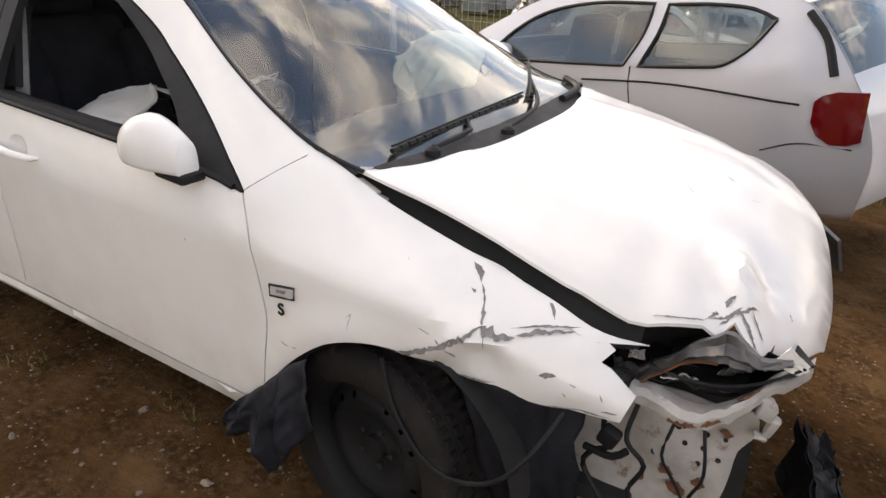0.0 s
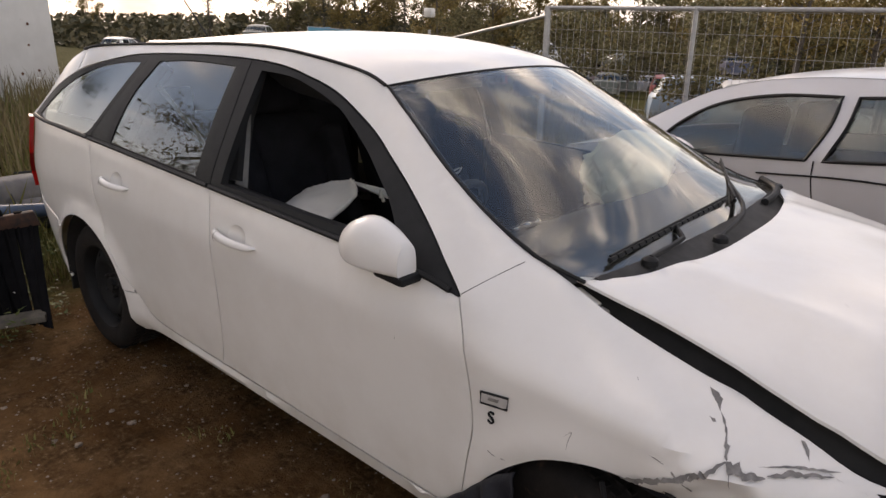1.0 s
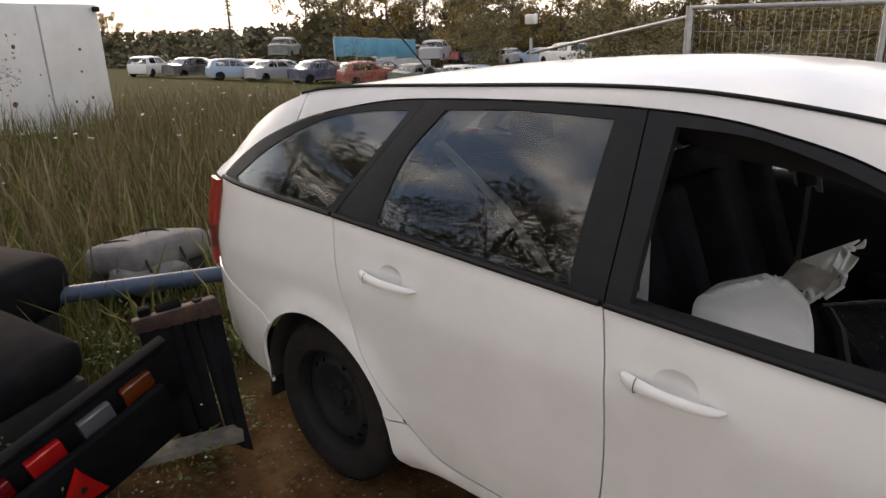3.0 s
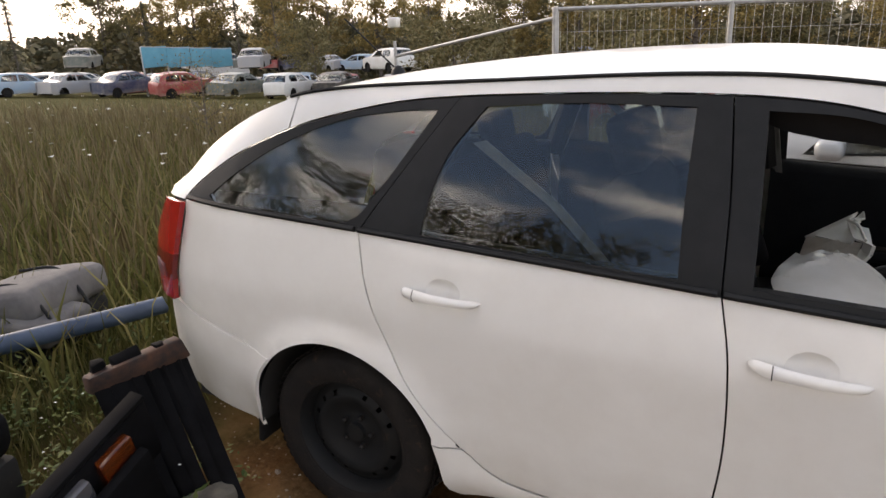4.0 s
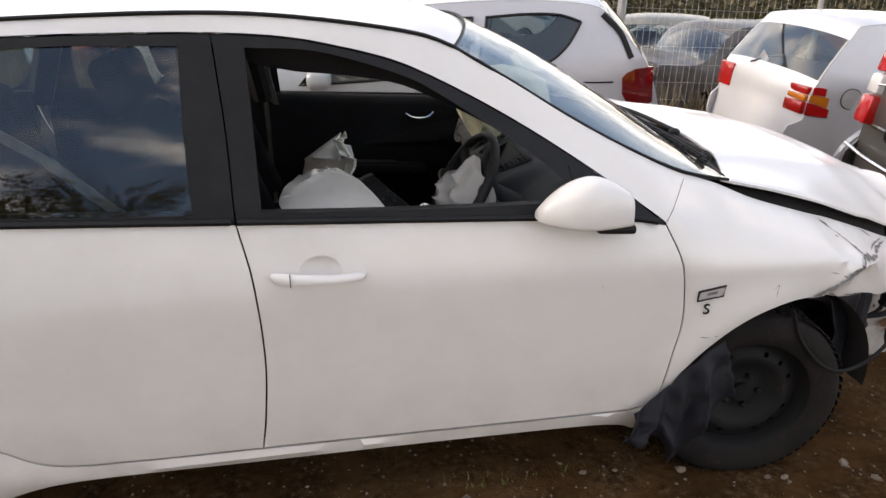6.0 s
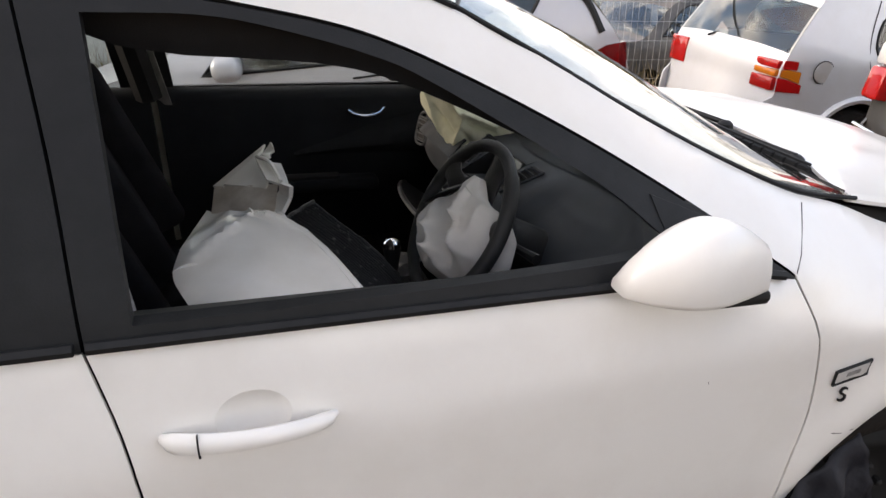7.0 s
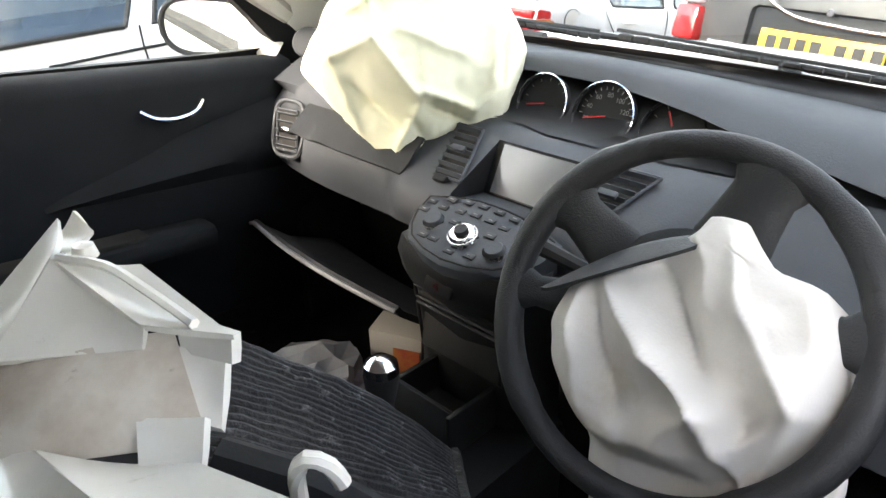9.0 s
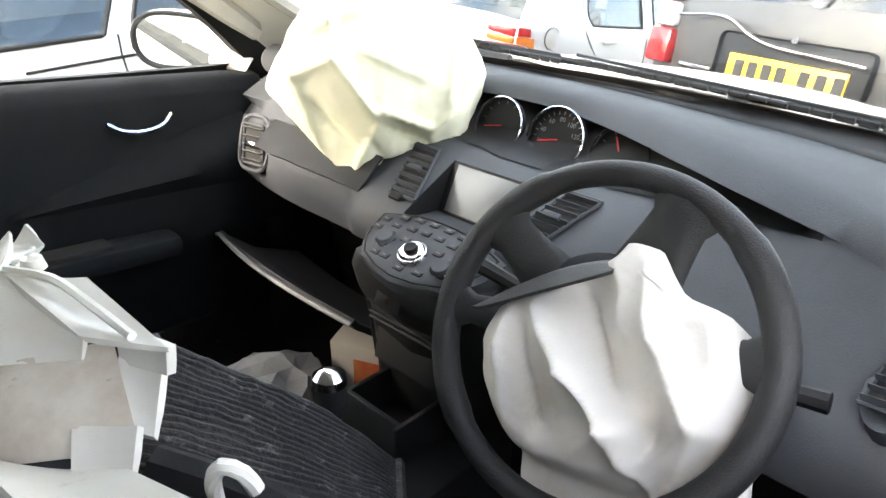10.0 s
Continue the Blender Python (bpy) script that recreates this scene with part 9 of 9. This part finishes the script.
def broadleaf(seed, h, spread, leafm, nleaf, leaf, label, start=0.25, sparse=0.0):
    rng = random.Random(seed)
    T = thing("tree", label, "tree", group="trees round the yard")
    bm = bmesh.new()
    tube([(0, 0, -0.3), (0.05 * h * rng.uniform(-1, 1) * 0.3, 0.02 * h, h * 0.45), (0.03 * h * rng.uniform(-1, 1), 0, h * 0.95)], h * 0.018, 8, h * 0.1, bm=bm, taper=lambda t: 1.1 - t)
    tips = []
    nb = 26
    for i in range(nb):
        t = start + (0.97 - start) * (i + rng.random()) / nb
        a = rng.uniform(0, 6.28)
        r = spread * (0.35 + 0.75 * math.sin(math.pi * min(1, (t - start) / (1 - start) * 0.85 + 0.12))) * rng.uniform(0.6, 1.15)
        p0 = Vector((0, 0, h * t * 0.92))
        p2 = Vector((r * math.cos(a), r * math.sin(a), h * t + r * rng.uniform(0.1, 0.6)))
        p1 = p0.lerp(p2, 0.5) + Vector((0, 0, r * 0.08))
        tube([p0, p1, p2], h * 0.006 * (1.2 - t), 5, bm=bm, taper=lambda t: 1.05 - t)
        for k in range(4):
            q = p0.lerp(p2, rng.uniform(0.35, 1.05))
            e = q + Vector((rng.uniform(-1, 1), rng.uniform(-1, 1), rng.uniform(-0.3, 0.8))) * r * 0.35
            tube([q, e], h * 0.0018, 3, bm=bm, taper=lambda t: 1.05 - t, caps=False)
            tips += [e, q.lerp(e, 0.5)]
    part("trunk", bm, BARK, T)
    V, F = [], []
    for i in range(nleaf):
        c = rng.choice(tips) + Vector((rng.gauss(0, 1), rng.gauss(0, 1), rng.gauss(0, 0.8))) * spread * (0.10 + sparse)
        u = Vector((rng.gauss(0, 1), rng.gauss(0, 1), rng.gauss(0, 1))).normalized() * leaf * rng.uniform(0.6, 1.4)
        w = u.cross(Vector((rng.gauss(0, 1), rng.gauss(0, 1), rng.gauss(0, 1)))).normalized() * leaf * 0.5
        o = len(V)
        V += [c - u, c + w, c + u, c - w]
        F.append((o, o + 1, o + 2, o + 3))
    ob = link_mesh("crown", V, F, leafm, T, smooth=False)
    return T


def conifer(seed, h, spread, label):
    rng = random.Random(seed)
    T = thing("tree", label, "tree", group="trees round the yard")
    part("trunk", tube([(0, 0, -0.3), (0, 0, h)], h * 0.014, 7, taper=lambda t: 1.05 - t), BARK, T)
    V, F = [], []
    for i in range(int(h * 46)):
        t = rng.random() ** 0.8
        z = h * (0.06 + 0.94 * t)
        r = spread * (1 - t) ** 0.85 * rng.uniform(0.35, 1.1) + 0.05
        a = rng.uniform(0, 6.28)
        tip = Vector((r * math.cos(a), r * math.sin(a), z - r * 0.35))
        base = Vector((0, 0, z))
        for k in range(7):
            c = base.lerp(tip, 0.25 + 0.75 * k / 6)
            s = 0.16 * (1.15 - k / 8)
            d = Vector((rng.uniform(-1, 1), rng.uniform(-1, 1), rng.uniform(-0.7, 0.1))) * s * 1.5
            w = Vector((-math.sin(a), math.cos(a), 0)) * s * 0.45
            o = len(V)
            V += [c - w, c + w, c + d]
            F.append((o, o + 1, o + 2))
    link_mesh("crown", V, F, LEAF_D, T, smooth=False)
    return T


def stand(T, spots_, first=True):
    for i, (x, y, s, rz) in enumerate(spots_):
        m = pose(x, y, ground_z(x, y), 0, 0, rz) @ Matrix.Scale(s, 4)
        if i == 0:
            T.matrix_basis = m
        else:
            c = copy_thing(T, m)
            c.scale = (s, s, s)


rng = random.Random(31)
def far(az0, az1, d0, d1, n, s0=0.8, s1=1.25):
    out = []
    for i in range(n):
        a = radians(az0 + (az1 - az0) * (i + rng.uniform(0.1, 0.9)) / n)
        d = rng.uniform(d0, d1)
        out.append((-1 + d * math.cos(a), -2 + d * math.sin(a), rng.uniform(s0, s1), rng.uniform(0, 360)))
    return out


stand(broadleaf(1, 11, 3.2, LEAF_G, 6500, 0.16, "tall broadleaf tree in dull green autumn leaf"), far(92, 145, 78, 110, 15) + far(60, 90, 120, 150, 6))
stand(broadleaf(2, 12, 3.0, LEAF_Y, 5200, 0.15, "tall birch in thin yellow autumn leaf"), far(84, 143, 62, 95, 13) + [(-13, 47, 1.0, 0), (-9, 50, 1.05, 90)] + far(140, 172, 100, 135, 3, 0.6, 0.75))
stand(conifer(3, 12, 2.3, "dark spruce at the edge of the yard"), far(100, 144, 70, 100, 11, 0.7, 1.15) + [(-66, 36.5, 0.95, 0)] + far(30, 100, 150, 190, 34, 0.9, 1.4) + far(158, 176, 110, 150, 6, 0.6, 0.8))
stand(broadleaf(4, 5, 2.4, LEAF_G, 4500, 0.10, "wide willow bush in dull leaf"), far(95, 130, 45, 60, 6, 0.8, 1.2) + [(-5.5, 13.5, 0.55, 10), (-9, 12.5, 0.5, 70)])
stand(broadleaf(5, 9, 2.6, LEAF_G, 9000, 0.075, "broadleaf tree on the near side of the lane", start=0.12, sparse=0.05), [(-4.6, -9.6, 0.80, 20), (-8.2, -9.0, 0.92, 140), (-1.9, -11.5, 0.70, 250), (-12, -7.5, 0.9, 60), (3.5, -13.5, 0.85, 10)])
stand(broadleaf(6, 3.2, 1.3, LEAF_Y, 1500, 0.035, "young yellowing willow among the weeds", start=0.1, sparse=0.1), [(-9.5, -0.6, 0.62, 0), (-11, 6.5, 0.5, 60)])
# long dark wood on the horizon
V, F = [], []
for i in range(2600):
    a = radians(rng.uniform(8, 178))
    d = rng.uniform(92, 140)
    x, y = -1 + d * math.cos(a), d * math.sin(a)
    h = rng.uniform(8.0, 10.4) * (0.86 + 0.6 * abs(noise.noise(Vector((x * 0.05, y * 0.05, 6)))))
    low = 1 / (1 + math.exp((145 - math.degrees(a)) / 1.5))          # the wood thins out behind the container
    h += (rng.uniform(7.9, 9.0) - h) * low
    w = h * rng.uniform(0.12, 0.24)
    point = rng.random() < 0.45
    for k in range(34):
        f = rng.random() ** 0.8
        rad = w * ((1 - f) ** 0.8 if point else math.sin(math.pi * (0.12 + 0.85 * f)) ** 0.6)
        t = rng.uniform(0, 6.28)
        c = Vector((x + rad * math.cos(t) * rng.random() ** 0.5, y + rad * math.sin(t), -7.2 + h * (0.06 + 0.94 * f)))
        q = Vector((rng.gauss(0, 1), rng.gauss(0, 1), rng.gauss(0, 0.7))).normalized() * rng.uniform(0.35, 0.8)
        r_ = Vector((rng.gauss(0, 1), rng.gauss(0, 1), rng.gauss(0, 1))).normalized() * rng.uniform(0.2, 0.5)
        o = len(V)
        V += [c + q, c + r_, c - q * 0.8, c - r_]
        F.append((o, o + 1, o + 2, o + 3))
# distance haze is put into these leaf colours, paler than the leaves themselves
tagged(link_mesh("far_wood", V, F, leaf_mat("hazed_wood_leaves", (0.07, 0.072, 0.045), (0.12, 0.108, 0.065), (0.17, 0.14, 0.075)), smooth=False), "long dark wood beyond the yard", "wood", kind="stuff")

# ---------------------------------------------------------------- scrap heaped behind the rear bumper
lb = thing("trailer_light_board", "black trailer light board with red, clear and amber lamps", "light board", (-3.30, -1.14, 0.0), 0)
BOARD = surf("black_board", (0.004, 0.004, 0.0045), (0.008, 0.008, 0.009), rough=0.8, spec=0.1, scale=10, spots=(0.05, 0.04, 0.03), spot_amount=0.10)
WOODL = surf("weathered_batten", (0.10, 0.09, 0.075), (0.17, 0.15, 0.12), rough=0.85, scale=20, bump=0.3, bump_scale=90)
board_m = pose(0, 0, 0.40, 0, 14, 14)


def on_board(size, at, bevel, mat, name, parent, label=""):
    ob = part(name, box(size, at, bevel), mat, parent, label)
    return ob


DIRTAMBER = lens_mat("dirty_amber_lens", (0.16, 0.035, 0.008))
DIRTGREY = lens_mat("dirty_clear_lens", (0.14, 0.14, 0.15))
bd = new("board")
bd.parent = lb
bd.matrix_basis = pose(0.02, 0.0, 0.36, 18, 10, 8)
part("panel", box((0.05, 0.95, 0.26), (0, -0.46, 0), 0.012), BOARD, bd)
part("batten", box((0.05, 0.95, 0.018), (0, -0.46, 0.145), 0.003), BOARD, bd)
for y, a, b in ((-0.16, DIRTAMBER, REDDEEP), (-0.33, DIRTGREY, RED), (-0.52, RED, REDDEEP), (-0.70, REDDEEP, RED)):
    l1 = part("lamp_lens", box((0.035, 0.125, 0.10), (0.04, y, 0.055), 0.008), a, bd)
    part("lamp_lens", box((0.035, 0.125, 0.10), (0.04, y, -0.052), 0.008), b, bd)
bm = bmesh.new()
tri = [(-0.09, -0.075), (0.09, -0.075), (0.0, 0.085)]
lo_ = [bm.verts.new((0.0, a, b)) for a, b in tri]
hi_ = [bm.verts.new((0.02, a * 0.92, b * 0.92)) for a, b in tri]
bm.faces.new(hi_)
bm.faces.new(list(reversed(lo_)))
for k in range(3):
    bm.faces.new((lo_[k], lo_[(k + 1) % 3], hi_[(k + 1) % 3], hi_[k]))
tr_ = part("reflector", bm, RED, lb, "red triangular reflector", smooth=False)
tr_.matrix_basis = pose(0.17, -0.44, 0.14, 6, 10, 10)
part("reflector_screw", lathe([(0.0005, 0.004), (0.012, 0.004), (0.012, 0.0)], 12, 'x'), TRIM, tr_).location = (0.02, 0, -0.01)
part("lower_panel", box((0.04, 0.95, 0.26), (0.13, -0.50, 0.10), 0.012, rot=(18, 10, 8)), BOARD, lb)

slats = thing("black_strips", "bundle of leaning ribbed black strips under a rusty cap", "scrap", (-3.215, -1.03, 0.0), -64)
rng = random.Random(8)


def strip_top(y, z):
    return (-0.121 - 0.74 * y, -0.205 + 0.66 * y, z)


for i in range(6):
    y = -0.142 + 0.057 * i
    q = 0.016 * (i % 2)
    part("strip", thicken(bowed((q, y - 0.028, 0.0), (q + 0.006, y + 0.034, 0.0), strip_top(y + 0.030, 0.50 + rng.uniform(-0.02, 0.02)), strip_top(y - 0.026, 0.49 + rng.uniform(-0.02, 0.02)), 0.012, 8, 10), 0.012), BOARD, slats)
    part("strip_rib", tube([(q - 0.002, y + 0.003, 0.004), [c + d for c, d in zip(strip_top(y + 0.002, 0.49), (0.012, 0.0, 0.0))]], 0.009, 6), BOARD, slats)
part("rusty_cap", box((0.05, 0.35, 0.055), (-0.118, -0.203, 0.495), 0.010, rot=(3, 8, 49), jig=0.016), surf("rusty_black", (0.022, 0.016, 0.015), (0.085, 0.036, 0.02), rough=0.75, scale=22), slats)
for y, w in ((-0.12, 0.05), (-0.03, 0.09), (0.09, 0.04)):
    part("rusty_flake", box((0.04, w, 0.03), strip_top(y, 0.528), 0.006, rot=(12, 10, 49), jig=0.012), BOARD, slats)
pl = thing("plank", "weathered grey plank lying in the grass", "plank", (-3.28, -1.30, 0.015), 64)
part("plank_board", box((0.75, 0.09, 0.03), (0, 0, 0.02), 0.006, rot=(8, -3, 0), jig=0.004), WOODL, pl)

seat = thing("car_seat", "dark grey car seat lying among the scrap", "seat", (-4.0, -1.62, 0.0), 20)
SEATG = surf("dark_grey_seat_cloth", (0.007, 0.007, 0.008), (0.015, 0.014, 0.014), rough=0.95, spec=0.1, scale=8, bump=0.3, bump_scale=300)
cushion((0.62, 0.52, 0.18), (0, 0, 0.32), (6, 10, 0), 0.03, SEATG, "cushion", seat)
cushion((0.30, 0.50, 0.55), (-0.32, 0.05, 0.30), (0, -35, 0), 0.0, SEATG, "backrest", seat)
part("seat_frame", box((0.6, 0.5, 0.2), (0.0, 0.0, 0.10), 0.03), UNDER, seat)
bagp = thing("grey_bag", "flat grey quilted bag with black straps", "bag", (-4.95, -0.50, 0.0), 18)
GREYC = surf("pale_grey_cloth", (0.12, 0.115, 0.115), (0.18, 0.175, 0.17), rough=0.9, scale=8, bump=0.3, bump_scale=200)
cushion((0.46, 0.60, 0.17), (0, 0.05, 0.31), (-4, -8, 0), 0.03, GREYC, "bag_body", bagp)
cushion((0.30, 0.36, 0.12), (0.17, -0.12, 0.23), (0, 6, 0), 0.02, GREYC, "side_pocket", bagp)
cushion((0.46, 0.62, 0.22), (-0.03, 0.06, 0.13), (0, 0, 0), 0.02, UNDER, "bag_base", bagp)
for y in (-0.2, 0.18):
    part("strap", tube([(-0.15, 0.7 * y, 0.405), (0.06, 0.7 * y + 0.02, 0.425), (0.22, 0.7 * y - 0.04, 0.35), (0.31, 0.7 * y - 0.06, 0.22)], 0.009, 6, 0.05), TRIM, bagp)
pipe = thing("blue_tube", "faded blue plastic tube across the scrap", "tube", (-4.55, -0.75, 0.0), 0)
part("tube_body", tube([(0.25, 0.55, 0.26), (0.1, 0.0, 0.30), (-0.15, -0.65, 0.33)], 0.045, 14, 0.1), surf("dull_blue_plastic", (0.03, 0.055, 0.10), (0.05, 0.08, 0.13), rough=0.5, scale=8), pipe)
roll = thing("black_sack", "black plastic sack on the scrap", "sack", (-4.75, -1.55, 0.0), 30)
cushion((0.8, 0.8, 0.30), (0, 0, 0.40), (0, 4, 0), 0.06, BOARD, "sack_body", roll)
cushion((0.7, 0.7, 0.3), (0, 0, 0.15), (0, 0, 0), 0.04, UNDER, "sack_base", roll)
